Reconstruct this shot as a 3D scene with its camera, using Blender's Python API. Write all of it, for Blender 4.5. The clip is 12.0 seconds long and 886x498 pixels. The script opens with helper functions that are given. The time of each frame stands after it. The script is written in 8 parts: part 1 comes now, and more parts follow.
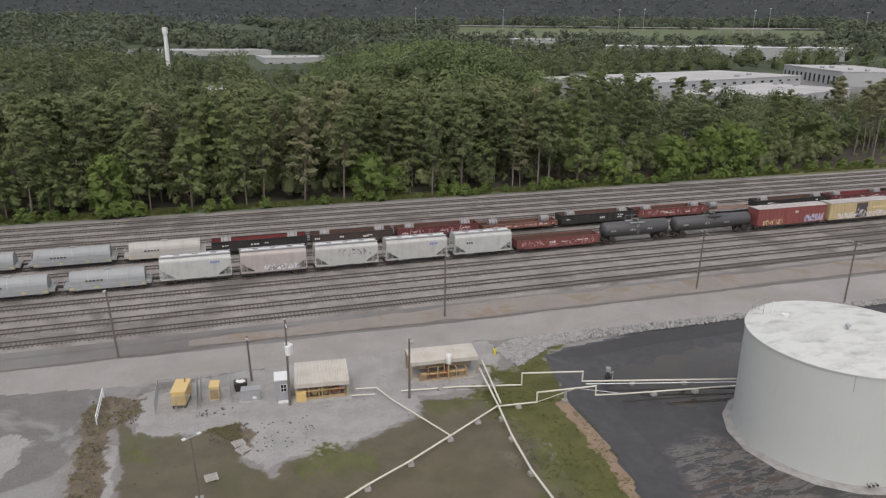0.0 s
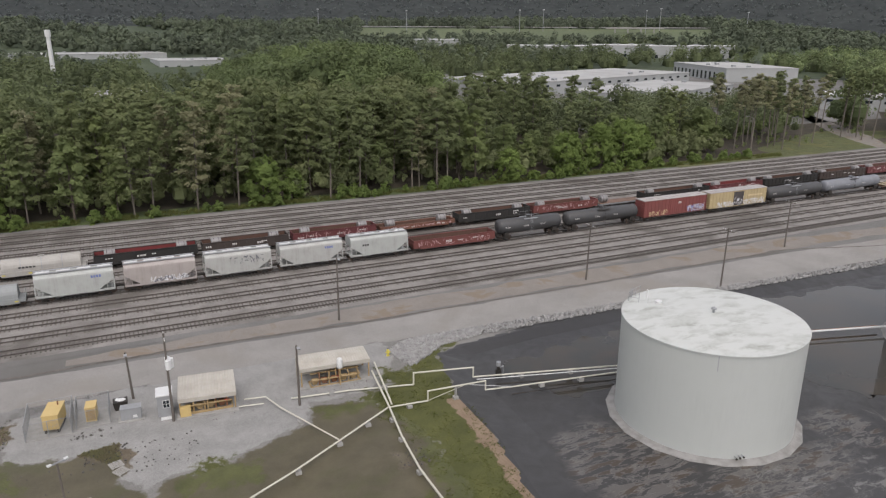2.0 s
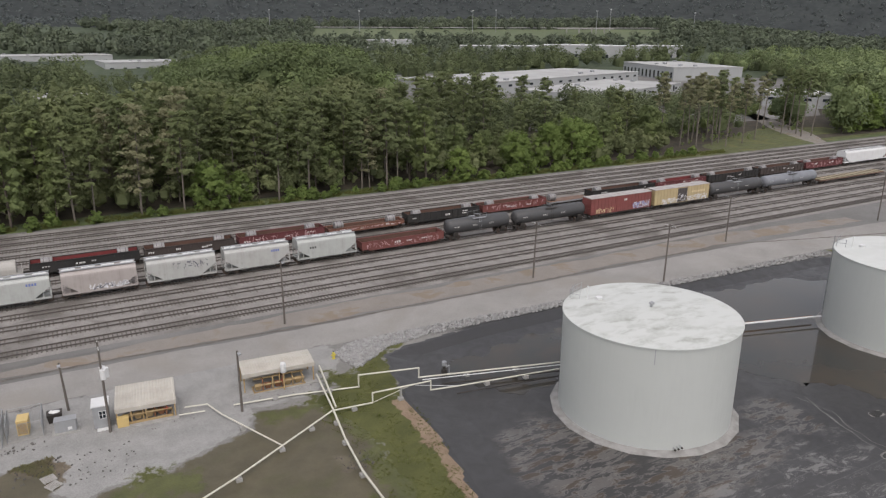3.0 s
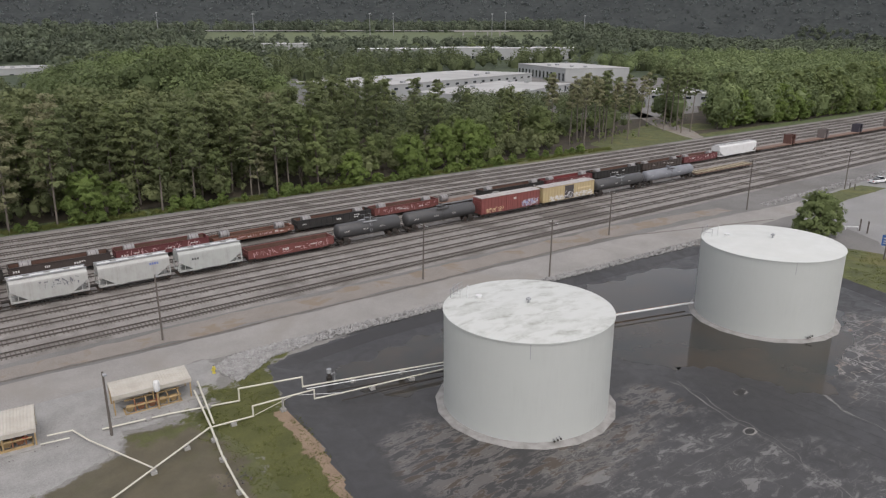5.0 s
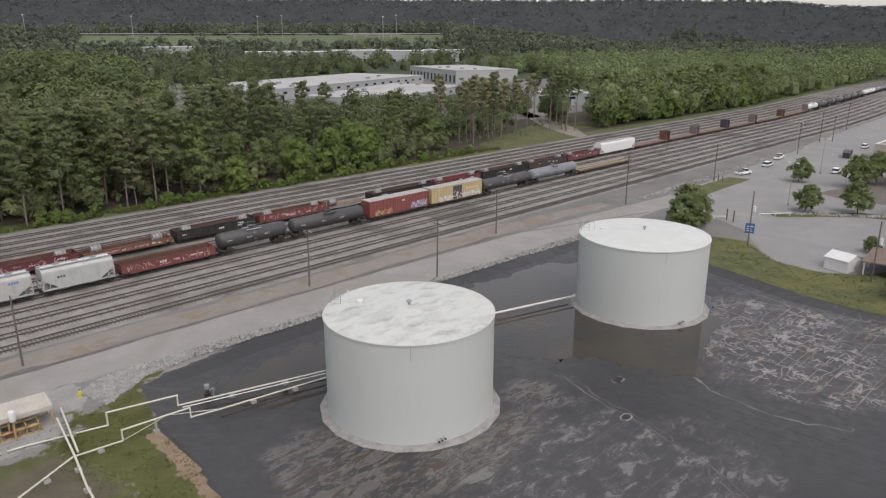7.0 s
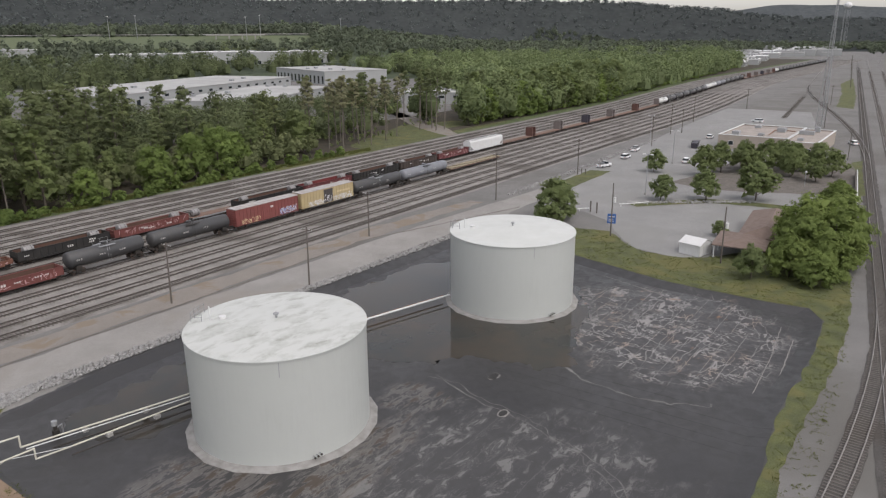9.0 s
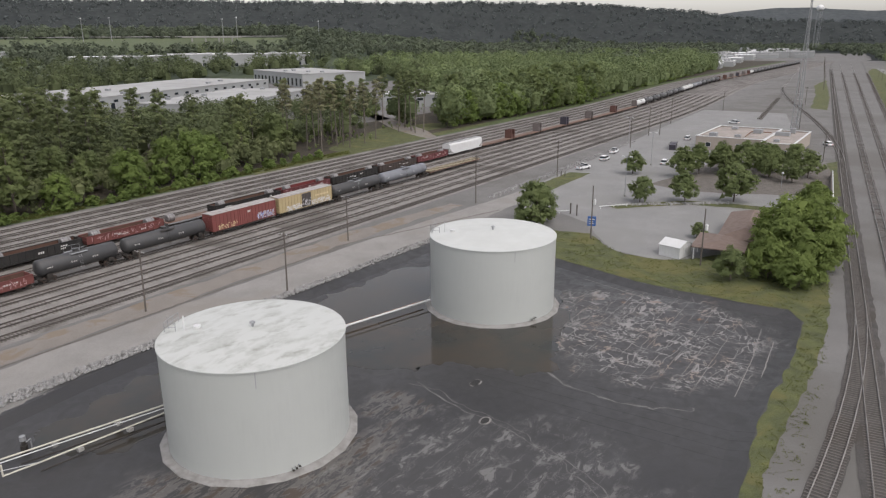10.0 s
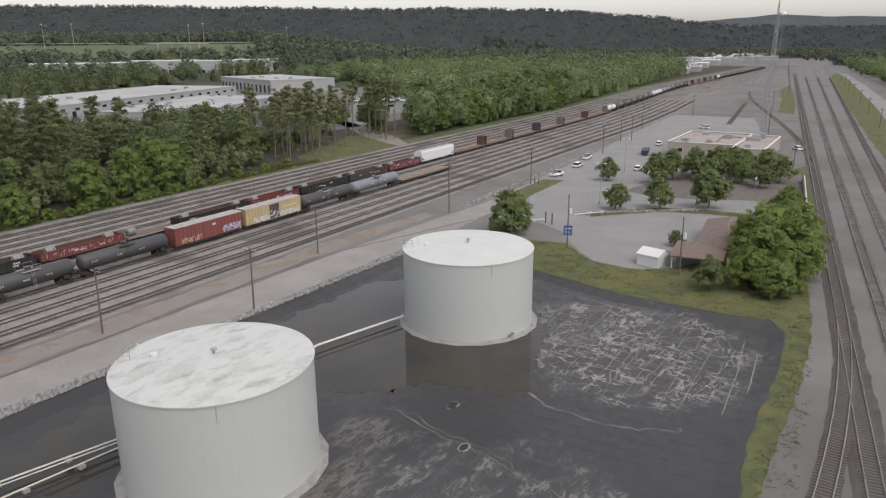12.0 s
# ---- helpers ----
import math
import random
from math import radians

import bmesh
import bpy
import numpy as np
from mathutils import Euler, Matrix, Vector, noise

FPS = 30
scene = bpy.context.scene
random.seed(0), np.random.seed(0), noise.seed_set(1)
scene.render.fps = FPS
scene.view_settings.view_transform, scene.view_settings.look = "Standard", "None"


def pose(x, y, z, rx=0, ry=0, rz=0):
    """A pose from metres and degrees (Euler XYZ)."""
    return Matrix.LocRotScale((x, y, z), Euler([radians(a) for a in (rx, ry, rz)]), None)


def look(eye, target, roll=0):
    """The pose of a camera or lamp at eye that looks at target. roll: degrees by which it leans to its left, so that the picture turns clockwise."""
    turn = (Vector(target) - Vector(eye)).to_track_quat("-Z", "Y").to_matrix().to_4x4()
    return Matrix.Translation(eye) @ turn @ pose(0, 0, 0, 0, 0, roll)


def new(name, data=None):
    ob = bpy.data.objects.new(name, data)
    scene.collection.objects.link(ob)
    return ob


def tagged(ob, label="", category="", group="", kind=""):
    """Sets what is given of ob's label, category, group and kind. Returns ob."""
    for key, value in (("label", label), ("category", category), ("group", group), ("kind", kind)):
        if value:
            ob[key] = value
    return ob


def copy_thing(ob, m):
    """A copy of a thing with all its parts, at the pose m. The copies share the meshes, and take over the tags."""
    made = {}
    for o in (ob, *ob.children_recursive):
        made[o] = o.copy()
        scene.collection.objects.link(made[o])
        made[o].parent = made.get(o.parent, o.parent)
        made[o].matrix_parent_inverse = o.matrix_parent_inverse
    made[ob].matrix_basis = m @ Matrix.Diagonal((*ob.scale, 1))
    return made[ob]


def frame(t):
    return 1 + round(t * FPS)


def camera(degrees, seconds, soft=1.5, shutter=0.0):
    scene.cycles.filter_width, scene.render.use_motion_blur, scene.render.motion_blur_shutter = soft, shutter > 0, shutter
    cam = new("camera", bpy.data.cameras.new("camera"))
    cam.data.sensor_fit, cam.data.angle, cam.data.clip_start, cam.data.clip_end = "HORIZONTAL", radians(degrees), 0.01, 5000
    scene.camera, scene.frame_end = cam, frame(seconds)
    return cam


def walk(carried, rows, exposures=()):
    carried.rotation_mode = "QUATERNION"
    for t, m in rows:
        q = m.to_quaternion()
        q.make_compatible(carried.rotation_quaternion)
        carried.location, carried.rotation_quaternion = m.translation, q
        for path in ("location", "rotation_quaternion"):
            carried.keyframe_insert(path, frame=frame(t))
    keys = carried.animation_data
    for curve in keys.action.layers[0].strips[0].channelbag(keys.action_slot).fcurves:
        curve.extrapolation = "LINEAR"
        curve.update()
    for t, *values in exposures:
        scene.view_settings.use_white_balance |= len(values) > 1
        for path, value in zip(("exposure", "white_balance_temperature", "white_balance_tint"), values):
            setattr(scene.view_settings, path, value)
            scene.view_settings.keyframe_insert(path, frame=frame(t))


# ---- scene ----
cam = camera(64.0, 12.0, 1.25)
EXPOSURES = [(0, 0.64, 6750, 14), (12, 0.64, 6750, 14)]
PATH = [
    (0, (-8.093, 2.706, 39.868), (-7.513, 4.525, 39.272), 0.6),
    (0.5, (-7.377, 2.431, 39.9), (-6.75, 4.234, 39.303), 0.5),
    (1, (-6.617, 2.128, 39.934), (-5.921, 3.906, 39.338), 0.5),
    (1.5, (-5.831, 1.802, 39.953), (-5.08, 3.558, 39.359), 0.4),
    (2, (-4.969, 1.459, 39.994), (-4.166, 3.193, 39.401), 0.3),
    (2.5, (-4.109, 1.088, 40.013), (-3.252, 2.795, 39.42), 0.3),
    (3, (-3.288, 0.659, 39.99), (-2.381, 2.341, 39.399), 0.2),
    (5, (-0.138, -0.777, 39.877), (0.987, 0.771, 39.294), -0.0),
    (5.5, (0.55, -1.157, 39.827), (1.743, 0.339, 39.245), -0.2),
    (6, (1.197, -1.495, 39.783), (2.453, -0.051, 39.203), -0.2),
    (6.5, (1.738, -1.747, 39.735), (3.038, -0.342, 39.157), -0.1),
    (7, (2.317, -1.959, 39.699), (3.653, -0.587, 39.123), -0.1),
    (7.2, (2.548, -2.007, 39.693), (3.901, -0.654, 39.116), -0.2),
    (9, (4.457, -1.841, 39.669), (6.012, -0.724, 39.092), -0.4),
    (9.5, (4.948, -1.56, 39.686), (6.526, -0.474, 39.112), -0.4),
    (10, (5.482, -1.174, 39.707), (7.07, -0.102, 39.135), -0.4),
    (10.5, (6.111, -0.707, 39.729), (7.708, 0.353, 39.159), -0.4),
    (11, (6.917, -0.132, 39.742), (8.524, 0.914, 39.176), -0.4),
    (11.5, (7.844, 0.581, 39.744), (9.465, 1.608, 39.182), -0.4),
    (12, (8.929, 1.333, 39.738), (10.563, 2.342, 39.18), -0.5),
]
walk(cam, [(t, look(eye, target, roll)) for t, eye, target, roll in PATH], EXPOSURES)

# ---- light ----
world = bpy.data.worlds.new("overcast_sky")
scene.world = world
world.use_nodes = True
wn = world.node_tree.nodes
sky = wn.new("ShaderNodeTexSky")
sky.sky_type = "NISHITA"
sky.sun_disc = False
sky.sun_elevation = radians(58)
sky.sun_rotation = radians(200)
sky.air_density, sky.dust_density, sky.ozone_density = 1.0, 2.2, 1.0
wn["Background"].inputs["Strength"].default_value = 0.15
grey = wn.new("ShaderNodeHueSaturation")
grey.inputs["Saturation"].default_value = 0.3
world.node_tree.links.new(sky.outputs["Color"], grey.inputs["Color"])
world.node_tree.links.new(grey.outputs["Color"], wn["Background"].inputs["Color"])

sun_data = bpy.data.lights.new("sun", "SUN")
sun_data.energy, sun_data.angle, sun_data.color = 0.7, radians(60), (1.0, 0.97, 0.92)
sun = new("sun", sun_data)
sun.matrix_world = look((0, 0, 300), (0 + math.sin(radians(200)) * -180, math.cos(radians(200)) * -180, 0))


# ---- materials ----
def nodes_of(name):
    m = bpy.data.materials.new(name)
    m.use_nodes = True
    nt = m.node_tree
    return m, nt, nt.nodes["Principled BSDF"]


class Graph:
    """Short hand for building node trees."""

    def __init__(self, nt):
        self.nt = nt
        self.tc = nt.nodes.new("ShaderNodeTexCoord")
        self.geo = nt.nodes.new("ShaderNodeNewGeometry")

    def put(self, sock, v):
        if isinstance(v, bpy.types.NodeSocket):
            self.nt.links.new(v, sock)
        else:
            sock.default_value = v

    def coords(self, scale=(1, 1, 1), world_space=False, turn=0.0, shift=(0, 0, 0)):
        mp = self.nt.nodes.new("ShaderNodeMapping")
        self.put(mp.inputs["Vector"], self.geo.outputs["Position"] if world_space else self.tc.outputs["Object"])
        mp.inputs["Scale"].default_value = scale
        mp.inputs["Rotation"].default_value = (0, 0, turn)
        mp.inputs["Location"].default_value = shift
        return mp.outputs[0]

    def noise(self, vec, scale, detail=4, rough=0.55, distort=0.0):
        n = self.nt.nodes.new("ShaderNodeTexNoise")
        self.put(n.inputs["Vector"], vec)
        n.inputs["Scale"].default_value, n.inputs["Detail"].default_value = scale, detail
        n.inputs["Roughness"].default_value, n.inputs["Distortion"].default_value = rough, distort
        return n.outputs["Fac"]

    def cells(self, vec, scale, feature="F1", out="Distance"):
        n = self.nt.nodes.new("ShaderNodeTexVoronoi")
        n.feature = feature
        self.put(n.inputs["Vector"], vec)
        n.inputs["Scale"].default_value = scale
        return n.outputs[out]

    def ramp(self, fac, *stops):
        n = self.nt.nodes.new("ShaderNodeValToRGB")
        self.put(n.inputs["Fac"], fac)
        el = n.color_ramp.elements
        while len(el) < len(stops):
            el.new(0.5)
        for e, (p, c) in zip(el, stops):
            e.position = p
            e.color = (c, c, c, 1) if isinstance(c, (int, float)) else (*c, 1)
        return n.outputs["Color"]

    def mix(self, fac, a, b, mode="MIX"):
        n = self.nt.nodes.new("ShaderNodeMix")
        n.data_type, n.blend_type = "RGBA", mode
        self.put(n.inputs[0], fac)
        self.put(n.inputs[6], a if isinstance(a, bpy.types.NodeSocket) else (*a, 1))
        self.put(n.inputs[7], b if isinstance(b, bpy.types.NodeSocket) else (*b, 1))
        return n.outputs[2]

    def math(self, op, a, b=0.0, c=0.0):
        n = self.nt.nodes.new("ShaderNodeMath")
        n.operation = op
        for s, v in zip(n.inputs, (a, b, c)):
            self.put(s, v)
        return n.outputs[0]

    def axis(self, vec, i):
        n = self.nt.nodes.new("ShaderNodeSeparateXYZ")
        self.put(n.inputs[0], vec)
        return n.outputs[i]

    def bump(self, height, strength, distance=0.05):
        n = self.nt.nodes.new("ShaderNodeBump")
        n.inputs["Strength"].default_value, n.inputs["Distance"].default_value = strength, distance
        self.put(n.inputs["Height"], height)
        return n.outputs[0]

    def chance(self):
        return self.nt.nodes.new("ShaderNodeObjectInfo").outputs["Random"]

    def island(self):
        return self.geo.outputs["Random Per Island"]


def earth(name, dark, light, scale=0.25, rough=0.95, fine=14.0, bump=0.4, stain=None, stain_scale=0.05, stain_at=(0.52, 0.62), gloss=0.25):
    """Loose ground: two tones in patches, grain, optional broad stains."""
    m, nt, p = nodes_of(name)
    g = Graph(nt)
    w = g.coords(world_space=True)
    a = g.noise(w, scale, 6, 0.6)
    b = g.noise(w, fine, 3, 0.7)
    col = g.mix(g.ramp(a, (0.35, 0.0), (0.65, 1.0)), dark, light)
    col = g.mix(0.35, col, g.ramp(b, (0.3, 0.45 * sum(dark) / 3), (0.7, 1.4 * sum(light) / 3)))
    if stain:
        s = g.noise(w, stain_scale, 5, 0.6, 0.6)
        col = g.mix(g.ramp(s, (stain_at[0], 0.0), (stain_at[1], 0.75)), col, stain)
    g.put(p.inputs["Base Color"], col)
    p.inputs["Roughness"].default_value = rough
    p.inputs["Specular IOR Level"].default_value = gloss
    g.put(p.inputs["Normal"], g.bump(b, bump, 0.06))
    return m


def painted(name, colour, dirt=(0.09, 0.075, 0.06), amount=0.35, rough=0.55, metal=0.0, streak=True, scale=0.6, vary=0.0):
    """Painted or bare metal with grime, streaks running down and worn patches."""
    m, nt, p = nodes_of(name)
    g = Graph(nt)
    o = g.coords()
    patches = g.noise(o, scale, 5, 0.6)
    lines = g.noise(g.coords((3.0, 3.0, 0.25)), 1.2, 4, 0.6)
    mask = g.math("MULTIPLY", g.ramp(patches, (0.4, 0.15), (0.75, 1.0)), g.ramp(lines, (0.35, 0.2), (0.7, 1.0)) if streak else 1.0)
    col = g.mix(g.math("MULTIPLY", mask, amount), colour, dirt)
    if vary:
        col = g.mix(g.math("MULTIPLY", g.chance(), vary), col, (0.03, 0.03, 0.03))
    g.put(p.inputs["Base Color"], col)
    g.put(p.inputs["Roughness"], g.ramp(patches, (0.3, rough - 0.1), (0.7, min(1.0, rough + 0.2))))
    p.inputs["Metallic"].default_value = metal
    return m


def foliage(name, dark, mid, light, bright=0.35, patch=0.35, vary=0.7, crown=False, thinness=0.45):
    """Leaves: small changes from spray to spray, broad patches, and a tone for each tree."""
    m, nt, p = nodes_of(name)
    g = Graph(nt)
    w = g.coords(world_space=True)
    col = g.mix(g.math("MULTIPLY_ADD", g.island(), 0.35, 0.35), dark, mid)
    col = g.mix(g.math("MULTIPLY", g.ramp(g.noise(w, patch, 3), (0.4, 0.0), (0.7, 1.0)), bright), col, light)
    if crown:
        at = nt.nodes.new("ShaderNodeAttribute")
        at.attribute_name = "tone"
        tone = at.outputs["Fac"]
        col = g.mix(g.ramp(tone, (0.0, 0.7), (0.45, 0.0)), col, g.mix(0.6, col, tuple(v * 0.45 for v in dark)))
        col = g.mix(g.ramp(tone, (0.55, 0.0), (1.0, 0.65)), col, light)
        col = g.mix(g.math("MULTIPLY", g.math("FRACT", g.math("MULTIPLY", tone, 13.7)), 0.3), col, tuple(v * k for v, k in zip(mid, (1.05, 0.96, 0.9))))
    else:
        tone = g.chance()
        col = g.mix(g.math("MULTIPLY", tone, vary), col, g.mix(g.math("FRACT", g.math("MULTIPLY", tone, 17.3)), tuple(v * k for v, k in zip(light, (0.98, 0.96, 0.86))), tuple(v * 0.6 for v in dark)))
    g.put(p.inputs["Base Color"], col)
    p.inputs["Roughness"].default_value = 0.75
    p.inputs["Specular IOR Level"].default_value = 0.15
    thin = nt.nodes.new("ShaderNodeBsdfTranslucent")
    g.put(thin.inputs["Color"], g.mix(0.4, col, light))
    both = nt.nodes.new("ShaderNodeMixShader")
    both.inputs[0].default_value = thinness
    nt.links.new(p.outputs[0], both.inputs[1])
    nt.links.new(thin.outputs[0], both.inputs[2])
    nt.links.new(both.outputs[0], nt.nodes["Material Output"].inputs["Surface"])
    return m


GROUND = earth("gravel_ground", (0.124, 0.12, 0.113), (0.178, 0.172, 0.163), 0.08, stain=(0.115, 0.11, 0.101), stain_scale=0.02)
YARD = earth("yard_ballast", (0.165, 0.15, 0.134), (0.26, 0.24, 0.219), 0.35, fine=9, stain=(0.099, 0.09, 0.081), stain_scale=0.06)
ROAD = earth("pale_gravel_road", (0.208, 0.197, 0.18), (0.275, 0.262, 0.242), 0.12, stain=(0.215, 0.2, 0.18), stain_scale=0.05)
LOT = earth("worn_asphalt_lot", (0.19, 0.19, 0.186), (0.243, 0.243, 0.236), 0.1, fine=20, bump=0.15, stain=(0.205, 0.205, 0.198))
GRASS = earth("rough_grass", (0.06, 0.073, 0.016), (0.114, 0.13, 0.03), 0.4, fine=7, bump=0.9, stain=(0.122, 0.114, 0.045), stain_scale=0.12)
SCRUB = earth("scrub_verge", (0.05, 0.075, 0.018), (0.10, 0.14, 0.03), 0.3, fine=4, bump=1.0)
BROWNEARTH = earth("bare_brown_earth", (0.19, 0.165, 0.138), (0.235, 0.208, 0.178), 0.2, stain=(0.18, 0.142, 0.105), stain_scale=0.2)
LITTER = earth("forest_floor_litter", (0.035, 0.028, 0.018), (0.075, 0.06, 0.035), 0.2, fine=3)
FIELD = earth("mown_field", (0.075, 0.105, 0.035), (0.12, 0.15, 0.055), 0.004, fine=0.3, bump=0.2)
FARLAND = earth("wooded_plain", (0.0319, 0.0536, 0.0255), (0.0637, 0.0892, 0.0382), 0.01, fine=0.12, bump=1.0)
TIE = painted("weathered_tie", (0.092, 0.083, 0.075), (0.15, 0.138, 0.125), 0.6, 0.9, streak=False, scale=2)
TIEDUST = painted("dusty_buried_tie", (0.1, 0.087, 0.077), (0.155, 0.138, 0.122), 0.5, 0.95, streak=False, scale=2)
RAIL = painted("worn_rail_steel", (0.10, 0.088, 0.08), (0.05, 0.042, 0.038), 0.5, 0.5, 0.4, streak=False, scale=3)
SHINY = painted("polished_rail_head", (0.27, 0.255, 0.24), (0.13, 0.105, 0.09), 0.5, 0.4, 0.4, streak=False)
CONCRETE = painted("weathered_concrete", (0.306, 0.302, 0.289), (0.136, 0.128, 0.111), 0.5, 0.9, streak=False, scale=1.5)
TANKWHITE = painted("tank_white_paint", (0.4, 0.418, 0.402), (0.31, 0.314, 0.304), 0.35, 0.5, scale=0.15)
CREAM = painted("cream_pipe_paint", (0.5, 0.488, 0.42), (0.3, 0.26, 0.17), 0.35, 0.5)
YELLOW = painted("yellow_machine_paint", (0.33, 0.235, 0.115), (0.12, 0.08, 0.045), 0.6, 0.6, scale=1.5)
GENYELLOW = painted("pale_yellow_cabinet_paint", (0.493, 0.365, 0.153), (0.255, 0.187, 0.085), 0.3, 0.5)
RUST = painted("rusty_iron", (0.20, 0.09, 0.045), (0.08, 0.04, 0.025), 0.6, 0.85)
GREYSTEEL = painted("grey_steel", (0.30, 0.31, 0.32), (0.15, 0.14, 0.12), 0.4, 0.5, 0.3)
WHITEMETAL = painted("white_sheet_metal", (0.578, 0.586, 0.586), (0.297, 0.272, 0.238), 0.3, 0.5)
ROOFTAN = painted("beige_roof_sheet", (0.405, 0.383, 0.339), (0.217, 0.196, 0.159), 0.45, 0.6, streak=False, scale=0.5)
WOOD = painted("creosoted_pole_wood", (0.1, 0.087, 0.076), (0.17, 0.152, 0.135), 0.6, 0.9)
PALEWOOD = painted("greyed_timber", (0.33, 0.285, 0.2), (0.2, 0.165, 0.11), 0.5, 0.85, streak=False)
BLACKSTEEL = painted("black_underframe", (0.022, 0.02, 0.018), (0.08, 0.06, 0.045), 0.5, 0.7)
WHEEL = painted("brown_wheel_steel", (0.07, 0.05, 0.04), (0.12, 0.09, 0.07), 0.5, 0.6, 0.3)
RED = painted("red_paint", (0.42, 0.04, 0.03), amount=0.3)
BLUE = painted("blue_sign_paint", (0.03, 0.10, 0.30), amount=0.2, rough=0.4)
BLACKRUBBER = painted("black_rubber", (0.02, 0.02, 0.02), amount=0.2, rough=0.8, streak=False)
DARKGLASS, nt_, p_ = nodes_of("dark_window_glass")
p_.inputs["Base Color"].default_value, p_.inputs["Roughness"].default_value = (0.02, 0.025, 0.03, 1), 0.06
SAFETY = painted("safety_yellow", (0.5, 0.42, 0.07), amount=0.2)
PINEBARK = painted("grey_pine_bark", (0.13, 0.112, 0.094), (0.2, 0.18, 0.155), 0.5, 0.95)
BARK = painted("tree_bark", (0.10, 0.08, 0.065), (0.2, 0.18, 0.15), 0.5, 0.95)
OAK = foliage("broadleaf_leaves", (0.105, 0.132, 0.062), (0.18, 0.222, 0.096), (0.245, 0.295, 0.12), 0.35, 0.35, 0.4)
BRIGHTLEAF = foliage("bright_leaves", (0.095, 0.132, 0.045), (0.18, 0.245, 0.078), (0.25, 0.33, 0.1), 0.5, 0.35, 0.35)
LAWNLEAF = foliage("lawn_tree_leaves", (0.095, 0.126, 0.044), (0.18, 0.235, 0.074), (0.25, 0.315, 0.1), 0.5, 0.3, 0.3)
PARKLEAF = foliage("car_park_leaves", (0.105, 0.132, 0.062), (0.185, 0.228, 0.098), (0.245, 0.295, 0.125), 0.35, 0.5, 0.3)
PINE = foliage("pine_needles", (0.108, 0.13, 0.066), (0.18, 0.213, 0.104), (0.235, 0.27, 0.128), 0.35, 0.35, 0.35)
PINEDRY = foliage("pale_olive_needles", (0.17, 0.172, 0.105), (0.265, 0.265, 0.16), (0.32, 0.315, 0.19), 0.35, 0.35, 0.25)
FARPINE = foliage("deep_pine_canopy", (0.092, 0.11, 0.056), (0.155, 0.18, 0.088), (0.205, 0.232, 0.11), 0.5, 0.05, 0.0, True, 0.35)
FARLEAF = foliage("distant_canopy", (0.06, 0.075, 0.042), (0.1, 0.122, 0.064), (0.145, 0.176, 0.082), 0.6, 0.03, 0.0, True, 0.25)
GROVE = foliage("grove_canopy", (0.066, 0.086, 0.044), (0.11, 0.142, 0.066), (0.165, 0.212, 0.085), 0.5, 0.05, 0.0, True, 0.25)
FARGREEN = foliage("green_wood_canopy", (0.092, 0.12, 0.062), (0.148, 0.19, 0.092), (0.215, 0.268, 0.118), 0.6, 0.03, 0.0, True, 0.25)
# blue is raised in the far leaves to paint in some haze
FARWOOD = foliage("dark_haze_tinted_canopy", (0.062, 0.076, 0.056), (0.096, 0.117, 0.082), (0.14, 0.168, 0.106), 0.5, 0.01, 0.0, True, 0.15)

# distance haze is mixed into these leaf tones, hence the blue grey
HILLLEAF = foliage("haze_tinted_ridge_canopy", (0.075, 0.088, 0.09), (0.094, 0.108, 0.108), (0.112, 0.128, 0.124), 0.4, 0.05, 0.0, True, 0.1)


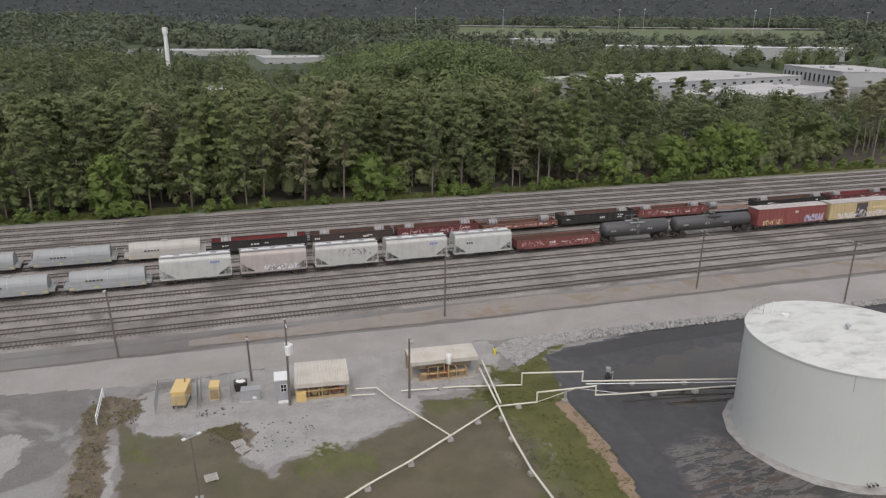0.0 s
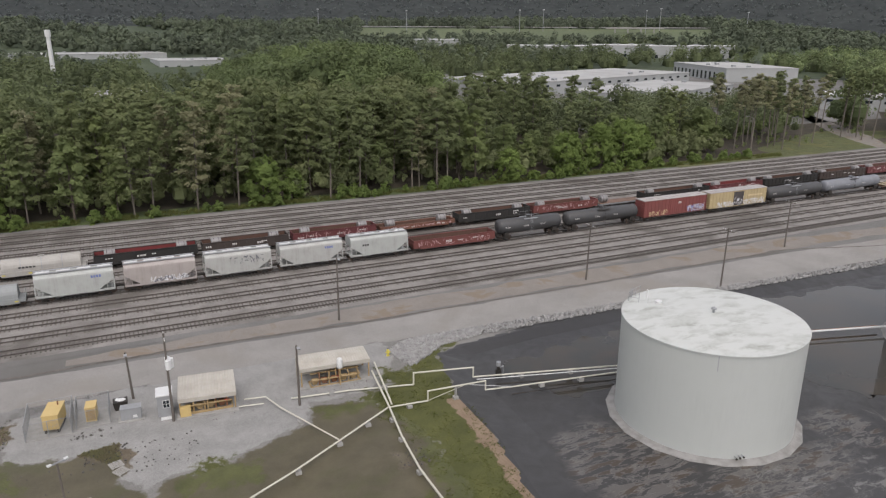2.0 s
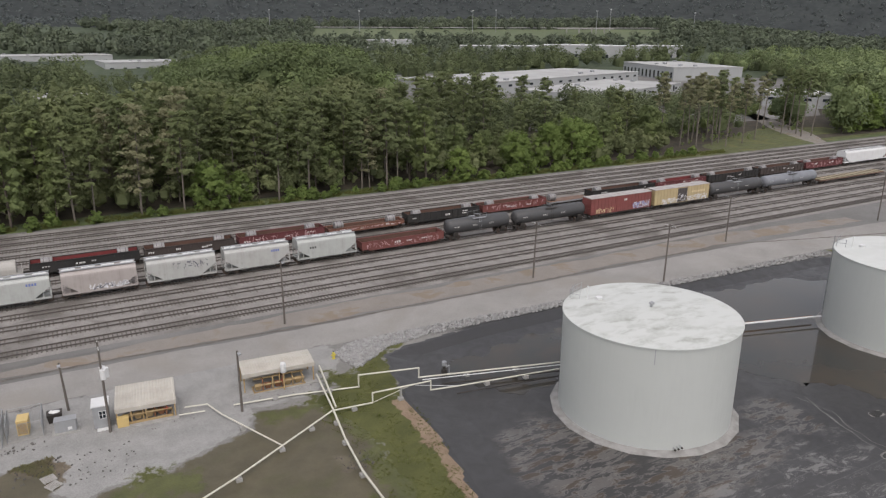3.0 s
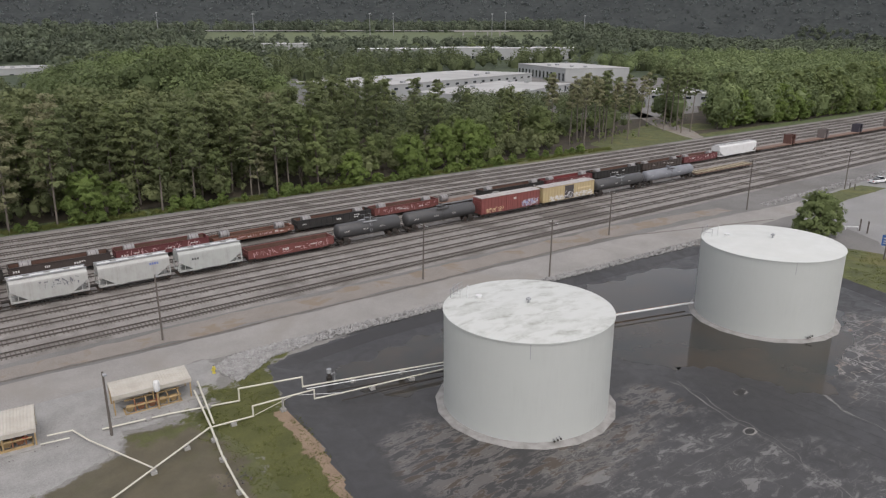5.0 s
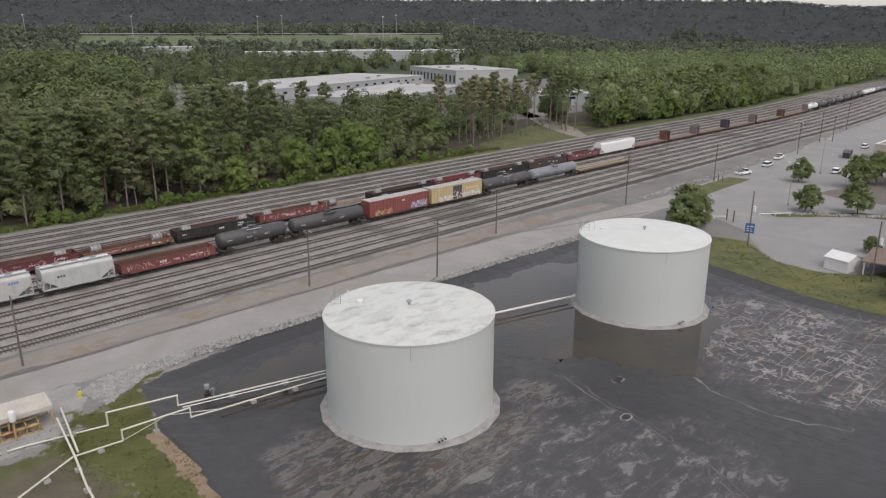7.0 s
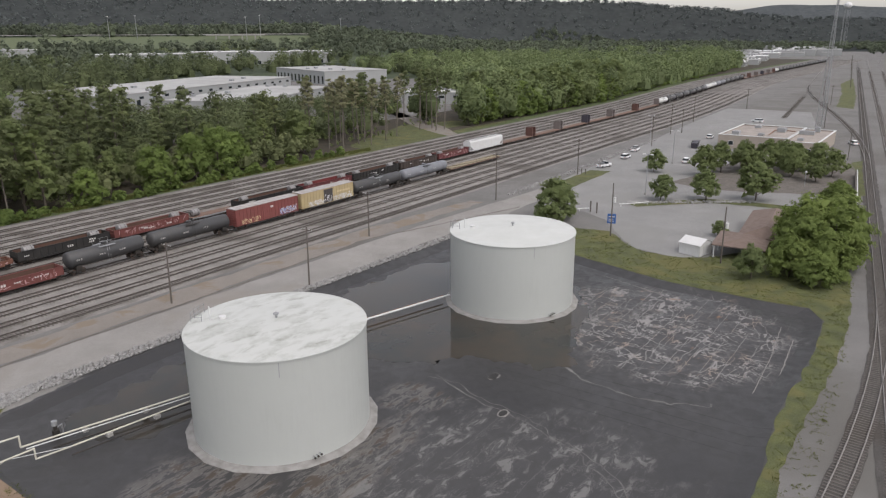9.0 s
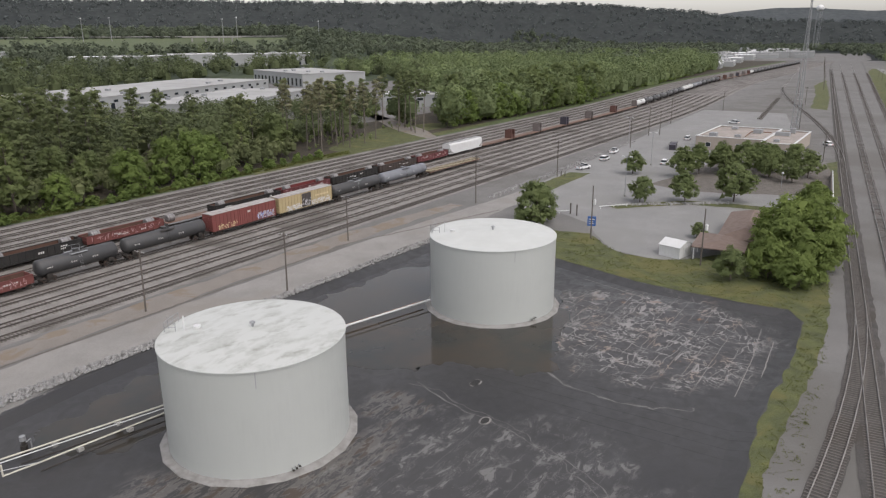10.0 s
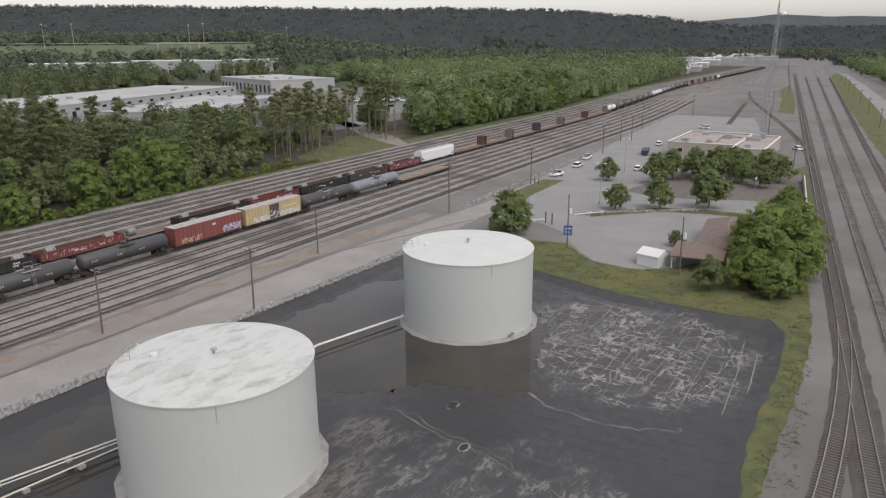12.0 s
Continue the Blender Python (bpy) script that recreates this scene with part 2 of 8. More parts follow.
# ---- mesh building ----
class Shape:
    """Collects vertices and faces for one mesh."""

    def __init__(self):
        self.v, self.f, self.smooth = [], [], []

    def add(self, verts, faces, smooth=False):
        n = len(self.v)
        self.v += verts
        self.f += [tuple(n + i for i in f) for f in faces]
        self.smooth += [smooth] * len(faces)
        return self

    def box(self, x0, x1, y0, y1, z0, z1, turn=0.0, about=(0, 0)):
        vs = [(x, y, z) for z in (z0, z1) for y in (y0, y1) for x in (x0, x1)]
        if turn:
            c, s = math.cos(turn), math.sin(turn)
            vs = [(about[0] + (x - about[0]) * c - (y - about[1]) * s, about[1] + (x - about[0]) * s + (y - about[1]) * c, z) for x, y, z in vs]
        return self.add(vs, [(0, 2, 3, 1), (4, 5, 7, 6), (0, 1, 5, 4), (2, 6, 7, 3), (0, 4, 6, 2), (1, 3, 7, 5)])

    def rod(self, a, b, r, seg=8, r2=None, cap=True):
        a, b = Vector(a), Vector(b)
        r2 = r if r2 is None else r2
        q = (b - a).to_track_quat("Z", "Y")
        vs = []
        for p, rr in ((a, r), (b, r2)):
            for i in range(seg):
                w = 2 * math.pi * i / seg
                vs.append(tuple(p + q @ Vector((rr * math.cos(w), rr * math.sin(w), 0))))
        self.add(vs, [(i, (i + 1) % seg, seg + (i + 1) % seg, seg + i) for i in range(seg)], True)
        if cap:
            self.add(vs, [tuple(range(seg - 1, -1, -1)), tuple(range(seg, 2 * seg))])
        return self

    def pipe(self, pts, r, seg=8):
        for a, b in zip(pts, pts[1:]):
            self.rod(a, b, r, seg)
        for p in pts[1:-1]:
            self.ball(p, (r * 1.08,) * 3, 8, 5)
        return self

    def ball(self, c, r, seg=12, rings=8, smooth=True):
        vs = [(c[0], c[1], c[2] - r[2])]
        for j in range(1, rings):
            w = math.pi * j / rings
            for i in range(seg):
                u = 2 * math.pi * i / seg
                vs.append((c[0] + r[0] * math.sin(w) * math.cos(u), c[1] + r[1] * math.sin(w) * math.sin(u), c[2] - r[2] * math.cos(w)))
        vs.append((c[0], c[1], c[2] + r[2]))
        fs = [(0, 1 + (i + 1) % seg, 1 + i) for i in range(seg)]
        for j in range(rings - 2):
            for i in range(seg):
                a, b = 1 + j * seg + i, 1 + j * seg + (i + 1) % seg
                fs.append((a, b, b + seg, a + seg))
        k, last = 1 + (rings - 2) * seg, len(vs) - 1
        fs += [(k + i, k + (i + 1) % seg, last) for i in range(seg)]
        return self.add(vs, fs, smooth)

    def lathe(self, profile, seg=64, centre=(0, 0), smooth=True):
        vs = []
        for r, z in profile:
            for i in range(seg):
                u = 2 * math.pi * i / seg
                vs.append((centre[0] + r * math.cos(u), centre[1] + r * math.sin(u), z))
        fs = []
        for j in range(len(profile) - 1):
            for i in range(seg):
                a, b = j * seg + i, j * seg + (i + 1) % seg
                fs.append((a, b, b + seg, a + seg))
        return self.add(vs, fs, smooth)

    def loft(self, rows, closed=True, caps=True, smooth=False):
        n = len(rows[0])
        vs = [tuple(p) for row in rows for p in row]
        fs = []
        for j in range(len(rows) - 1):
            for i in range(n if closed else n - 1):
                a, b = j * n + i, j * n + (i + 1) % n
                fs.append((a, b, b + n, a + n))
        self.add(vs, fs, smooth)
        if caps:
            self.add([tuple(p) for p in rows[0]], [tuple(range(n - 1, -1, -1))])
            self.add([tuple(p) for p in rows[-1]], [tuple(range(n))])
        return self

    def data(self, name, material):
        me = bpy.data.meshes.new(name)
        me.from_pydata(self.v, [], self.f)
        me.polygons.foreach_set("use_smooth", self.smooth)
        me.materials.append(material)
        me.update()
        return me


def part(name, shape, material, parent=None, label=""):
    """One mesh object; shape may be a Shape or ready mesh data."""
    ob = new(name, shape.data(name, material) if isinstance(shape, Shape) else shape)
    ob.parent = parent
    return tagged(ob, label)


def thing(name, at, label, category, group="", turn=0.0, kind=""):
    ob = new(name)
    ob.matrix_world = pose(*at, 0, 0, turn)
    ob.empty_display_size = 0.5
    return tagged(ob, label, category, group, kind)


def ragged(poly, step=1.5, amp=0.5, scale=0.3, seed=0.0):
    """An outline with its sides broken up by noise."""
    out = []
    for (x0, y0), (x1, y1) in zip(poly, poly[1:] + poly[:1]):
        n = max(1, int(math.hypot(x1 - x0, y1 - y0) / step))
        for i in range(n):
            x, y = x0 + (x1 - x0) * i / n, y0 + (y1 - y0) * i / n
            q = Vector((x * scale, y * scale, seed))
            k = Vector((x * scale * 4, y * scale * 4, seed + 3))
            out.append((x + amp * noise.noise(q) + 0.45 * amp * noise.noise(k), y + amp * noise.noise(q + Vector((9, 4, 2))) + 0.45 * amp * noise.noise(k + Vector((5, 1, 7)))))
    return out


from mathutils.geometry import tessellate_polygon


def sheet(name, loops, z, material, label, category="ground"):
    """A flat piece of ground within an outline, the further outlines being holes."""
    me = bpy.data.meshes.new(name)
    pts = [(x, y, z) for loop in loops for x, y in loop]
    tris = tessellate_polygon([[Vector((x, y, 0)) for x, y in loop] for loop in loops])
    fixed = []
    for a, b, c in tris:
        (ax, ay, _), (bx, by, _), (cx, cy, _) = pts[a], pts[b], pts[c]
        fixed.append((a, b, c) if (bx - ax) * (cy - ay) - (by - ay) * (cx - ax) > 0 else (a, c, b))
    me.from_pydata(pts, [], fixed)
    me.materials.append(material)
    return tagged(new(name, me), label, category, kind="structure")


# ---- lie of the land ----
def bend(x):
    """How far the yard swings sideways at x."""
    if x < 330:
        return 0.01 * x
    f = min(1.0, (x - 330) / 390)
    return 3.3 + 23.7 * f * f * (3 - 2 * f)


def main_line(x):
    return -0.75 + 0.1145 * (x - 94.8)


def along(c, x0, x1, step=20.0):
    n = max(2, int((x1 - x0) / step))
    return [(x0 + (x1 - x0) * i / n, c + bend(x0 + (x1 - x0) * i / n)) for i in range(n + 1)]


# basin: rim at ground level and floor half a metre lower, corner by corner
RIM = [(29.9, 76.9), (33, 78), (45, 79.5), (61, 79.8), (83.6, 78.7), (100, 78.0), (117, 77.2), (122.5, 74), (121.9, 51.7), (117, 33.8), (116.4, 17.1),
       (117.1, 11.7), (113, 9.1), (100.9, 8.2), (80.4, 8.8), (69.8, 7.8), (30, 6.5), (21, 8), (23, 25), (25.7, 46.5), (27.2, 57.2), (27.4, 66)]
FLOOR = [(32.5, 74.6), (34.5, 76.2), (45, 77.2), (61, 77.3), (83.6, 76.2), (100, 75.6), (115.6, 75), (119.8, 72.6), (119.3, 51.8), (114.6, 34.3), (114, 17.6),
         (114.6, 13), (112, 11.2), (100.8, 10.4), (80.4, 11), (69.8, 10), (31, 8.2), (25.5, 10), (28, 25), (30.2, 46), (31.5, 57), (31.7, 66)]
BASE = -0.5
ground = sheet("ground", [[(-2600, -1500), (4900, -1500), (4900, 4900), (-2600, 4900)], RIM[::-1]], 0.0, GROUND,
               "flat ground of grey crushed stone round the rail yard")

# liner of the basin
LINER, nt_, p_ = nodes_of("black_basin_liner")
g = Graph(nt_)
w = g.coords(world_space=True)
big = g.noise(w, 0.045, 4, 0.55, 0.5)
mid = g.noise(w, 0.5, 7, 0.62, 0.6)
grain = g.noise(w, 6.0, 3)
col = g.mix(g.ramp(mid, (0.3, 0.0), (0.7, 1.0)), (0.026, 0.0255, 0.0265), (0.04, 0.0395, 0.04))
col = g.mix(g.ramp(big, (0.4, 0.0), (0.65, 0.6)), col, (0.05, 0.049, 0.049))
px_, py_ = g.axis(w, 0), g.axis(w, 1)


def dome(cx, cy, rx, ry):
    a = g.math("DIVIDE", g.math("SUBTRACT", px_, cx), rx)
    b = g.math("DIVIDE", g.math("SUBTRACT", py_, cy), ry)
    return g.math("SUBTRACT", 1.0, g.math("SQRT", g.math("ADD", g.math("MULTIPLY", a, a), g.math("MULTIPLY", b, b))))


def patch(*args):
    rough_edge = g.math("MULTIPLY", g.math("SUBTRACT", g.noise(w, 0.16, 5, 0.6), 0.5), 1.1)
    return g.ramp(g.math("ADD", dome(*args), rough_edge), (0.08, 0.0), (0.3, 1.0))


# dried crust in cells, with the sheet seams showing through
crackle = g.noise(w, 0.33, 8, 0.62, 0.9)
joint = g.math("ADD", py_, g.math("MULTIPLY", g.math("SUBTRACT", crackle, 0.5), 0.5))
joints = g.math("MULTIPLY", g.ramp(g.math("PINGPONG", joint, 1.05), (0.0, 1.0), (0.07, 0.0)), g.ramp(g.noise(g.coords((0.5, 1.6, 1), True), 0.24, 3), (0.4, 0.0), (0.5, 0.75)))


def contour(scale, shift, level, wide, stretch=(1, 1, 1), detail=3, distort=0.5):
    """A thin pale tide line where drying water stood."""
    f = g.noise(g.coords(stretch, True, 0.0, shift), scale, detail, 0.55, distort)
    return g.ramp(g.math("ABSOLUTE", g.math("SUBTRACT", f, level)), (0.0, 1.0), (wide, 0.0)), f


def most(*fs):
    out = fs[0]
    for f in fs[1:]:
        out = g.math("MAXIMUM", out, f)
    return out


worn = g.ramp(g.noise(w, 0.16, 4, 0.6), (0.36, 0.25), (0.52, 1.0))
l1, f1 = contour(0.3, (3, 5, 0), 0.5, 0.016, (0.35, 1.0, 1), 3, 0.3)
l2, f2 = contour(0.34, (17, 2, 0), 0.48, 0.015, (1.0, 0.38, 1), 4, 0.4)
l3, f3 = contour(0.22, (41, 9, 0), 0.53, 0.01, (1.0, 1.0, 1), 4, 0.3)
f4 = g.noise(g.coords((0.6, 1.0, 1), True, 0.0, (9, 31, 0)), 0.5, 6, 0.66, 0.3)
film = g.math("MULTIPLY", g.ramp(f4, (0.56, 0.0), (0.61, 0.75)), g.ramp(f3, (0.46, 0.0), (0.56, 1.0)))
crust_area = patch(98.5, 28, 19.5, 20)
crust = g.math("MULTIPLY", crust_area, most(g.math("MULTIPLY", most(g.math("MULTIPLY", l1, 0.8), l2, l3), worn), film, joints))
col = g.mix(g.math("MULTIPLY", crust_area, 0.25), col, (0.075, 0.073, 0.072))
silt = g.mix(g.ramp(g.noise(w, 0.22, 4), (0.52, 0.0), (0.64, 1.0)), (0.27, 0.263, 0.254), (0.26, 0.21, 0.175))
col = g.mix(crust, col, silt)
rusty = g.math("MULTIPLY", crust_area, g.math("MULTIPLY", g.ramp(f4, (0.6, 0.0), (0.66, 0.8)), g.ramp(f2, (0.56, 0.0), (0.62, 1.0))))
col = g.mix(rusty, col, (0.2, 0.11, 0.06))
# silt dragged into short dabs on the south side
streak = g.noise(g.coords((0.55, 1.2, 1), True, 0.5), 0.75, 5, 0.6, 0.5)
spots_ = g.noise(g.coords((0.7, 1.1, 1), True, 0.4, (5, 3, 0)), 0.42, 5, 0.62, 0.8)
south = most(patch(52, 26, 19, 20), patch(44, 18, 20, 14))
dab = most(g.math("MULTIPLY", joints, 0.35), g.ramp(streak, (0.56, 0.0), (0.61, 0.7)), g.math("MULTIPLY", g.ramp(g.math("ABSOLUTE", g.math("SUBTRACT", streak, 0.52)), (0.0, 1.0), (0.012, 0.0)), 0.5), g.ramp(spots_, (0.6, 0.0), (0.66, 0.45)))
col = g.mix(g.math("MULTIPLY", south, 0.3), col, (0.068, 0.067, 0.067))
col = g.mix(g.math("MULTIPLY", south, dab), col, (0.175, 0.172, 0.167))
# pale broken crust and brown wash hugging the first tank
t1, h1 = contour(0.6, (7, 13, 0), 0.5, 0.024, (0.55, 1.3, 1), 5, 0.5)
t2, h2 = contour(1.0, (23, 1, 0), 0.52, 0.03, (0.4, 1.5, 1), 5, 0.4)
near_tank = most(patch(37, 48, 7.5, 10), patch(48, 41, 13, 4.5), patch(62.5, 44, 4, 5))
col = g.mix(g.math("MULTIPLY", near_tank, g.ramp(h2, (0.49, 0.0), (0.57, 0.5))), col, g.mix(g.ramp(h1, (0.46, 0.0), (0.54, 1.0)), (0.075, 0.052, 0.033), (0.15, 0.139, 0.13)))
col = g.mix(g.math("MULTIPLY", near_tank, g.math("MULTIPLY", most(t1, t2), 0.55)), col, (0.18, 0.172, 0.162))
sheet_joint = g.math("MULTIPLY", g.ramp(g.math("PINGPONG", g.math("ADD", g.math("SUBTRACT", px_, 72.0), g.math("MULTIPLY", py_, 0.04)), 1.0), (0.0, 1.0), (0.1, 0.0)), g.ramp(dome(75, 22, 4.6, 20), (0.0, 0.0), (0.1, 0.9)))
col = g.mix(sheet_joint, col, (0.012, 0.012, 0.012))
g.put(p_.inputs["Base Color"], col)
g.put(p_.inputs["Roughness"], g.ramp(g.math("ADD", mid, g.math("MULTIPLY", crust, 0.4)), (0.35, 0.36), (0.65, 0.6)))
g.put(p_.inputs["Normal"], g.bump(g.math("ADD", grain, g.math("MULTIPLY", mid, 2.0)), 0.12, 0.05))
p_.inputs["Specular IOR Level"].default_value = 0.35

me = bpy.data.meshes.new("basin_liner")
n = len(RIM)
tris = tessellate_polygon([[Vector((x, y, 0)) for x, y in FLOOR]])
vs = [(x, y, BASE) for x, y in FLOOR] + [(x, y, 0.012) for x, y in RIM] + [(x + 0.9 * (x - f[0]) / max(0.1, math.hypot(x - f[0], y - f[1])), y + 0.9 * (y - f[1]) / max(0.1, math.hypot(x - f[0], y - f[1])), 0.02) for (x, y), f in zip(RIM, FLOOR)]
fs = [t if (Vector(vs[t[1]]) - Vector(vs[t[0]])).cross(Vector(vs[t[2]]) - Vector(vs[t[0]])).z > 0 else t[::-1] for t in tris]
fs += [(n + i, n + (i + 1) % n, (i + 1) % n, i) for i in range(n)] + [(2 * n + i, 2 * n + (i + 1) % n, n + (i + 1) % n, n + i) for i in range(n)]
me.from_pydata(vs, [], fs)
me.materials.append(LINER)
tagged(new("basin_liner", me), "black membrane lined basin with pale silt deposits under the tanks", "basin", kind="structure")

# standing water in the basin
WATER, nt_, p_ = nodes_of("shallow_murky_water")
g = Graph(nt_)
w = g.coords(world_space=True)
g.put(p_.inputs["Base Color"], g.mix(g.ramp(g.noise(w, 0.12, 5, 0.6), (0.35, 0.0), (0.65, 1.0)), (0.032, 0.034, 0.032), (0.05, 0.042, 0.033)))
p_.inputs["Roughness"].default_value = 0.03
p_.inputs["IOR"].default_value = 1.33
g.put(p_.inputs["Normal"], g.bump(g.noise(w, 1.5, 2), 0.01, 0.02))
pool = [(62, 62), (62, 74), (80, 75), (104, 73.5), (112, 66), (109, 55), (107, 45), (101, 40), (95, 38), (87, 35.5), (79.8, 32.6), (77.3, 35), (77, 38.3), (75.5, 43), (71, 48), (68.5, 52), (66, 57)]
sheet("puddle", [ragged(pool, 0.5, 1.8, 0.3, 3.0)], BASE + 0.012, WATER, "shallow murky rainwater standing on the black liner", "puddle")
pool2 = [(36, 64.5), (36, 72), (48, 74.4), (62, 74.4), (61, 66), (54, 64), (46, 62.5), (41, 61)]
sheet("puddle", [ragged(pool2, 0.5, 1.8, 0.35, 8.0)], BASE + 0.012, WATER, "shallow rainwater pooled beside the pipe run", "puddle")

BED_DIRT = earth("dark_road_dirt", (0.10, 0.085, 0.07), (0.16, 0.14, 0.12), 0.6, fine=6)
SILTDIM = earth("thin_grey_silt", (0.095, 0.093, 0.09), (0.17, 0.166, 0.16), 0.8, fine=6)
SILT = earth("pale_silt", (0.17, 0.165, 0.155), (0.25, 0.235, 0.215), 0.8, fine=6)


def ribbon(pts, width, z, material, label, seed=1.0, wander=0.0):
    """A narrow uneven strip along a line, which may wander from side to side."""
    if wander:
        fine_pts = []
        for (x0, y0), (x1, y1) in zip(pts, pts[1:]):
            n = max(1, int(math.hypot(x1 - x0, y1 - y0) / 0.7))
            fine_pts += [(x0 + (x1 - x0) * i / n, y0 + (y1 - y0) * i / n) for i in range(n)]
        pts = [(x + wander * noise.noise(Vector((x * 0.4, y * 0.4, seed))), y + wander * noise.noise(Vector((x * 0.4, y * 0.4, seed + 7)))) for x, y in fine_pts]
    left, right = [], []
    for i, (x, y) in enumerate(pts):
        a, b = pts[max(0, i - 1)], pts[min(len(pts) - 1, i + 1)]
        dx, dy = b[0] - a[0], b[1] - a[1]
        k = width / 2 / math.hypot(dx, dy) * (0.4 + 1.2 * abs(noise.noise(Vector((x * 0.5, y * 0.5, seed + 2)))) if wander else 1.0)
        left.append((x - dy * k, y + dx * k))
        right.append((x + dy * k, y - dx * k))
    return sheet("silt_line", [ragged(left + right[::-1], 0.5, width * 0.6, 0.8, seed)], z, material, label, "silt")


ribbon([(68, 46), (66.7, 40.4), (65.6, 33.3), (64.0, 28.0), (62.7, 23.8), (61.4, 21), (58, 17.6), (56, 12)], 0.2, BASE + 0.008, SILTDIM, "wandering line of pale silt on the liner", 2.0, 0.9)
ribbon([(68.6, 45), (67.3, 40), (66.2, 33.3), (64.6, 28.0), (63.4, 23.8), (62.2, 20.6), (59, 16.6), (57.4, 10)], 0.16, BASE + 0.009, SILTDIM, "second faint line of pale silt on the liner", 12.0, 1.1)
ribbon([(80, 34.6), (77.4, 30), (76.8, 24), (78.0, 18.5), (81, 14.5)], 0.35, BASE + 0.009, SILTDIM, "broken pale silt line below the dried crust", 14.0, 1.4)
ribbon([(-60, 91.2), (-28, 91.7), (-2, 92.2), (22.7, 91.0), (59, 91.0), (109, 91.4), (126, 86.5), (150, 80)], 0.45, 0.05, BED_DIRT, "thin dark line of dirt along the road edge", 9.0)
ribbon([(115.3, 43.4), (111.9, 32.2)], 0.14, BASE + 0.009, SILT, "straight pale chalky mark on the liner", 3.0)
ribbon([(104.6, 11.3), (93, 10.6), (81.7, 9.9)], 0.14, BASE + 0.009, SILT, "straight pale chalky mark near the liner edge", 4.0)
ribbon([(108.6, 13.6), (97, 12.6), (85.6, 12.2)], 0.1, BASE + 0.009, SILT, "faint chalky mark on the liner", 6.0)

SUMP = earth("wet_dark_sediment", (0.018, 0.017, 0.016), (0.03, 0.028, 0.026), 0.8, rough=0.4, fine=6)
for x, y, rx, ry in ((72.1, 39.2, 0.95, 0.5), (65.1, 33.7, 0.8, 0.5)):
    ring = [(x + rx * math.cos(k * 0.5236), y + ry * math.sin(k * 0.5236)) for k in range(12)]
    sheet("silt_patch", [ragged([(x + (a - x) * 1.15, y + (b - y) * 1.15) for a, b in ring], 0.3, 0.25, 1.2, x)], BASE + 0.014, SILT, "pale silt rim round a low spot of the liner", "silt")
    sheet("sump_patch", [ragged(ring, 0.3, 0.2, 1.2, y)], BASE + 0.018, SUMP, "dark wet low spot in the liner", "sump")

# surface zones
sheet("yard_ballast", [along(97.3, -260, 1400) + along(163.5, -260, 1400)[::-1]], 0.02, YARD, "brown grey ballast field of the rail yard", "ballast")
sheet("verge_strip", [ragged(along(93.4, -260, 420, 12), 3, 0.5) + along(97.4, -260, 420, 12)[::-1]], 0.015, GROUND, "grey stone shoulder beside the yard", "ground")
sheet("verge_strip", [ragged([(-14, 92.6), (22, 91.6), (60, 91.5), (112, 92.0), (150, 90), (150, 94), (112, 97.2), (60, 96.8), (20, 96.4), (-14, 94.6)], 2, 0.9, 0.2, 5.0)], 0.03, BROWNEARTH, "bare brown earth strip beside the yard", "ground")
sheet("road", [ragged([(-160, 79), (-40, 81.2), (-8, 82.6), (14, 82.6), (24, 83.2), (61, 82), (84, 80.8), (121, 80.2), (140, 79), (165, 80), (172, 86), (150, 87.5),
                       (109, 90), (59, 90.6), (22, 90.6), (-28, 91.2), (-160, 91)], 2.5, 0.6, 0.2)], 0.03, ROAD, "pale gravel service road along the yard", "road")

# works yard: one finely divided sheet whose cover blends from gravel to mud, weeds and clay
PADS = [[(-19.4, 79.5), (-18.9, 74.5), (-18.3, 72.0), (-15.9, 71.2), (-12.7, 70.4), (-9.9, 70.6), (-7.4, 68.4), (-8.4, 65.2), (-5.8, 61.6), (-4.6, 63.6), (0.2, 63.7), (3.4, 65.2), (5.9, 66.1), (10, 67.8), (11.3, 71.4), (18.4, 71.6), (21.5, 74.5), (24.5, 79.5), (24, 84), (14, 84), (-8, 83.6), (-19, 80.6)],
        [(-23.2, 72.4), (-21.4, 72.1), (-19.9, 70.3), (-19.8, 66.4), (-19.6, 62.8), (-20.5, 55), (-22, 55), (-22.5, 64)], [(-20, 50), (-20, 57), (-13, 60.8), (-9, 60), (-8, 55), (-13, 46)], [(-44, 67), (-37, 61), (-30, 66), (-28, 74), (-33, 76.5), (-42, 75)], [(-60, 50), (-36, 46), (-30, 56), (-44, 60), (-60, 58)]]
DAMP = [[(-70, 30), (-24, 40), (-25, 60), (-23.5, 74), (-22, 81), (-8, 82.4), (6, 82.6), (1.4, 84.4), (-5, 84.8), (-14, 85), (-22, 84.4), (-34, 86.5), (-70, 85)], [(3.5, 67.5), (5, 71.2), (7.2, 73.2), (8.4, 71), (7.1, 68.1), (5.4, 65.7)], [(-14.5, 78.5), (-11.5, 78.5), (-11.5, 73.6), (-14.5, 73.6)]]
MUDDY = [[(-21.5, 77), (-19.6, 75), (-18.6, 71.8), (-15.9, 71.0), (-9.9, 70.2), (-7.6, 68), (-8.6, 64.8), (-5.8, 61), (-4.6, 63.2), (0.2, 63.2), (5.9, 65.6), (10.4, 67.6), (11.6, 71), (18, 69.4), (20.6, 62), (20.6, 52), (17, 30), (-19, 30), (-19.4, 66), (-19.8, 71)]]
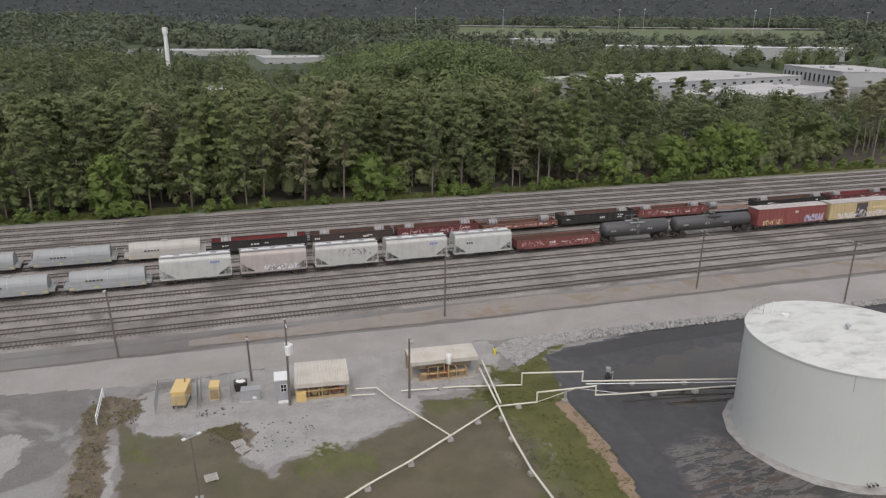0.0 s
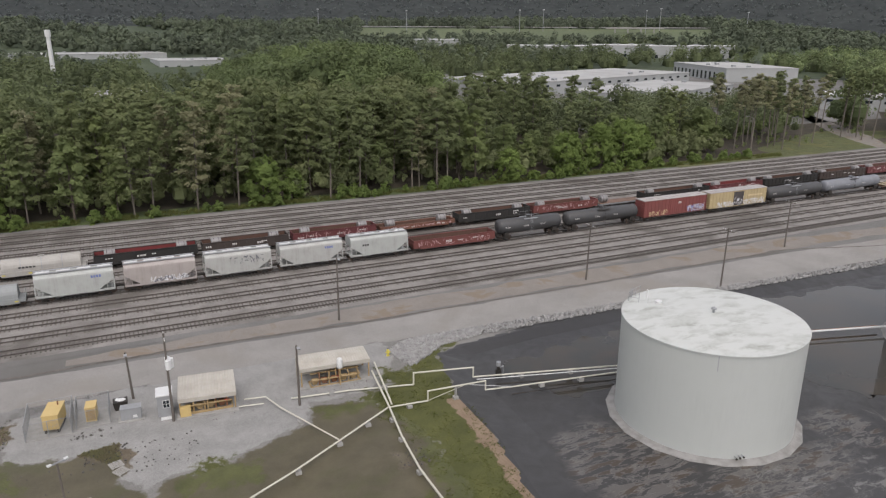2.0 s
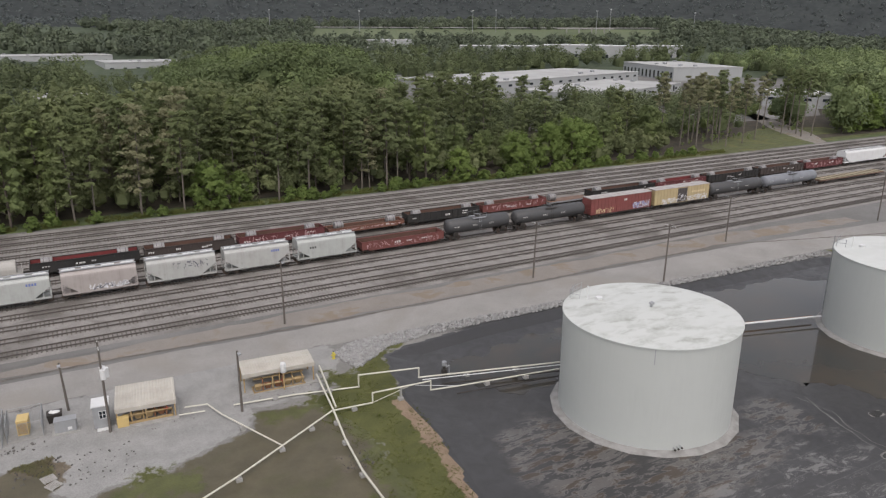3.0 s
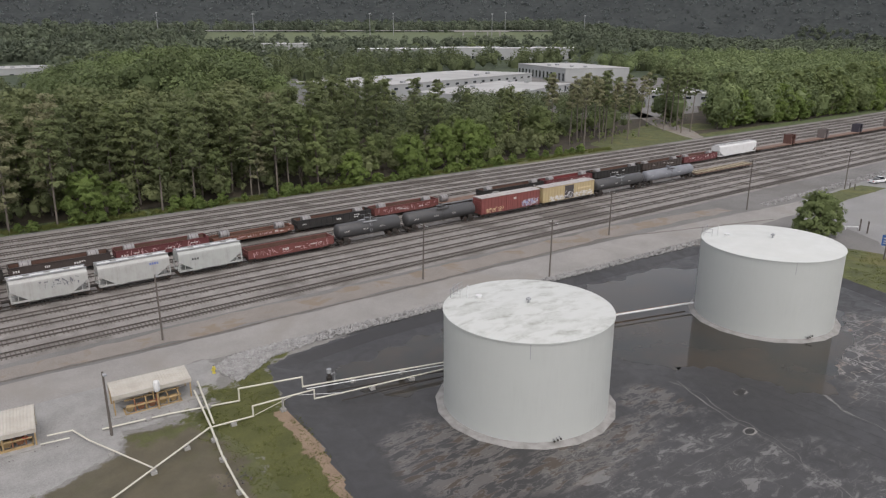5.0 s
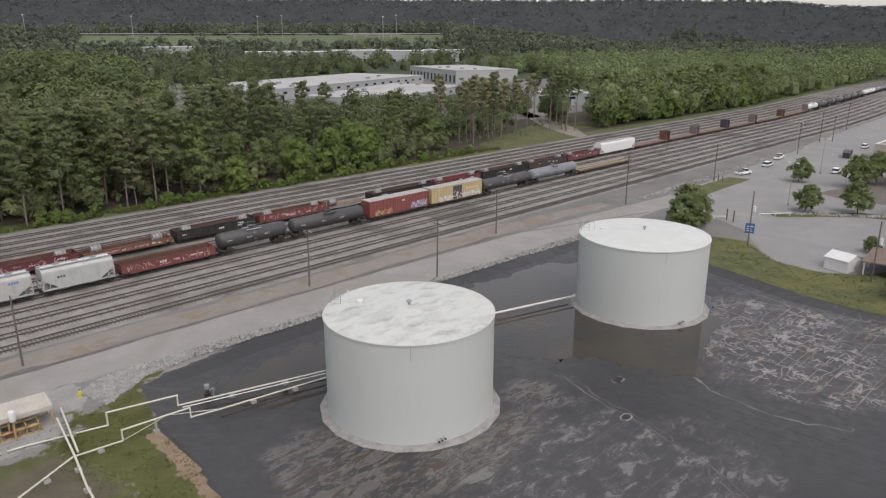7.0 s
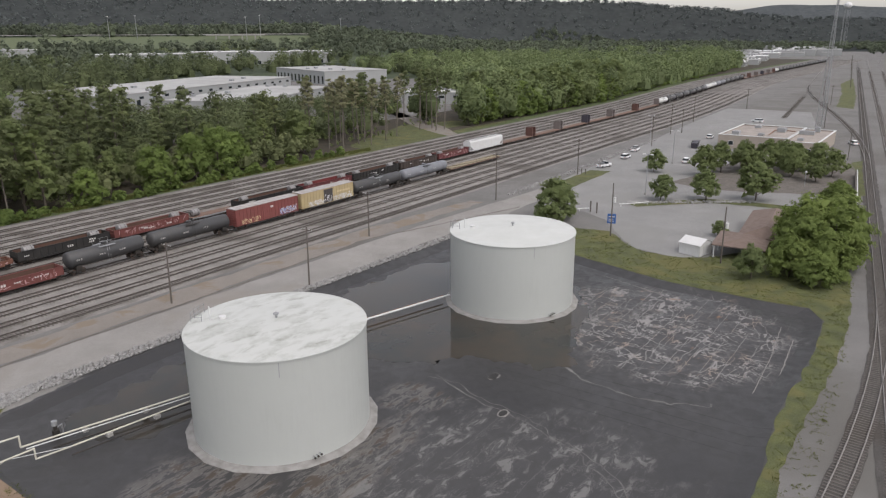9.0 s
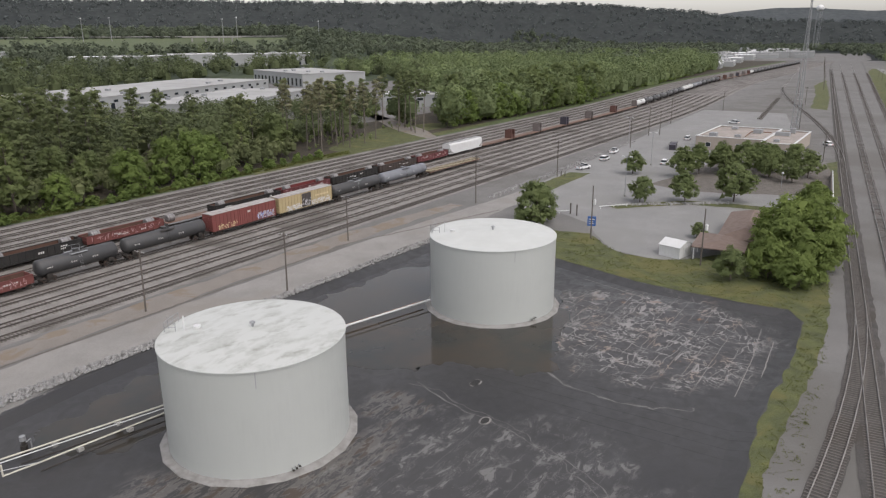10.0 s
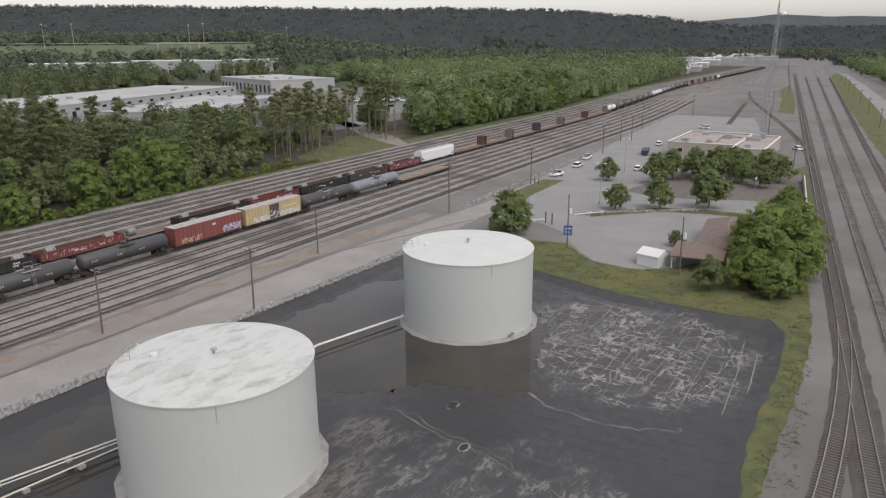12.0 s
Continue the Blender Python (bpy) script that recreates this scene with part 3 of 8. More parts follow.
GREEN = [[(21.4, 75.6), (24.6, 75.4), (27, 80), (33, 80.6), (31, 78.4), (29.6, 76.4), (27.4, 66), (27, 57), (25.6, 46.5), (22.9, 25), (14, 25), (18.2, 50), (19.6, 60), (18.4, 66), (16, 70.2), (20, 72)], [(11.6, 70.5), (17.8, 69.6), (17.6, 67.4), (12, 68.4)],
         [(-18.8, 71), (-17, 69.6), (-16.9, 66.6), (-18.8, 67.6)], [(-2.2, 64.2), (0.7, 64.7), (4, 62), (3.2, 59.4), (0, 59.4), (-3.8, 61)], [(14, 52), (19, 50), (17, 40), (12, 42)]]
BARE = [[(-22.6, 81), (-18.2, 80), (-18.5, 75.4), (-20.2, 74.4), (-20.9, 72.8), (-20.6, 68.8), (-20.9, 55), (-23.4, 55), (-23.8, 69.5), (-24.2, 78.4)], [(-12, 70.9), (-8.6, 71.4), (-6.6, 69), (-8, 66.4), (-10.5, 69.6)], [(16, 58.6), (19.2, 58.4), (18.8, 55.4), (15.8, 55.8)]]
CLAY = [[(25.2, 66.4), (27.4, 66), (27.2, 62), (27, 57), (26.4, 53), (24.6, 30), (23.2, 30), (24.4, 50), (24.9, 53.5), (25.1, 58.6), (25.5, 62)]]
YARD_EDGE = [(-70, 30), (-70, 84.8), (-34, 85.6), (-20, 83.8), (-8, 84), (24, 84.2), (27, 83.2), (34, 81.8), (40, 80.4), (44, 79.4), (33, 78), (29.9, 76.9), (27.4, 66), (27.2, 57.2), (25.7, 46.5), (23, 25), (22, 20), (-60, 20)]


def inside_by(px, py, poly):
    """Distance to a polygon's outline, positive inside it."""
    best = np.full(px.shape, 1e9)
    odd = np.zeros(px.shape, bool)
    for (x0, y0), (x1, y1) in zip(poly, poly[1:] + poly[:1]):
        dx, dy = x1 - x0, y1 - y0
        k = np.clip(((px - x0) * dx + (py - y0) * dy) / (dx * dx + dy * dy), 0, 1)
        best = np.minimum(best, np.hypot(px - x0 - k * dx, py - y0 - k * dy))
        if dy:
            odd ^= ((y0 > py) != (y1 > py)) & (px < dx * (py - y0) / dy + x0)
    return np.where(odd, best, -best)


gx, gy = np.meshgrid(np.arange(-60, 44.2, 0.4), np.arange(24, 86.2, 0.4), indexing="ij")
wob = np.array([[noise.noise(Vector((a * 0.45, b * 0.45, 3.0))) + 0.5 * noise.noise(Vector((a * 1.3, b * 1.3, 8.0))) for b in gy[0]] for a in gx[:, 0]])


def cover(polys, soft, amp):
    d = np.max([inside_by(gx, gy, p) for p in polys], axis=0)
    return np.clip((d + amp * wob) / soft * 0.5 + 0.5, 0, 1)


edge_d = inside_by(gx, gy, YARD_EDGE)
gz = np.where(edge_d > 0.35 + 0.4 * wob, 0.055, -0.12)
keep = edge_d > -0.35
idx = -np.ones(gx.shape, int)
idx[keep] = np.arange(keep.sum())
quads = np.stack([idx[:-1, :-1], idx[1:, :-1], idx[1:, 1:], idx[:-1, 1:]], -1).reshape(-1, 4)
quads = quads[(quads >= 0).all(1)]
me = bpy.data.meshes.new("works_yard")
me.from_pydata(np.stack([gx[keep], gy[keep], gz[keep]], -1).tolist(), [], quads.tolist())
me.polygons.foreach_set("use_smooth", [True] * len(quads))
for name_, three in (("cover_a", (cover(PADS, 0.7, 0.8), cover(DAMP, 1.0, 0.9), cover(MUDDY, 0.8, 0.8))), ("cover_b", (cover(GREEN, 2.6, 2.0), cover(BARE, 0.9, 1.0), cover(CLAY, 0.6, 0.7)))):
    att = me.attributes.new(name_, "FLOAT_COLOR", "POINT")
    att.data.foreach_set("color", np.stack([*(v[keep] for v in three), np.ones(keep.sum())], -1).astype(np.float32).ravel())
WORKS, nt_, p_ = nodes_of("works_yard_ground")
g = Graph(nt_)
w = g.coords(world_space=True)
mott = g.noise(w, 0.35, 6, 0.62)
speck = g.noise(w, 9.0, 3, 0.7)
rag = g.math("MULTIPLY", g.math("SUBTRACT", g.noise(w, 1.1, 6, 0.68), 0.5), 1.1)
fine_ = g.ramp(speck, (0.3, 0.0), (0.7, 1.0))


def tone(dark, light, k=0.35):
    return g.mix(k, g.mix(g.ramp(mott, (0.34, 0.0), (0.66, 1.0)), dark, light), g.mix(fine_, tuple(v * 0.5 for v in dark), tuple(v * 1.35 for v in light)))


def share(name, i):
    at = nt_.nodes.new("ShaderNodeAttribute")
    at.attribute_name = name
    return g.ramp(g.math("ADD", g.axis(at.outputs["Color"], i), rag), (0.42, 0.0), (0.6, 1.0))


col = tone((0.145, 0.14, 0.132), (0.2, 0.195, 0.185))
muddy = share("cover_a", 2)
for f, paint_ in ((share("cover_a", 1), g.mix(g.ramp(g.noise(w, 0.1, 4, 0.5, 1.2), (0.5, 0.0), (0.56, 0.8)), tone((0.112, 0.109, 0.104), (0.15, 0.146, 0.139)), tone((0.18, 0.178, 0.173), (0.235, 0.232, 0.225)))), (share("cover_a", 0), tone((0.2, 0.198, 0.192), (0.275, 0.272, 0.262))), (muddy, tone((0.064, 0.056, 0.034), (0.1, 0.086, 0.054), 0.15)),
                  (share("cover_b", 1), tone((0.06, 0.048, 0.032), (0.145, 0.12, 0.088))), (share("cover_b", 0), tone((0.045, 0.05, 0.016), (0.092, 0.096, 0.032))), (share("cover_b", 2), tone((0.165, 0.118, 0.08), (0.24, 0.18, 0.13)))):
    col = g.mix(f, col, paint_)
algae = g.math("MULTIPLY", muddy, g.ramp(g.noise(w, 0.16, 5, 0.6, 0.4), (0.52, 0.0), (0.66, 0.55)))
col = g.mix(algae, col, (0.062, 0.066, 0.026))
g.put(p_.inputs["Base Color"], col)
g.put(p_.inputs["Roughness"], g.mix(muddy, (0.93, 0.93, 0.93), (0.42, 0.42, 0.42)))
p_.inputs["Specular IOR Level"].default_value = 0.3
g.put(p_.inputs["Normal"], g.bump(speck, 0.3, 0.05))
me.materials.append(WORKS)
tagged(new("works_yard", me), "gravel works yard with flooded mud, weeds and clay", "ground", kind="structure")

sheet("grass_bank", [ragged([(122.6, 80), (136, 73), (140, 61), (141.7, 53.7), (134, 46.5), (131.4, 42.4), (131.7, 35.2), (134, 31.5), (140, 28), (146, 20), (150, 12), (150, 10.2), (132, 7.8), (125.7, 7.0), (112.9, 5.6), (93.8, 5.5), (79.6, 6.0),
                            (70.4, 6.4), (52, 3.6), (30, 2.6), (30, 6.2), (69.8, 7.7), (80.4, 8.7), (100.9, 8.1), (113.1, 9.0), (117.2, 11.6), (116.5, 17.1), (117.1, 33.8), (122, 51.7), (122.6, 70)], 1.5, 0.5, 0.4, 2.0)],
      0.045, GRASS, "rough grass bank between the basin and the car park", "grass")
sheet("car_park", [ragged([(131.4, 35.4), (132.7, 45.5), (142.3, 52.7), (150, 58), (155, 66), (152, 76), (166, 81), (172, 86), (205, 88), (240, 90), (330, 97), (420, 102), (420, 60), (330, 42), (280, 31), (250, 27), (206, 22),
                           (184, 20), (150, 24), (138, 28)], 3, 0.4)], 0.03, LOT, "pale worn asphalt car park", "car_park")
sheet("grass_island", [ragged([(174.8, 85.7), (178.4, 79.6), (206, 80.2), (204.2, 86.4)], 1.5, 0.4, 0.4, 2.0)], 0.06, GRASS, "wedge of mown grass beside the car park", "grass")
sheet("grass_island", [ragged([(168, 60), (174.5, 55), (184, 45), (186, 36), (187, 24), (183, 24), (181.5, 35), (179.5, 44), (171.5, 52), (166, 57)], 1.5, 0.4, 0.4, 3.0)], 0.06, GRASS,
      "grass strip with young trees in the car park", "grass")
sheet("grass_island", [ragged([(200, 60), (222, 56), (246, 54), (256, 36), (262, 22), (236, 17), (210, 17), (203, 26.6), (197, 42), (196, 52)], 1.5, 0.6, 0.3, 4.0)], 0.06, BED_DIRT,
      "dark patch of ground under the car park trees", "ground")
sheet("grass_island", [ragged([(206, 16), (236, 18), (262, 23), (268, 20.5), (240, 17.5), (210, 13.6)], 1.5, 0.4, 0.3, 4.0)], 0.065, GRASS, "grass strip beside the main line", "grass")
sheet("grass_island", [ragged([(450, 44), (546, 53.6), (752, 79.5), (664, 78), (569, 65), (457, 53)], 4, 1.0, 0.1, 4.0)], 0.05, GRASS, "grass triangle between the tracks", "grass")
edge_far = [(x, y + 1.2) for x, y in along(163.5, -260, 1400)]
sheet("grass_verge", [edge_far + along(176, -260, 1400)[::-1]], 0.03, SCRUB, "weedy green verge in front of the wood", "grass")
sheet("grass_verge", [ragged([(150, 168), (170, 172), (215, 176), (260, 176), (300, 183), (300, 172), (215, 166.5), (150, 165)], 3, 0.6)], 0.05, GRASS, "yellow green grass slope by the wood", "grass")
sheet("dirt_path", [ragged([(243, 166.5), (250, 166.8), (266, 184), (322, 266), (318, 268), (261, 198), (250, 180)], 2, 0.6, 0.3, 3.0)], 0.08, BROWNEARTH, "pale dirt path leading into the wood", "path")
sheet("grass_verge", [ragged([(196, 170), (240, 170), (262, 182), (290, 180), (290, 196), (262, 206), (225, 192), (200, 182)], 3, 1.2, 0.2, 5.0)], 0.07, GRASS, "yellow green grass under slender pines", "grass")
sheet("forest_floor", [[(-400, 176)] + along(172, -260, 1400)[1:] + [(1400, 420), (700, 430), (300, 345), (180, 335), (-400, 420)]], 0.055, LITTER, "dark leaf litter under the trees", "forest_floor")
sheet("far_land", [[(-2600, 400), (150, 400), (700, 520), (1250, 300), (1600, 290), (1800, 120), (1500, 60), (1500, -1500), (4900, -1500), (4900, 4900), (-2600, 4900)]], 0.06, FARLAND, "distant wooded plain", "land")
sheet("town_ground", [ragged([(1250, 80), (1250, 300), (1330, 330), (1900, 430), (2000, 300), (1900, 140), (1500, 95)], 20, 8, 0.02)], 0.42, GROUND, "pale paved ground of the distant town", "ground")
sheet("side_grass", [ragged([(292, -1.2), (366, 6.5), (513, 21.3), (944, 59.7), (1025, 61), (1025, 57), (882, 39.7), (520, 6.6), (433, 0.0), (292, -13)], 6, 1.2, 0.1)], 0.04, GRASS, "green verge beyond the main lines", "grass")

sheet("side_road", [ragged([(292, -13.2), (433, -0.2), (520, 6.4), (882, 39.5), (1025, 56.8), (1025, 50), (777, 21), (571, 1), (430, -10), (292, -24)], 8, 0.5, 0.1)], 0.05, LOT, "pale asphalt side road beyond the main lines", "road")

# ---- tanks ----
ROOFWHITE, nt_, p_ = nodes_of("stained_white_tank_roof")
g = Graph(nt_)
o = g.coords((0.42, 0.8, 1), False, 0.35)
blot = g.noise(o, 1.0, 5, 0.6, 0.3)
fine = g.noise(g.coords(), 2.2, 4)
rows_ = g.ramp(g.math("PINGPONG", g.axis(g.coords((1, 1, 1), False, 0.35), 1), 1.25), (0.1, 1.0), (0.75, 0.45))
mask = g.math("MULTIPLY", g.math("MULTIPLY", g.ramp(blot, (0.44, 0.0), (0.6, 1.0)), rows_), g.ramp(g.noise(g.coords(), 0.16, 3), (0.36, 0.15), (0.5, 1.0)))
g.put(p_.inputs["Base Color"], g.mix(g.math("MULTIPLY", mask, g.ramp(fine, (0.3, 0.45), (0.7, 0.95))), (0.46, 0.474, 0.455), (0.245, 0.25, 0.222)))
p_.inputs["Roughness"].default_value = 0.5
CLEANROOF = painted("clean_white_tank_roof", (0.48, 0.494, 0.476), (0.41, 0.42, 0.4), 0.3, 0.5, streak=False, scale=0.3)


FOOTING = painted("stained_footing_concrete", (0.26, 0.256, 0.248), (0.1, 0.094, 0.084), 0.6, 0.85, streak=False, scale=0.9)


def storage_tank(at, r, h, roof_material, turn, label):
    t = thing("storage_tank", at, label, "storage tank", "white storage tanks", turn)
    part("shell", Shape().lathe([(r, 0.05), (r, h)], 96), TANKWHITE, t)
    part("roof", Shape().lathe([(r + 0.03, h - 0.10), (r + 0.06, h - 0.04), (r + 0.06, h), (r * 0.5, h + 0.32), (0.02, h + 0.62)], 96, smooth=False), roof_material, t, "white cone roof with grey stains")
    part("ring_wall", Shape().lathe([(r + 0.98, 0.0), (r + 0.9, 0.1), (r - 0.1, 0.3)], 18, smooth=False), FOOTING, t, "stained concrete ring footing")
    vent = part("vent", Shape().rod((0, 0, h + 0.55), (0, 0, h + 1.0), 0.12).lathe([(0.02, h + 1.28), (0.3, h + 1.12), (0.3, h + 1.0), (0.12, h + 0.98)], 12, smooth=False), GREYSTEEL, t, "small mushroom vent")
    # stair platform and guard rail at the rim
    spots = [((r - 0.25) * math.cos(radians(106 + i * 6)), (r - 0.25) * math.sin(radians(106 + i * 6))) for i in range(4)] + [((r - 1.4) * math.cos(radians(124)), (r - 1.4) * math.sin(radians(124)))]
    for x, y in spots:
        part("rail_post", Shape().rod((x, y, h), (x, y, h + 1.05), 0.035, 5), GREYSTEEL, t)
    for dz in (0.55, 1.05):
        part("guard_rail", Shape().pipe([(x, y, h + dz) for x, y in spots], 0.03, 5), GREYSTEEL, t)
    part("gauge_mast", Shape().rod(((r - 2.2) * math.cos(radians(122)), (r - 2.2) * math.sin(radians(122)), h), ((r - 2.2) * math.cos(radians(122)), (r - 2.2) * math.sin(radians(122)), h + 1.7), 0.08, 8), WHITEMETAL, t)
    hatch = Shape().rod(((r - 3.4) * math.cos(radians(118)), (r - 3.4) * math.sin(radians(118)), h + 0.1), ((r - 3.4) * math.cos(radians(118)), (r - 3.4) * math.sin(radians(118)), h + 0.5), 0.38, 14)
    part("roof_hatch", hatch, WHITEMETAL, t)
    lad = Shape()
    a0 = radians(112)
    for da in (-0.025, 0.025):
        lad.rod(((r + 0.22) * math.cos(a0 + da), (r + 0.22) * math.sin(a0 + da), 0.2), ((r + 0.22) * math.cos(a0 + da), (r + 0.22) * math.sin(a0 + da), h + 1.0), 0.03, 5)
    for i in range(36):
        z = 0.4 + i * 0.31
        lad.rod(((r + 0.22) * math.cos(a0 - 0.025), (r + 0.22) * math.sin(a0 - 0.025), z), ((r + 0.22) * math.cos(a0 + 0.025), (r + 0.22) * math.sin(a0 + 0.025), z), 0.015, 4)
    part("ladder", lad, GREYSTEEL, t)
    for i, a_ in enumerate((245.5, 247.5, 249.5)):
        c_, s_ = math.cos(radians(a_)), math.sin(radians(a_))
        nz = part("nozzle", Shape().rod((r * c_, r * s_, 0.55 + 0.1 * i), ((r + 0.45) * c_, (r + 0.45) * s_, 0.55 + 0.1 * i), 0.06, 8), GREYSTEEL, t, "small dark drain nozzle")
        part("flange", Shape().rod(((r + 0.4) * c_, (r + 0.4) * s_, 0.55 + 0.1 * i), ((r + 0.5) * c_, (r + 0.5) * s_, 0.55 + 0.1 * i), 0.11, 10), BLACKSTEEL, nz)
    part("overflow_slot", Shape().box(r - 0.02, r + 0.025, -0.04, 0.04, h - 1.75, h - 0.12, radians(229)), GREYSTEEL, t, "narrow grey slot below the roof rim")
    part("rim_angle", Shape().lathe([(r + 0.065, h - 0.16), (r + 0.1, h - 0.14), (r + 0.1, h - 0.02), (r + 0.06, h + 0.005)], 96, smooth=False), TANKWHITE, t)
    return t


storage_tank((50.4, 52.75, BASE), 9.35, 11.35, ROOFWHITE, 0, "large white steel tank with grey-stained roof in the basin")
storage_tank((96.66, 51.12, BASE), 9.6, 11.35, CLEANROOF, 0, "large white steel tank with clean roof beside shallow water")


# ---- tracks ----
def tie_mesh():
    return Shape().box(-0.1, 0.1, -1.18, 1.18, 0.0, 0.11).data("tie", TIE)


TIE_DATA = tie_mesh()


def track(name, path, x0, x1, label, shiny=False, parts=None, proud=True):
    """Two rails on ties along y = path(x). Ties within the stretch parts are objects of their own."""
    t = thing(name, (0, 0, 0), label, "railway track", "yard tracks", kind="structure")
    step = 6.0
    n = int((x1 - x0) / step)
    for side in (-0.7525, 0.7525):
        rows = []
        for i in range(n + 1):
            x = x0 + step * i
            y = path(x)
            s = (path(x + 0.5) - path(x - 0.5))
            k = 1 / math.hypot(1, s)
            def at(d, z):
                return (x - s * k * d, y + k * d, z)
            rows.append([at(side - 0.07, 0.1), at(side - 0.03, 0.14), at(side - 0.036, 0.28), at(side + 0.036, 0.28), at(side + 0.03, 0.14), at(side + 0.07, 0.1)])
        part("rail", Shape().loft(rows), SHINY if shiny else RAIL, t)
    rest, rng = Shape(), random.Random(int(x0 * 7 + path(0) * 13))
    x = x0
    while x < min(x1, 900 if name == "main_track" else 520):
        s = math.atan(path(x + 0.5) - path(x - 0.5))
        y = path(x) + rng.uniform(-0.06, 0.06)
        top = 0.12 if proud else 0.035 + rng.uniform(-0.04, 0.05)
        if parts and parts[0] < x < parts[1]:
            ob = part("tie", TIE_DATA, TIE, t)
            ob.matrix_local = pose(x, y, -0.02 if shiny else 0.01, 0, 0, math.degrees(s) + rng.uniform(-1.5, 1.5))
        else:
            rest.box(x - 0.1, x + 0.1, y - 1.22, y + 1.22, 0.0, top - (0.02 if shiny else 0.0), s + rng.uniform(-0.03, 0.03), (x, y))
        x += 0.56 + rng.uniform(-0.03, 0.03)
    tagged(part("ties", rest, TIE if proud else TIEDUST, t, "weathered wooden ties"), kind="stuff")
    return t


LANES = [99.8 + 4.6 * i for i in range(14)]
for i, c in enumerate(LANES):
    track("yard_track", lambda x, c=c: c + bend(x), -150, 1250, "yard track of rusty rails on weathered wooden ties", parts=(-10, 150) if i == 0 else None, proud=i == 0)
BED = earth("dark_oily_ballast", (0.052, 0.048, 0.044), (0.095, 0.087, 0.08), 0.5, fine=9, stain=(0.06, 0.052, 0.045), stain_scale=0.1)


def bed(path, x0, x1, wide, label):
    n = int((x1 - x0) / 8)
    xs = [x0 + (x1 - x0) * i / n for i in range(n + 1)]
    sheet("track_bed", [ragged([(x, path(x) + wide) for x in xs] + [(x, path(x) - wide) for x in xs[::-1]], 1.5, 0.35, 0.5)], 0.04 + 0.004 * wide, BED, label, "ballast")


bed(main_line, 20, 1000, 1.9, "dark stained ballast bed of the main line")
track("main_track", main_line, 20, 1900, "main line track with worn rails on dark ties", True, parts=(60, 225))
track("main_track", lambda x: -0.9 + 0.1085 * (x - 143.8), 40, 1900, "second main line track beyond a gravel strip", True, proud=False)
track("main_track", lambda x: -0.2 + 0.0995 * (x - 200), 40, 1900, "outer main line track beside the verge", True, proud=False)
track("main_track", lambda x: 0.6 + 0.0905 * (x - 270), 150, 1500, "rusty outer track beside the verge", False, proud=False)
bed(lambda x: main_line(x) + 4.9 * max(0.0, (126 - x) / 55) ** 1.94, 20, 116, 1.35, "dark ballast bed of the siding")
track("siding_track", lambda x: main_line(x) + 4.9 * max(0.0, (126 - x) / 55) ** 1.94, 20, 126, "diverging siding leaving the main line at a turnout", True)


def ease(f):
    f = min(1.0, max(0.0, f))
    return f * f * (3 - 2 * f)


track("siding_track", lambda x: main_line(x) + 35 * ease((x - 262) / 378), 264, 1080, "curved connecting track running across the gravel", True)
bed(lambda x: main_line(x) + 35 * ease((x - 262) / 378), 300, 640, 1.1, "dark ballast bed of the connecting track")
track("siding_track", lambda x: 66.4 + 0.105 * (x - 384.6), 384, 590, "short disused spur track on dark gravel", False)


# ---- rail cars ----
CACHE = {}


def shared(key, material, build):
    """Mesh data made once and used again."""
    k = (key, material.name)
    if k not in CACHE:
        CACHE[k] = build().data(key if isinstance(key, str) else key[0], material)
    return CACHE[k]


def wheel_shape():
    s = Shape()
    s.rod((0, -0.07, 0), (0, 0.05, 0), 0.44, 16)
    s.rod((0, -0.1, 0), (0, -0.07, 0), 0.48, 16)
    return s


def frame_shape():
    s = Shape()
    for y in (-1.0, 1.0):
        s.box(-1.15, 1.15, y - 0.09, y + 0.09, 0.52, 0.68)
        s.box(-0.5, 0.5, y - 0.1, y + 0.1, 0.3, 0.8)
        for x in (-0.87, 0.87):
            s.box(x - 0.16, x + 0.16, y - 0.1, y + 0.1, 0.36, 0.66)
    s.box(-0.3, 0.3, -1.1, 1.1, 0.5, 0.85)
    for x in (-0.87, 0.87):
        s.rod((x, -0.8, 0.46), (x, 0.8, 0.46), 0.08, 8)
    return s


def trucks(car, xs):
    for x in xs:
        tr = part("truck", shared("truck", BLACKSTEEL, frame_shape), BLACKSTEEL, car)
        tr.location = (x, 0, 0)
        for dx in (-0.87, 0.87):
            for side in (-1, 1):
                w = part("wheel", shared("wheel", WHEEL, wheel_shape), WHEEL, tr)
                w.matrix_local = pose(dx, 0.77 * side, 0.46, 0, 0, 0 if side > 0 else 180)


def couplers(car, half):
    for k in (-1, 1):
        s = Shape().box(min(k * (half - 0.9), k * half), max(k * (half - 0.9), k * half), -0.14, 0.14, 0.72, 1.0)
        part("coupler", s, BLACKSTEEL, car)


def place_car(name, x0, x1, lane, label, category, group):
    xm = (x0 + x1) / 2
    slope = math.degrees(math.atan((bend(xm + 5) - bend(xm - 5)) / 10))
    car = thing(name, (xm, lane + bend(xm), 0.34), label, category, group, slope)
    couplers(car, (x1 - x0) / 2)
    return car, (x1 - x0)


def bars(car, at_x, y, z, w, h, material, n=4, name="lettering"):
    """Unreadable lettering as plain bars on a car's side."""
    s = Shape()
    for i in range(n):
        x = at_x + i * w / n
        s.box(x, x + w / n * 0.7, y - 0.006, y + 0.006, z, z + h)
    part(name, s, material, car)


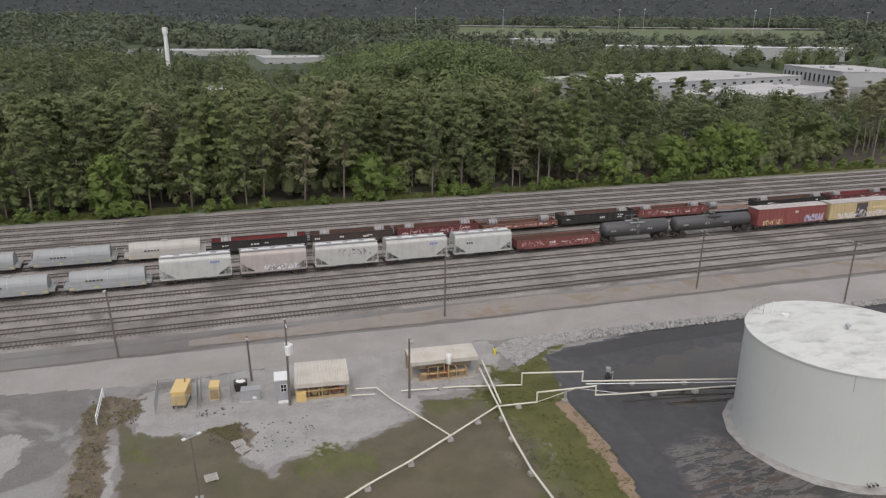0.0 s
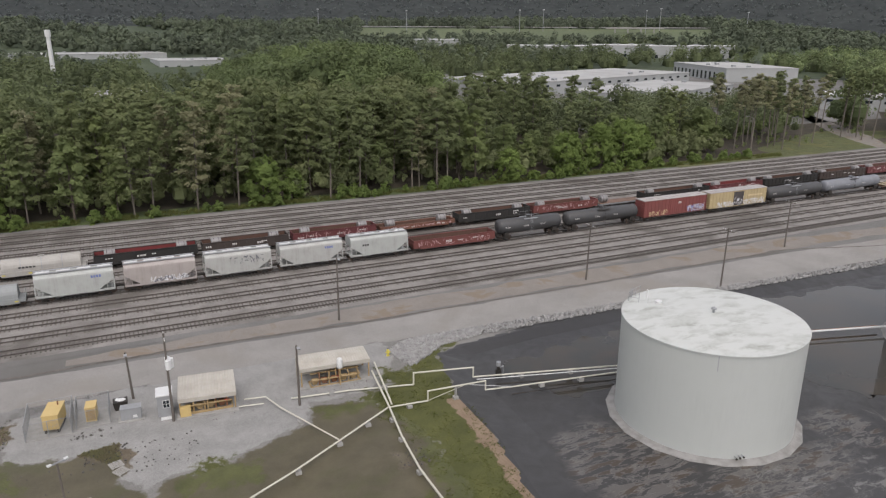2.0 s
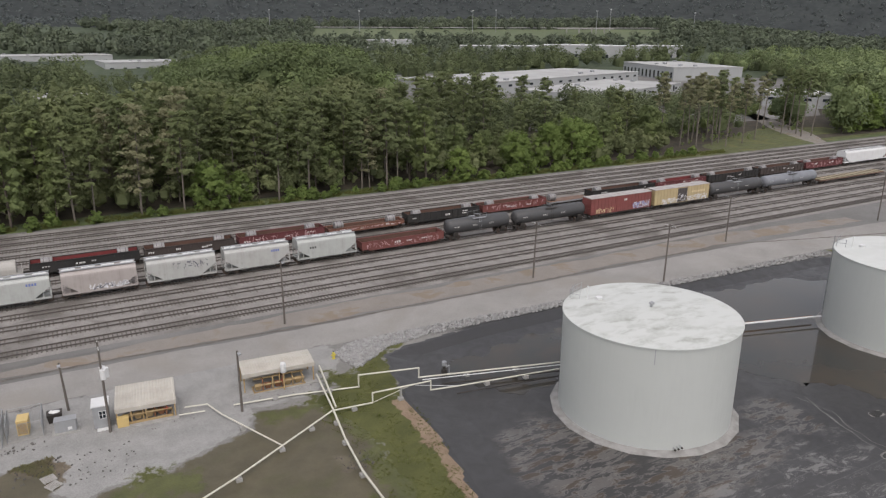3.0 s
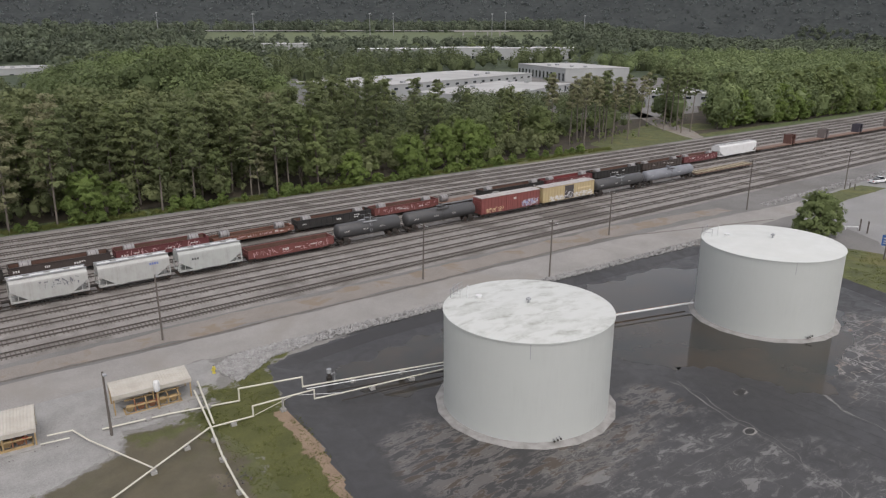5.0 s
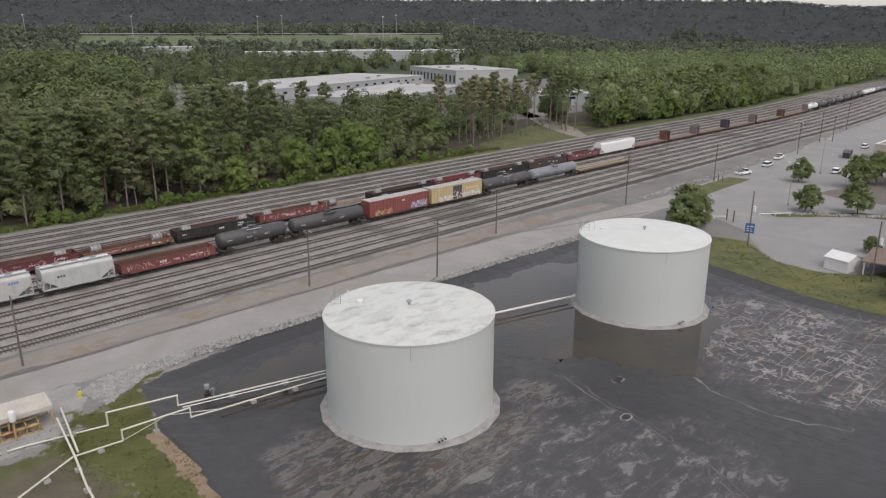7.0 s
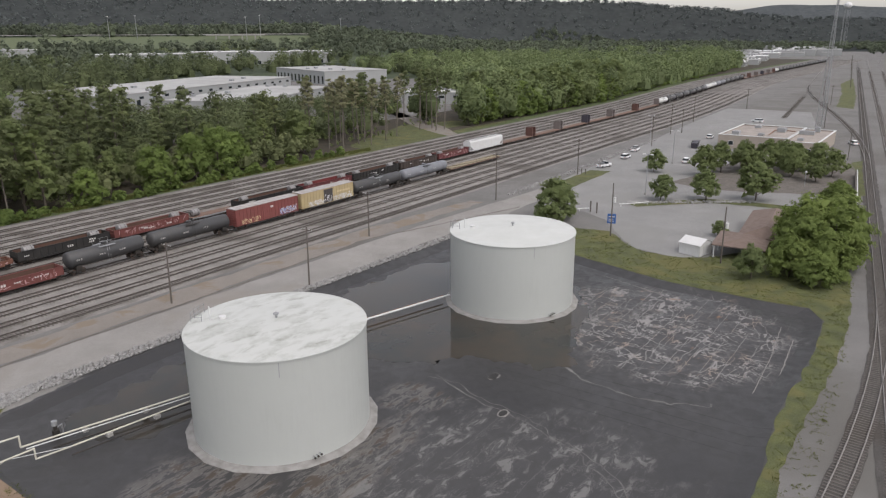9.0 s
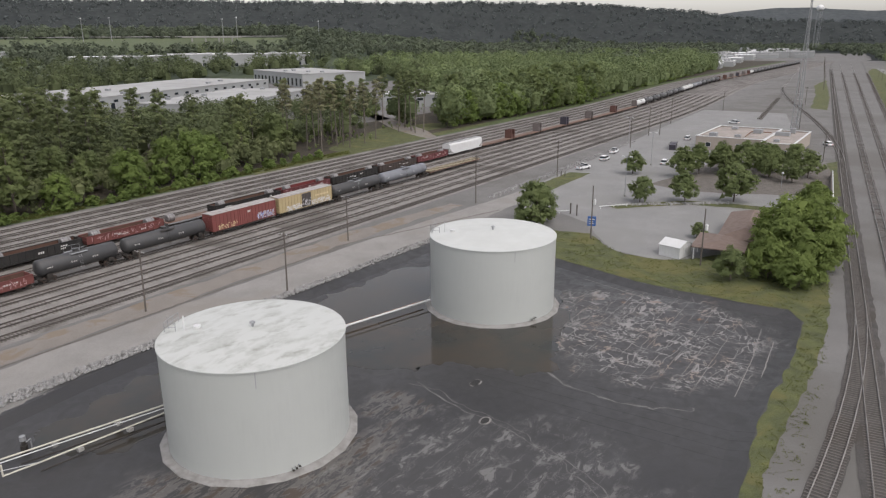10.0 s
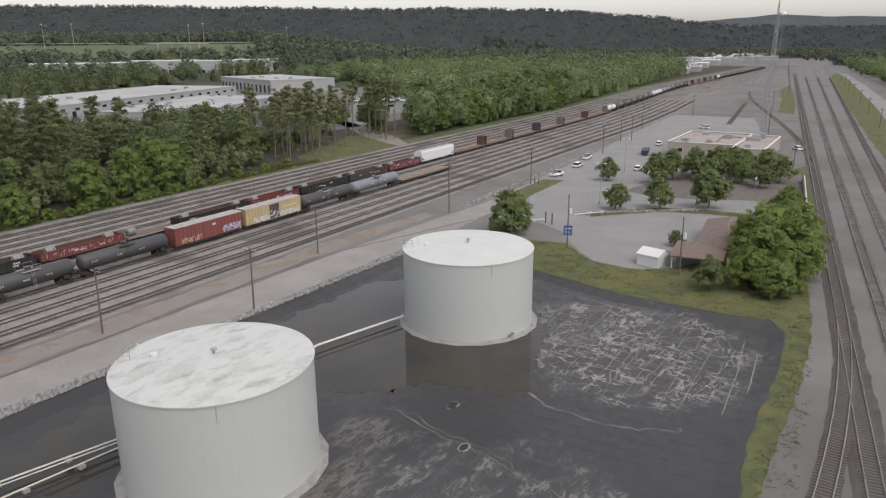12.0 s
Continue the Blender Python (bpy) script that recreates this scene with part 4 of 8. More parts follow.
MARKWHITE = painted("faded_white_marking", (0.6, 0.6, 0.58), (0.2, 0.15, 0.12), 0.6, 0.7, scale=2)
MARKBLUE = painted("faded_blue_marking", (0.10, 0.14, 0.36), (0.3, 0.3, 0.35), 0.4, 0.6, scale=2)
MARKBLACK = painted("black_marking", (0.03, 0.03, 0.03), (0.3, 0.3, 0.3), 0.3, 0.6, scale=2)
GRAFFWHITE = painted("white_spray_paint", (0.62, 0.63, 0.66), (0.25, 0.2, 0.2), 0.5, 0.6, scale=3)
GRAFFBLUE = painted("blue_spray_paint", (0.18, 0.24, 0.5), (0.5, 0.5, 0.55), 0.5, 0.6, scale=3)
GRAFFTAN = painted("cream_spray_paint", (0.62, 0.5, 0.3), (0.3, 0.15, 0.1), 0.5, 0.6, scale=3)
GRAFFPINK = painted("faded_pink_spray_paint", (0.46, 0.3, 0.3), (0.25, 0.12, 0.11), 0.5, 0.6, scale=3)
GRAFFDARK = painted("dark_spray_paint", (0.08, 0.08, 0.10), (0.4, 0.4, 0.42), 0.4, 0.6, scale=3)


def graffiti(car, x0, x1, y, z0, z1, material, seed, count=40):
    """A tangle of sprayed strokes, with no letters in it."""
    rng, s = random.Random(seed), Shape()
    for i in range(count):
        x = rng.uniform(x0, x1)
        z = rng.uniform(z0, z1)
        l, wd, a = rng.uniform(0.25, 0.9), rng.uniform(0.05, 0.16), rng.choice([0.3, 1.2, 1.5, 1.9, 2.6]) + rng.uniform(-0.25, 0.25)
        dx, dz = math.cos(a) * l / 2, math.sin(a) * l / 2
        nx, nz = -math.sin(a) * wd / 2, math.cos(a) * wd / 2
        yy = y - 0.004 - 0.0006 * i / count
        q = [(x - dx - nx, yy, z - dz - nz), (x + dx - nx, yy, z + dz - nz), (x + dx + nx, yy, z + dz + nz), (x - dx + nx, yy, z - dz + nz)]
        q = [(min(max(v[0], x0 - 0.3), x1 + 0.3), v[1], min(max(v[2], z0 - 0.1), z1 + 0.1)) for v in q]
        s.add(q, [(0, 1, 2, 3)])
    tagged(part("graffiti", s, material, car), kind="stuff")


def hopper_car(x0, x1, lane, paint, label, marks=None):
    car, L = place_car("hopper_car", x0, x1, lane, label, "rail car", "covered hopper cars")
    h = L / 2 - 0.75
    rows = []
    for y, top in ((-1.55, 3.55), (-1.52, 3.85), (-1.3, 4.12), (-0.85, 4.28), (0, 4.33), (0.85, 4.28), (1.3, 4.12), (1.52, 3.85), (1.55, 3.55)):
        rows.append([(-h + 2.3, y, 1.05), (h - 2.3, y, 1.05), (h - 0.15, y, 2.55), (h, y, 2.62), (h, y, top), (-h, y, top), (-h, y, 2.62), (-h + 0.15, y, 2.55)])
    part("body", Shape().loft(rows), paint, car)
    for x in (-h * 0.45, h * 0.45):
        s = Shape()
        s.loft([[(x - 2.0, -1.3, 1.06), (x + 2.0, -1.3, 1.06), (x + 2.0, 1.3, 1.06), (x - 2.0, 1.3, 1.06)], [(x - 0.5, -0.55, 0.32), (x + 0.5, -0.55, 0.32), (x + 0.5, 0.55, 0.32), (x - 0.5, 0.55, 0.32)]])
        part("hopper_chute", s, paint, car)
    for k in (-1, 1):
        s = Shape().box(min(k * (h - 2.4), k * h), max(k * (h - 2.4), k * h), -1.5, 1.5, 0.78, 0.92)
        for y in (-1.47, 1.47):
            s.box(k * h - 0.08, k * h + 0.08, y - 0.06, y + 0.06, 0.9, 2.6)
            s.box(k * (h - 1.0) - 0.05, k * (h - 1.0) + 0.05, y - 0.05, y + 0.05, 0.9, 2.0)
            for i in range(6):
                s.box(min(k * h, k * (h - 0.45)), max(k * h, k * (h - 0.45)), y - 0.03, y + 0.03, 1.05 + i * 0.26, 1.09 + i * 0.26)
        part("end_platform", s, paint, car)
    s = Shape()
    for y in (-1.5, 1.5):
        s.box(-h, h, y - 0.07, y + 0.07, 0.86, 1.08)
    part("side_sill", s, paint, car)
    n = 4
    for i in range(n):
        x = -h * 0.78 + i * h * 1.56 / (n - 1)
        part("roof_hatch", shared("roof_hatch", WHITEMETAL, lambda: Shape().box(-0.95, 0.95, -0.36, 0.36, 0, 0.16).box(-0.05, 0.05, -0.42, 0.42, 0.16, 0.22)), WHITEMETAL, car).location = (x, -0.1, 4.32)
    s = Shape()
    for y in (-0.75, 0.75):
        s.box(-h - 0.1, h + 0.1, y - 0.22, y + 0.22, 4.42, 4.46)
        for i in range(7):
            s.box(-h + i * h / 3 - 0.03, -h + i * h / 3 + 0.03, y - 0.15, y + 0.15, 4.26, 4.42)
    part("running_board", s, GREYSTEEL, car)
    trucks(car, (-h + 1.1, h - 1.1))
    for m in marks or ():
        m(car, h)
    return car


def coil_car(x0, x1, lane, paint, label):
    car, L = place_car("coil_car", x0, x1, lane, label, "rail car", "covered coil cars")
    h = L / 2 - 0.6
    s = Shape().box(-h, h, -1.45, 1.45, 0.75, 1.15)
    for y in (-1.5, 1.5):
        s.box(-h + 0.8, h - 0.8, y - 0.06, y + 0.06, 0.55, 1.3)
    part("deck", s, paint, car)
    rows = []
    for i in range(13):
        a = math.pi * i / 12
        rows.append([(x, -1.42 * math.cos(a), 1.3 + 1.75 * math.sin(a) ** 0.75) for x in (-h + 0.9, h - 0.9)])
    prof = [(-1.42 * math.cos(math.pi * i / 12), 1.2 + 1.95 * math.sin(math.pi * i / 12) ** 0.7) for i in range(13)]
    part("hood", Shape().loft([[(x, y, z) for y, z in prof] for x in (-h + 0.9, -h + 0.95, h - 0.95, h - 0.9)]), paint, car)
    for x in (-h * 0.45, 0.0, h * 0.45):
        part("hood_band", Shape().loft([[(xx, y * 1.02, 1.2 + (z - 1.2) * 1.025) for y, z in prof] for xx in (x - 0.06, x + 0.06)]), GREYSTEEL, car)
    part("lifting_bracket", Shape().box(-0.5, 0.5, -0.3, 0.3, 3.12, 3.32), paint, car)
    for x in (-h + 0.9, -h * 0.3, h * 0.3, h - 1.4):
        part("reflector_strip", Shape().box(x, x + 0.5, -1.57, -1.562, 0.8, 1.0), SAFETY, car)
    for k in (-1, 1):
        s = Shape()
        for y in (-1.4, 1.4):
            s.rod((k * (h - 0.1), y, 1.1), (k * (h - 0.1), y, 2.0), 0.03, 5)
        s.rod((k * (h - 0.1), -1.4, 2.0), (k * (h - 0.1), 1.4, 2.0), 0.03, 5)
        part("handrail", s, paint, car)
    bars(car, -h * 0.5, -1.43, 1.75, 2.6, 0.28, MARKBLACK, 5)
    trucks(car, (-h + 1.3, h - 1.3))
    return car


def gondola(x0, x1, lane, paint, inside, label, top=2.45, marks=True, seed=1):
    car, L = place_car("gondola_car", x0, x1, lane, label, "rail car", "gondola cars")
    h = L / 2 - 0.45
    part("floor", Shape().box(-h, h, -1.4, 1.4, 0.85, 1.0), inside, car)
    for y in (-1, 1):
        s = Shape().box(-h, h, min(y * 1.36, y * 1.44), max(y * 1.36, y * 1.44), 0.8, top)
        s.box(-h, h, min(y * 1.32, y * 1.54), max(y * 1.32, y * 1.54), top - 0.12, top)
        s.box(-h + 1.4, h - 1.4, min(y * 1.42, y * 1.52), max(y * 1.42, y * 1.52), 0.62, 0.86)
        n = int(L / 1.35)
        for i in range(n + 1):
            x = -h + 0.06 + (2 * h - 0.12) * i / n
            s.box(x - 0.05, x + 0.05, min(y * 1.43, y * 1.53), max(y * 1.43, y * 1.53), 0.8, top - 0.1)
        part("side_wall", s, paint, car)
        lining = Shape().box(-h + 0.1, h - 0.1, min(y * 1.34, y * 1.357), max(y * 1.34, y * 1.357), 1.0, top - 0.13)
        part("side_lining", lining, inside, car)
    for k in (-1, 1):
        part("end_wall", Shape().box(min(k * (h - 0.1), k * h), max(k * (h - 0.1), k * h), -1.36, 1.36, 0.8, top - 0.05).box(min(k * h, k * (h + 0.08)), max(k * h, k * (h + 0.08)), -1.4, 1.4, 1.5, 1.65), paint, car)
    trucks(car, (-h + 1.5, h - 1.5))
    if marks:
        rng = random.Random(seed)
        for i in range(4):
            bars(car, rng.uniform(-h + 0.5, h - 2.5), -1.547, rng.uniform(1.2, top - 0.75), rng.uniform(0.6, 1.6), rng.uniform(0.15, 0.4), MARKWHITE, 3)
        if paint in (GONRED, GONRUST, GONMAROON):
            graffiti(car, -h + 1.0, h - 1.0, -1.552, 1.0, top - 0.35, GRAFFPINK, seed + 50, 46)
    return car, h


def steel_coil(x, lane, z, r=0.82, w=1.75, turn=0.0):
    """A roll of sheet steel lying with its axle along the track."""
    c = thing("steel_coil", (x, lane + bend(x), z + r), "bright roll of sheet steel resting at a gondola end", "steel coil", "steel coils", turn)
    s = Shape()
    seg = 28
    rows = []
    for rr, xx in ((0.28, -w / 2), (r - 0.03, -w / 2), (r, -w / 2 + 0.04), (r, w / 2 - 0.04), (r - 0.03, w / 2), (0.28, w / 2), (0.28, -w / 2)):
        rows.append([(xx, rr * math.cos(2 * math.pi * i / seg), rr * math.sin(2 * math.pi * i / seg)) for i in range(seg)])
    s.loft(rows, True, False, True)
    part("roll", s, COIL, c)
    b = Shape()
    for xx in (-w * 0.25, w * 0.25):
        b.loft([[(xx + dx, (r + 0.012) * math.cos(2 * math.pi * i / seg), (r + 0.012) * math.sin(2 * math.pi * i / seg)) for i in range(seg)] for dx in (-0.03, 0.03)], True, False, True)
    part("strap", b, BLACKSTEEL, c)
    return c


COIL = painted("bare_sheet_steel", (0.24, 0.235, 0.235), (0.2, 0.18, 0.17), 0.35, 0.5, 0.3, streak=False)


def tank_car(x0, x1, lane, paint, label, r=1.42, band=None, seed=0):
    car, L = place_car("tank_car", x0, x1, lane, label, "rail car", "tank cars")
    h = L / 2 - 0.7
    zc = 1.12 + r
    seg = 26
    rows = []
    for x, k in ((-h, 0.05), (-h + 0.04, 0.45), (-h + 0.16, 0.75), (-h + 0.36, 0.93), (-h + 0.62, 1.0), (h - 0.62, 1.0), (h - 0.36, 0.93), (h - 0.16, 0.75), (h - 0.04, 0.45), (h, 0.05)):
        rows.append([(x, r * k * math.cos(2 * math.pi * i / seg), zc + r * k * math.sin(2 * math.pi * i / seg)) for i in range(seg)])
    part("barrel", Shape().loft(rows, True, True, True), paint, car)
    s = Shape().rod((0, 0, zc + r - 0.1), (0, 0, zc + r + 0.32), 0.5, 16).rod((0, 0, zc + r + 0.32), (0, 0, zc + r + 0.4), 0.56, 16)
    s.rod((1.0, 0, zc + r - 0.1), (1.0, 0, zc + r + 0.25), 0.16, 10)
    part("manway", s, paint, car)
    s = Shape().box(-1.5, 1.5, -1.25, -0.6, zc + r - 0.22, zc + r - 0.16).box(-1.5, 1.5, 0.6, 1.25, zc + r - 0.22, zc + r - 0.16)
    for y in (-1.22, 1.22):
        for x in (-1.45, 0, 1.45):
            s.rod((x, y, zc + r - 0.2), (x, y, zc + r + 0.75), 0.025, 5)
        s.rod((-1.45, y, zc + r + 0.75), (1.45, y, zc + r + 0.75), 0.025, 5)
    for dx in (-0.22, 0.22):
        s.rod((dx, -r - 0.14, 1.0), (dx, -1.26, zc + r - 0.2), 0.025, 5)
    for i in range(9):
        f = i / 8
        s.rod((-0.22, -r - 0.14 + f * (r + 0.14 - 1.26), 1.0 + f * (zc + r - 1.2)), (0.22, -r - 0.14 + f * (r + 0.14 - 1.26), 1.0 + f * (zc + r - 1.2)), 0.018, 4)
    part("service_platform", s, GREYSTEEL if seed % 2 else BLACKSTEEL, car)
    for k in (-1, 1):
        s = Shape().box(min(k * (h - 2.6), k * (h + 0.3)), max(k * (h - 2.6), k * (h + 0.3)), -0.32, 0.32, 0.75, 1.3)
        s.box(min(k * (h - 2.2), k * (h - 1.2)), max(k * (h - 2.2), k * (h - 1.2)), -1.25, 1.25, 0.85, 1.5)
        s.box(min(k * (h - 0.5), k * (h + 0.3)), max(k * (h - 0.5), k * (h + 0.3)), -1.45, 1.45, 0.85, 0.97)
        for y in (-1.4, 1.4):
            s.rod((k * (h + 0.25), y, 0.9), (k * (h + 0.25), y, 1.9), 0.03, 5)
        s.rod((k * (h + 0.25), -1.4, 1.9), (k * (h + 0.25), 1.4, 1.9), 0.03, 5)
        part("end_sill", s, BLACKSTEEL, car)
    rng = random.Random(seed)
    s = Shape()
    for i in range(3):
        x = -h + 1.2 + i * (2 * h - 3) / 3 + rng.uniform(0, 0.5)
        for j in range(3):
            for hh in (0.0, 0.16):
                s.add([(x + j * 0.4, -(r + 0.012) * math.cos(-0.05 + hh / r), zc + hh - 0.07), (x + j * 0.4 + 0.28, -(r + 0.012) * math.cos(-0.05 + hh / r), zc + hh - 0.07),
                       (x + j * 0.4 + 0.28, -(r + 0.012) * math.cos(hh / r), zc + hh), (x + j * 0.4, -(r + 0.012) * math.cos(hh / r), zc + hh)], [(0, 1, 2, 3)])
    part("lettering", s, MARKWHITE, car)
    trucks(car, (-h + 1.7, h - 1.7))
    return car


def box_car(x0, x1, lane, paint, door_paint, label, height=4.55):
    car, L = place_car("box_car", x0, x1, lane, label, "rail car", "box cars")
    h = L / 2 - 0.55
    part("body", Shape().box(-h, h, -1.45, 1.45, 0.95, height), paint, car)
    n = int(2 * h / 0.95)
    for i in range(n + 1):
        x = -h + 0.05 + (2 * h - 0.1) * i / n
        if abs(x) > 1.6:
            for y in (-1, 1):
                part("side_post", Shape().box(x - 0.045, x + 0.045, min(y * 1.44, y * 1.52), max(y * 1.44, y * 1.52), 0.95, height - 0.06), paint, car)
    for k in (-1, 1):
        for i in range(7):
            z = 1.25 + i * 0.47
            part("end_rib", Shape().box(min(k * (h - 0.01), k * (h + 0.07)), max(k * (h - 0.01), k * (h + 0.07)), -1.36, 1.36, z, z + 0.18), paint, car)
    rows = [[(-h - 0.08, y, z) for y, z in ((-1.53, height - 0.05), (-1.53, height + 0.03), (0, height + 0.13), (1.53, height + 0.03), (1.53, height - 0.05))]]
    rows.append([(h + 0.08, y, z) for _, y, z in rows[0]])
    part("roof", Shape().loft(rows), ROOFSILVER, car, "dull silver sheet roof")
    s = Shape()
    for i in range(13):
        x = -h + i * h / 6
        s.loft([[(x - 0.05, y, z) for y, z in ((-1.52, height + 0.02), (-1.52, height + 0.07), (0, height + 0.17), (1.52, height + 0.07), (1.52, height + 0.02))],
                [(x + 0.05, y, z) for y, z in ((-1.52, height + 0.02), (-1.52, height + 0.07), (0, height + 0.17), (1.52, height + 0.07), (1.52, height + 0.02))]])
    part("roof_ribs", s, ROOFSILVER, car)
    for y in (-1, 1):
        s = Shape().box(-1.5, 1.5, min(y * 1.45, y * 1.54), max(y * 1.45, y * 1.54), 1.05, height - 0.3)
        for x in (-0.9, -0.3, 0.3, 0.9):
            s.box(x - 0.05, x + 0.05, min(y * 1.54, y * 1.58), max(y * 1.54, y * 1.58), 1.1, height - 0.4)
        part("door", s, door_paint, car)
        part("door_track", Shape().box(-3.2, 1.7, min(y * 1.5, y * 1.57), max(y * 1.5, y * 1.57), 0.95, 1.06), paint, car)
    s = Shape().box(-h + 2.5, h - 2.5, -1.4, 1.4, 0.7, 0.95).box(-h, h, -0.35, 0.35, 0.6, 0.95)
    part("underframe", s, BLACKSTEEL, car)
    s = Shape()
    for k in (-1, 1):
        for i in range(9):
            s.box(min(k * (h - 0.5), k * h), max(k * (h - 0.5), k * h), -1.56, -1.52, 1.1 + i * 0.38, 1.13 + i * 0.38)
    part("ladder", s, paint, car)
    trucks(car, (-h + 1.9, h - 1.9))
    return car, h


ROOFSILVER = painted("dull_silver_roof", (0.42, 0.41, 0.40), (0.25, 0.16, 0.12), 0.45, 0.5, 0.3, streak=False, scale=0.5)


def flat_car(x0, x1, lane, paint, label, bulkheads=(), planks=False):
    car, L = place_car("flat_car", x0, x1, lane, label, "rail car", "flat cars")
    h = L / 2 - 0.5
    s = Shape().box(-h, h, -0.5, 0.5, 0.55, 1.0)
    for y in (-1.42, 1.42):
        s.box(-h, h, y - 0.06, y + 0.06, 0.72, 1.02)
    for i in range(9):
        x = -h + 0.2 + i * (2 * h - 0.4) / 8
        s.box(x - 0.1, x + 0.1, -1.42, 1.42, 0.75, 0.98)
    part("underframe", s, paint, car)
    if planks:
        n = int(2 * h / 0.62)
        for i in range(n):
            x = -h + 0.31 + i * 2 * h / n
            ob = part("plank", shared("plank", PALEWOOD, lambda: Shape().box(-0.22, 0.22, -1.5, 1.5, 0, 0.09)), PALEWOOD, car)
            ob.location = (x, 0, 1.0 + (0.22 if i % 4 == 0 else 0.02))
    else:
        part("deck", Shape().box(-h, h, -1.45, 1.45, 1.0, 1.06), DECKBROWN, car)
    for k, m in bulkheads:
        x = k * (h - 0.9)
        wall_ = part("bulkhead", Shape().box(x - 0.12, x + 0.12, -1.45, 1.45, 1.06, 4.3), m, car)
        for y in (-1.36, -0.7, 0, 0.7, 1.36):
            a_, b_, c_ = x + k * 0.12, x + k * 0.4, x + k * 0.85
            part("brace", Shape().loft([[(a_, yy, 1.06), (c_, yy, 1.06), (c_, yy, 2.2), (b_, yy, 2.7), (b_, yy, 4.3), (a_, yy, 4.3)] for yy in (y - 0.08, y + 0.08)]), m, wall_)
    trucks(car, (-h + 2.0, h - 2.0))
    return car


DECKBROWN = painted("worn_brown_deck", (0.16, 0.10, 0.075), (0.07, 0.05, 0.04), 0.5, 0.9, streak=False)
HOPGREY = painted("pale_grey_hopper_paint", (0.36, 0.365, 0.35), (0.17, 0.155, 0.14), 0.6)
HOPGREEN = painted("pale_green_grey_hopper_paint", (0.36, 0.375, 0.36), (0.17, 0.16, 0.145), 0.55)
HOPBROWN = painted("stained_pinkish_hopper_paint", (0.33, 0.30, 0.285), (0.17, 0.14, 0.12), 0.6)
COILGREY = painted("grey_coil_hood_paint", (0.235, 0.25, 0.252), (0.13, 0.12, 0.11), 0.45)
COILPALE = painted("chalky_coil_hood_paint", (0.34, 0.33, 0.305), (0.18, 0.16, 0.14), 0.5)
GONRED = painted("faded_red_gondola_paint", (0.15, 0.045, 0.04), (0.10, 0.06, 0.05), 0.55)
GONMAROON = painted("maroon_gondola_paint", (0.12, 0.032, 0.034), (0.07, 0.04, 0.035), 0.5)
GONRUST = painted("orange_rust_gondola_paint", (0.17, 0.075, 0.05), (0.12, 0.07, 0.055), 0.55)
GONBLACK = painted("black_gondola_paint", (0.018, 0.018, 0.018), (0.08, 0.065, 0.05), 0.4)
GONDARK = painted("dark_brown_gondola_paint", (0.045, 0.035, 0.032), (0.11, 0.08, 0.06), 0.4)
INSIDEBROWN = painted("rusty_gondola_lining", (0.10, 0.055, 0.04), (0.05, 0.03, 0.025), 0.5, 0.9)
INSIDERED = painted("oxide_red_lining", (0.16, 0.03, 0.03), (0.06, 0.03, 0.025), 0.5, 0.9)
TANKBLACK = painted("black_tank_car_paint", (0.042, 0.043, 0.046), (0.11, 0.10, 0.085), 0.45, 0.45)
TANKGREY = painted("grey_tank_car_paint", (0.17, 0.18, 0.20), (0.09, 0.08, 0.075), 0.45, 0.5)
TANKPALE = painted("white_tank_car_paint", (0.55, 0.56, 0.55), (0.22, 0.2, 0.17), 0.4, 0.5)
BOXRED = painted("oxide_red_box_car_paint", (0.19, 0.055, 0.05), (0.11, 0.06, 0.05), 0.5, scale=0.4)
BOXYELLOW = painted("faded_yellow_box_car_paint", (0.42, 0.34, 0.19), (0.22, 0.16, 0.11), 0.5, scale=0.4)
DOORBLACK = painted("blackened_door_paint", (0.05, 0.045, 0.045), (0.15, 0.12, 0.1), 0.5)
BULKBROWN = painted("brown_bulkhead_paint", (0.1, 0.045, 0.036), (0.07, 0.05, 0.04), 0.5)
BULKGREY = painted("grey_bulkhead_paint", (0.14, 0.12, 0.115), (0.12, 0.1, 0.09), 0.5)
BULKBLUE = painted("navy_bulkhead_paint", (0.038, 0.036, 0.05), (0.1, 0.08, 0.08), 0.4)

LANE1, LANE2 = LANES[4], LANES[7]
blue_mark = [lambda c, h: bars(c, h * 0.42, -1.562, 3.1, 1.5, 0.38, MARKBLUE, 4, "logo")]
coil_car(-60.4, -46.7, LANE1, COILGREY, "grey covered coil car with rounded hood on the yard track")
coil_car(-46.7, -33, LANE1, COILGREY, "grey covered coil car with rounded hood on the yard track")
coil_car(-33, -19.3, LANE1, COILGREY, "grey covered coil car with yellow reflectors coupled to hoppers")
hopper_car(-19.3, -7.0, LANE1, HOPGREEN, "pale grey covered hopper car with a blue side emblem", blue_mark)
hopper_car(-7.0, 5.1, LANE1, HOPBROWN, "pinkish stained covered hopper car with graffiti along the sill",
           [lambda c, h: graffiti(c, -1.5, 4.0, -1.56, 1.15, 1.9, GRAFFWHITE, 3, 50), lambda c, h: graffiti(c, -1, 3.5, -1.563, 1.15, 1.8, GRAFFDARK, 4, 25)])
hopper_car(5.1, 17.3, LANE1, HOPGREY, "pale grey covered hopper car with dark graffiti patches",
           [lambda c, h: graffiti(c, -1.5, 4.2, -1.56, 2.4, 3.5, GRAFFDARK, 5, 26), lambda c, h: graffiti(c, -2, 2, -1.563, 2.0, 3.3, HOPGREEN, 6, 26)])
hopper_car(17.3, 29.8, LANE1, HOPGREY, "pale grey covered hopper car with a small blue emblem", blue_mark)
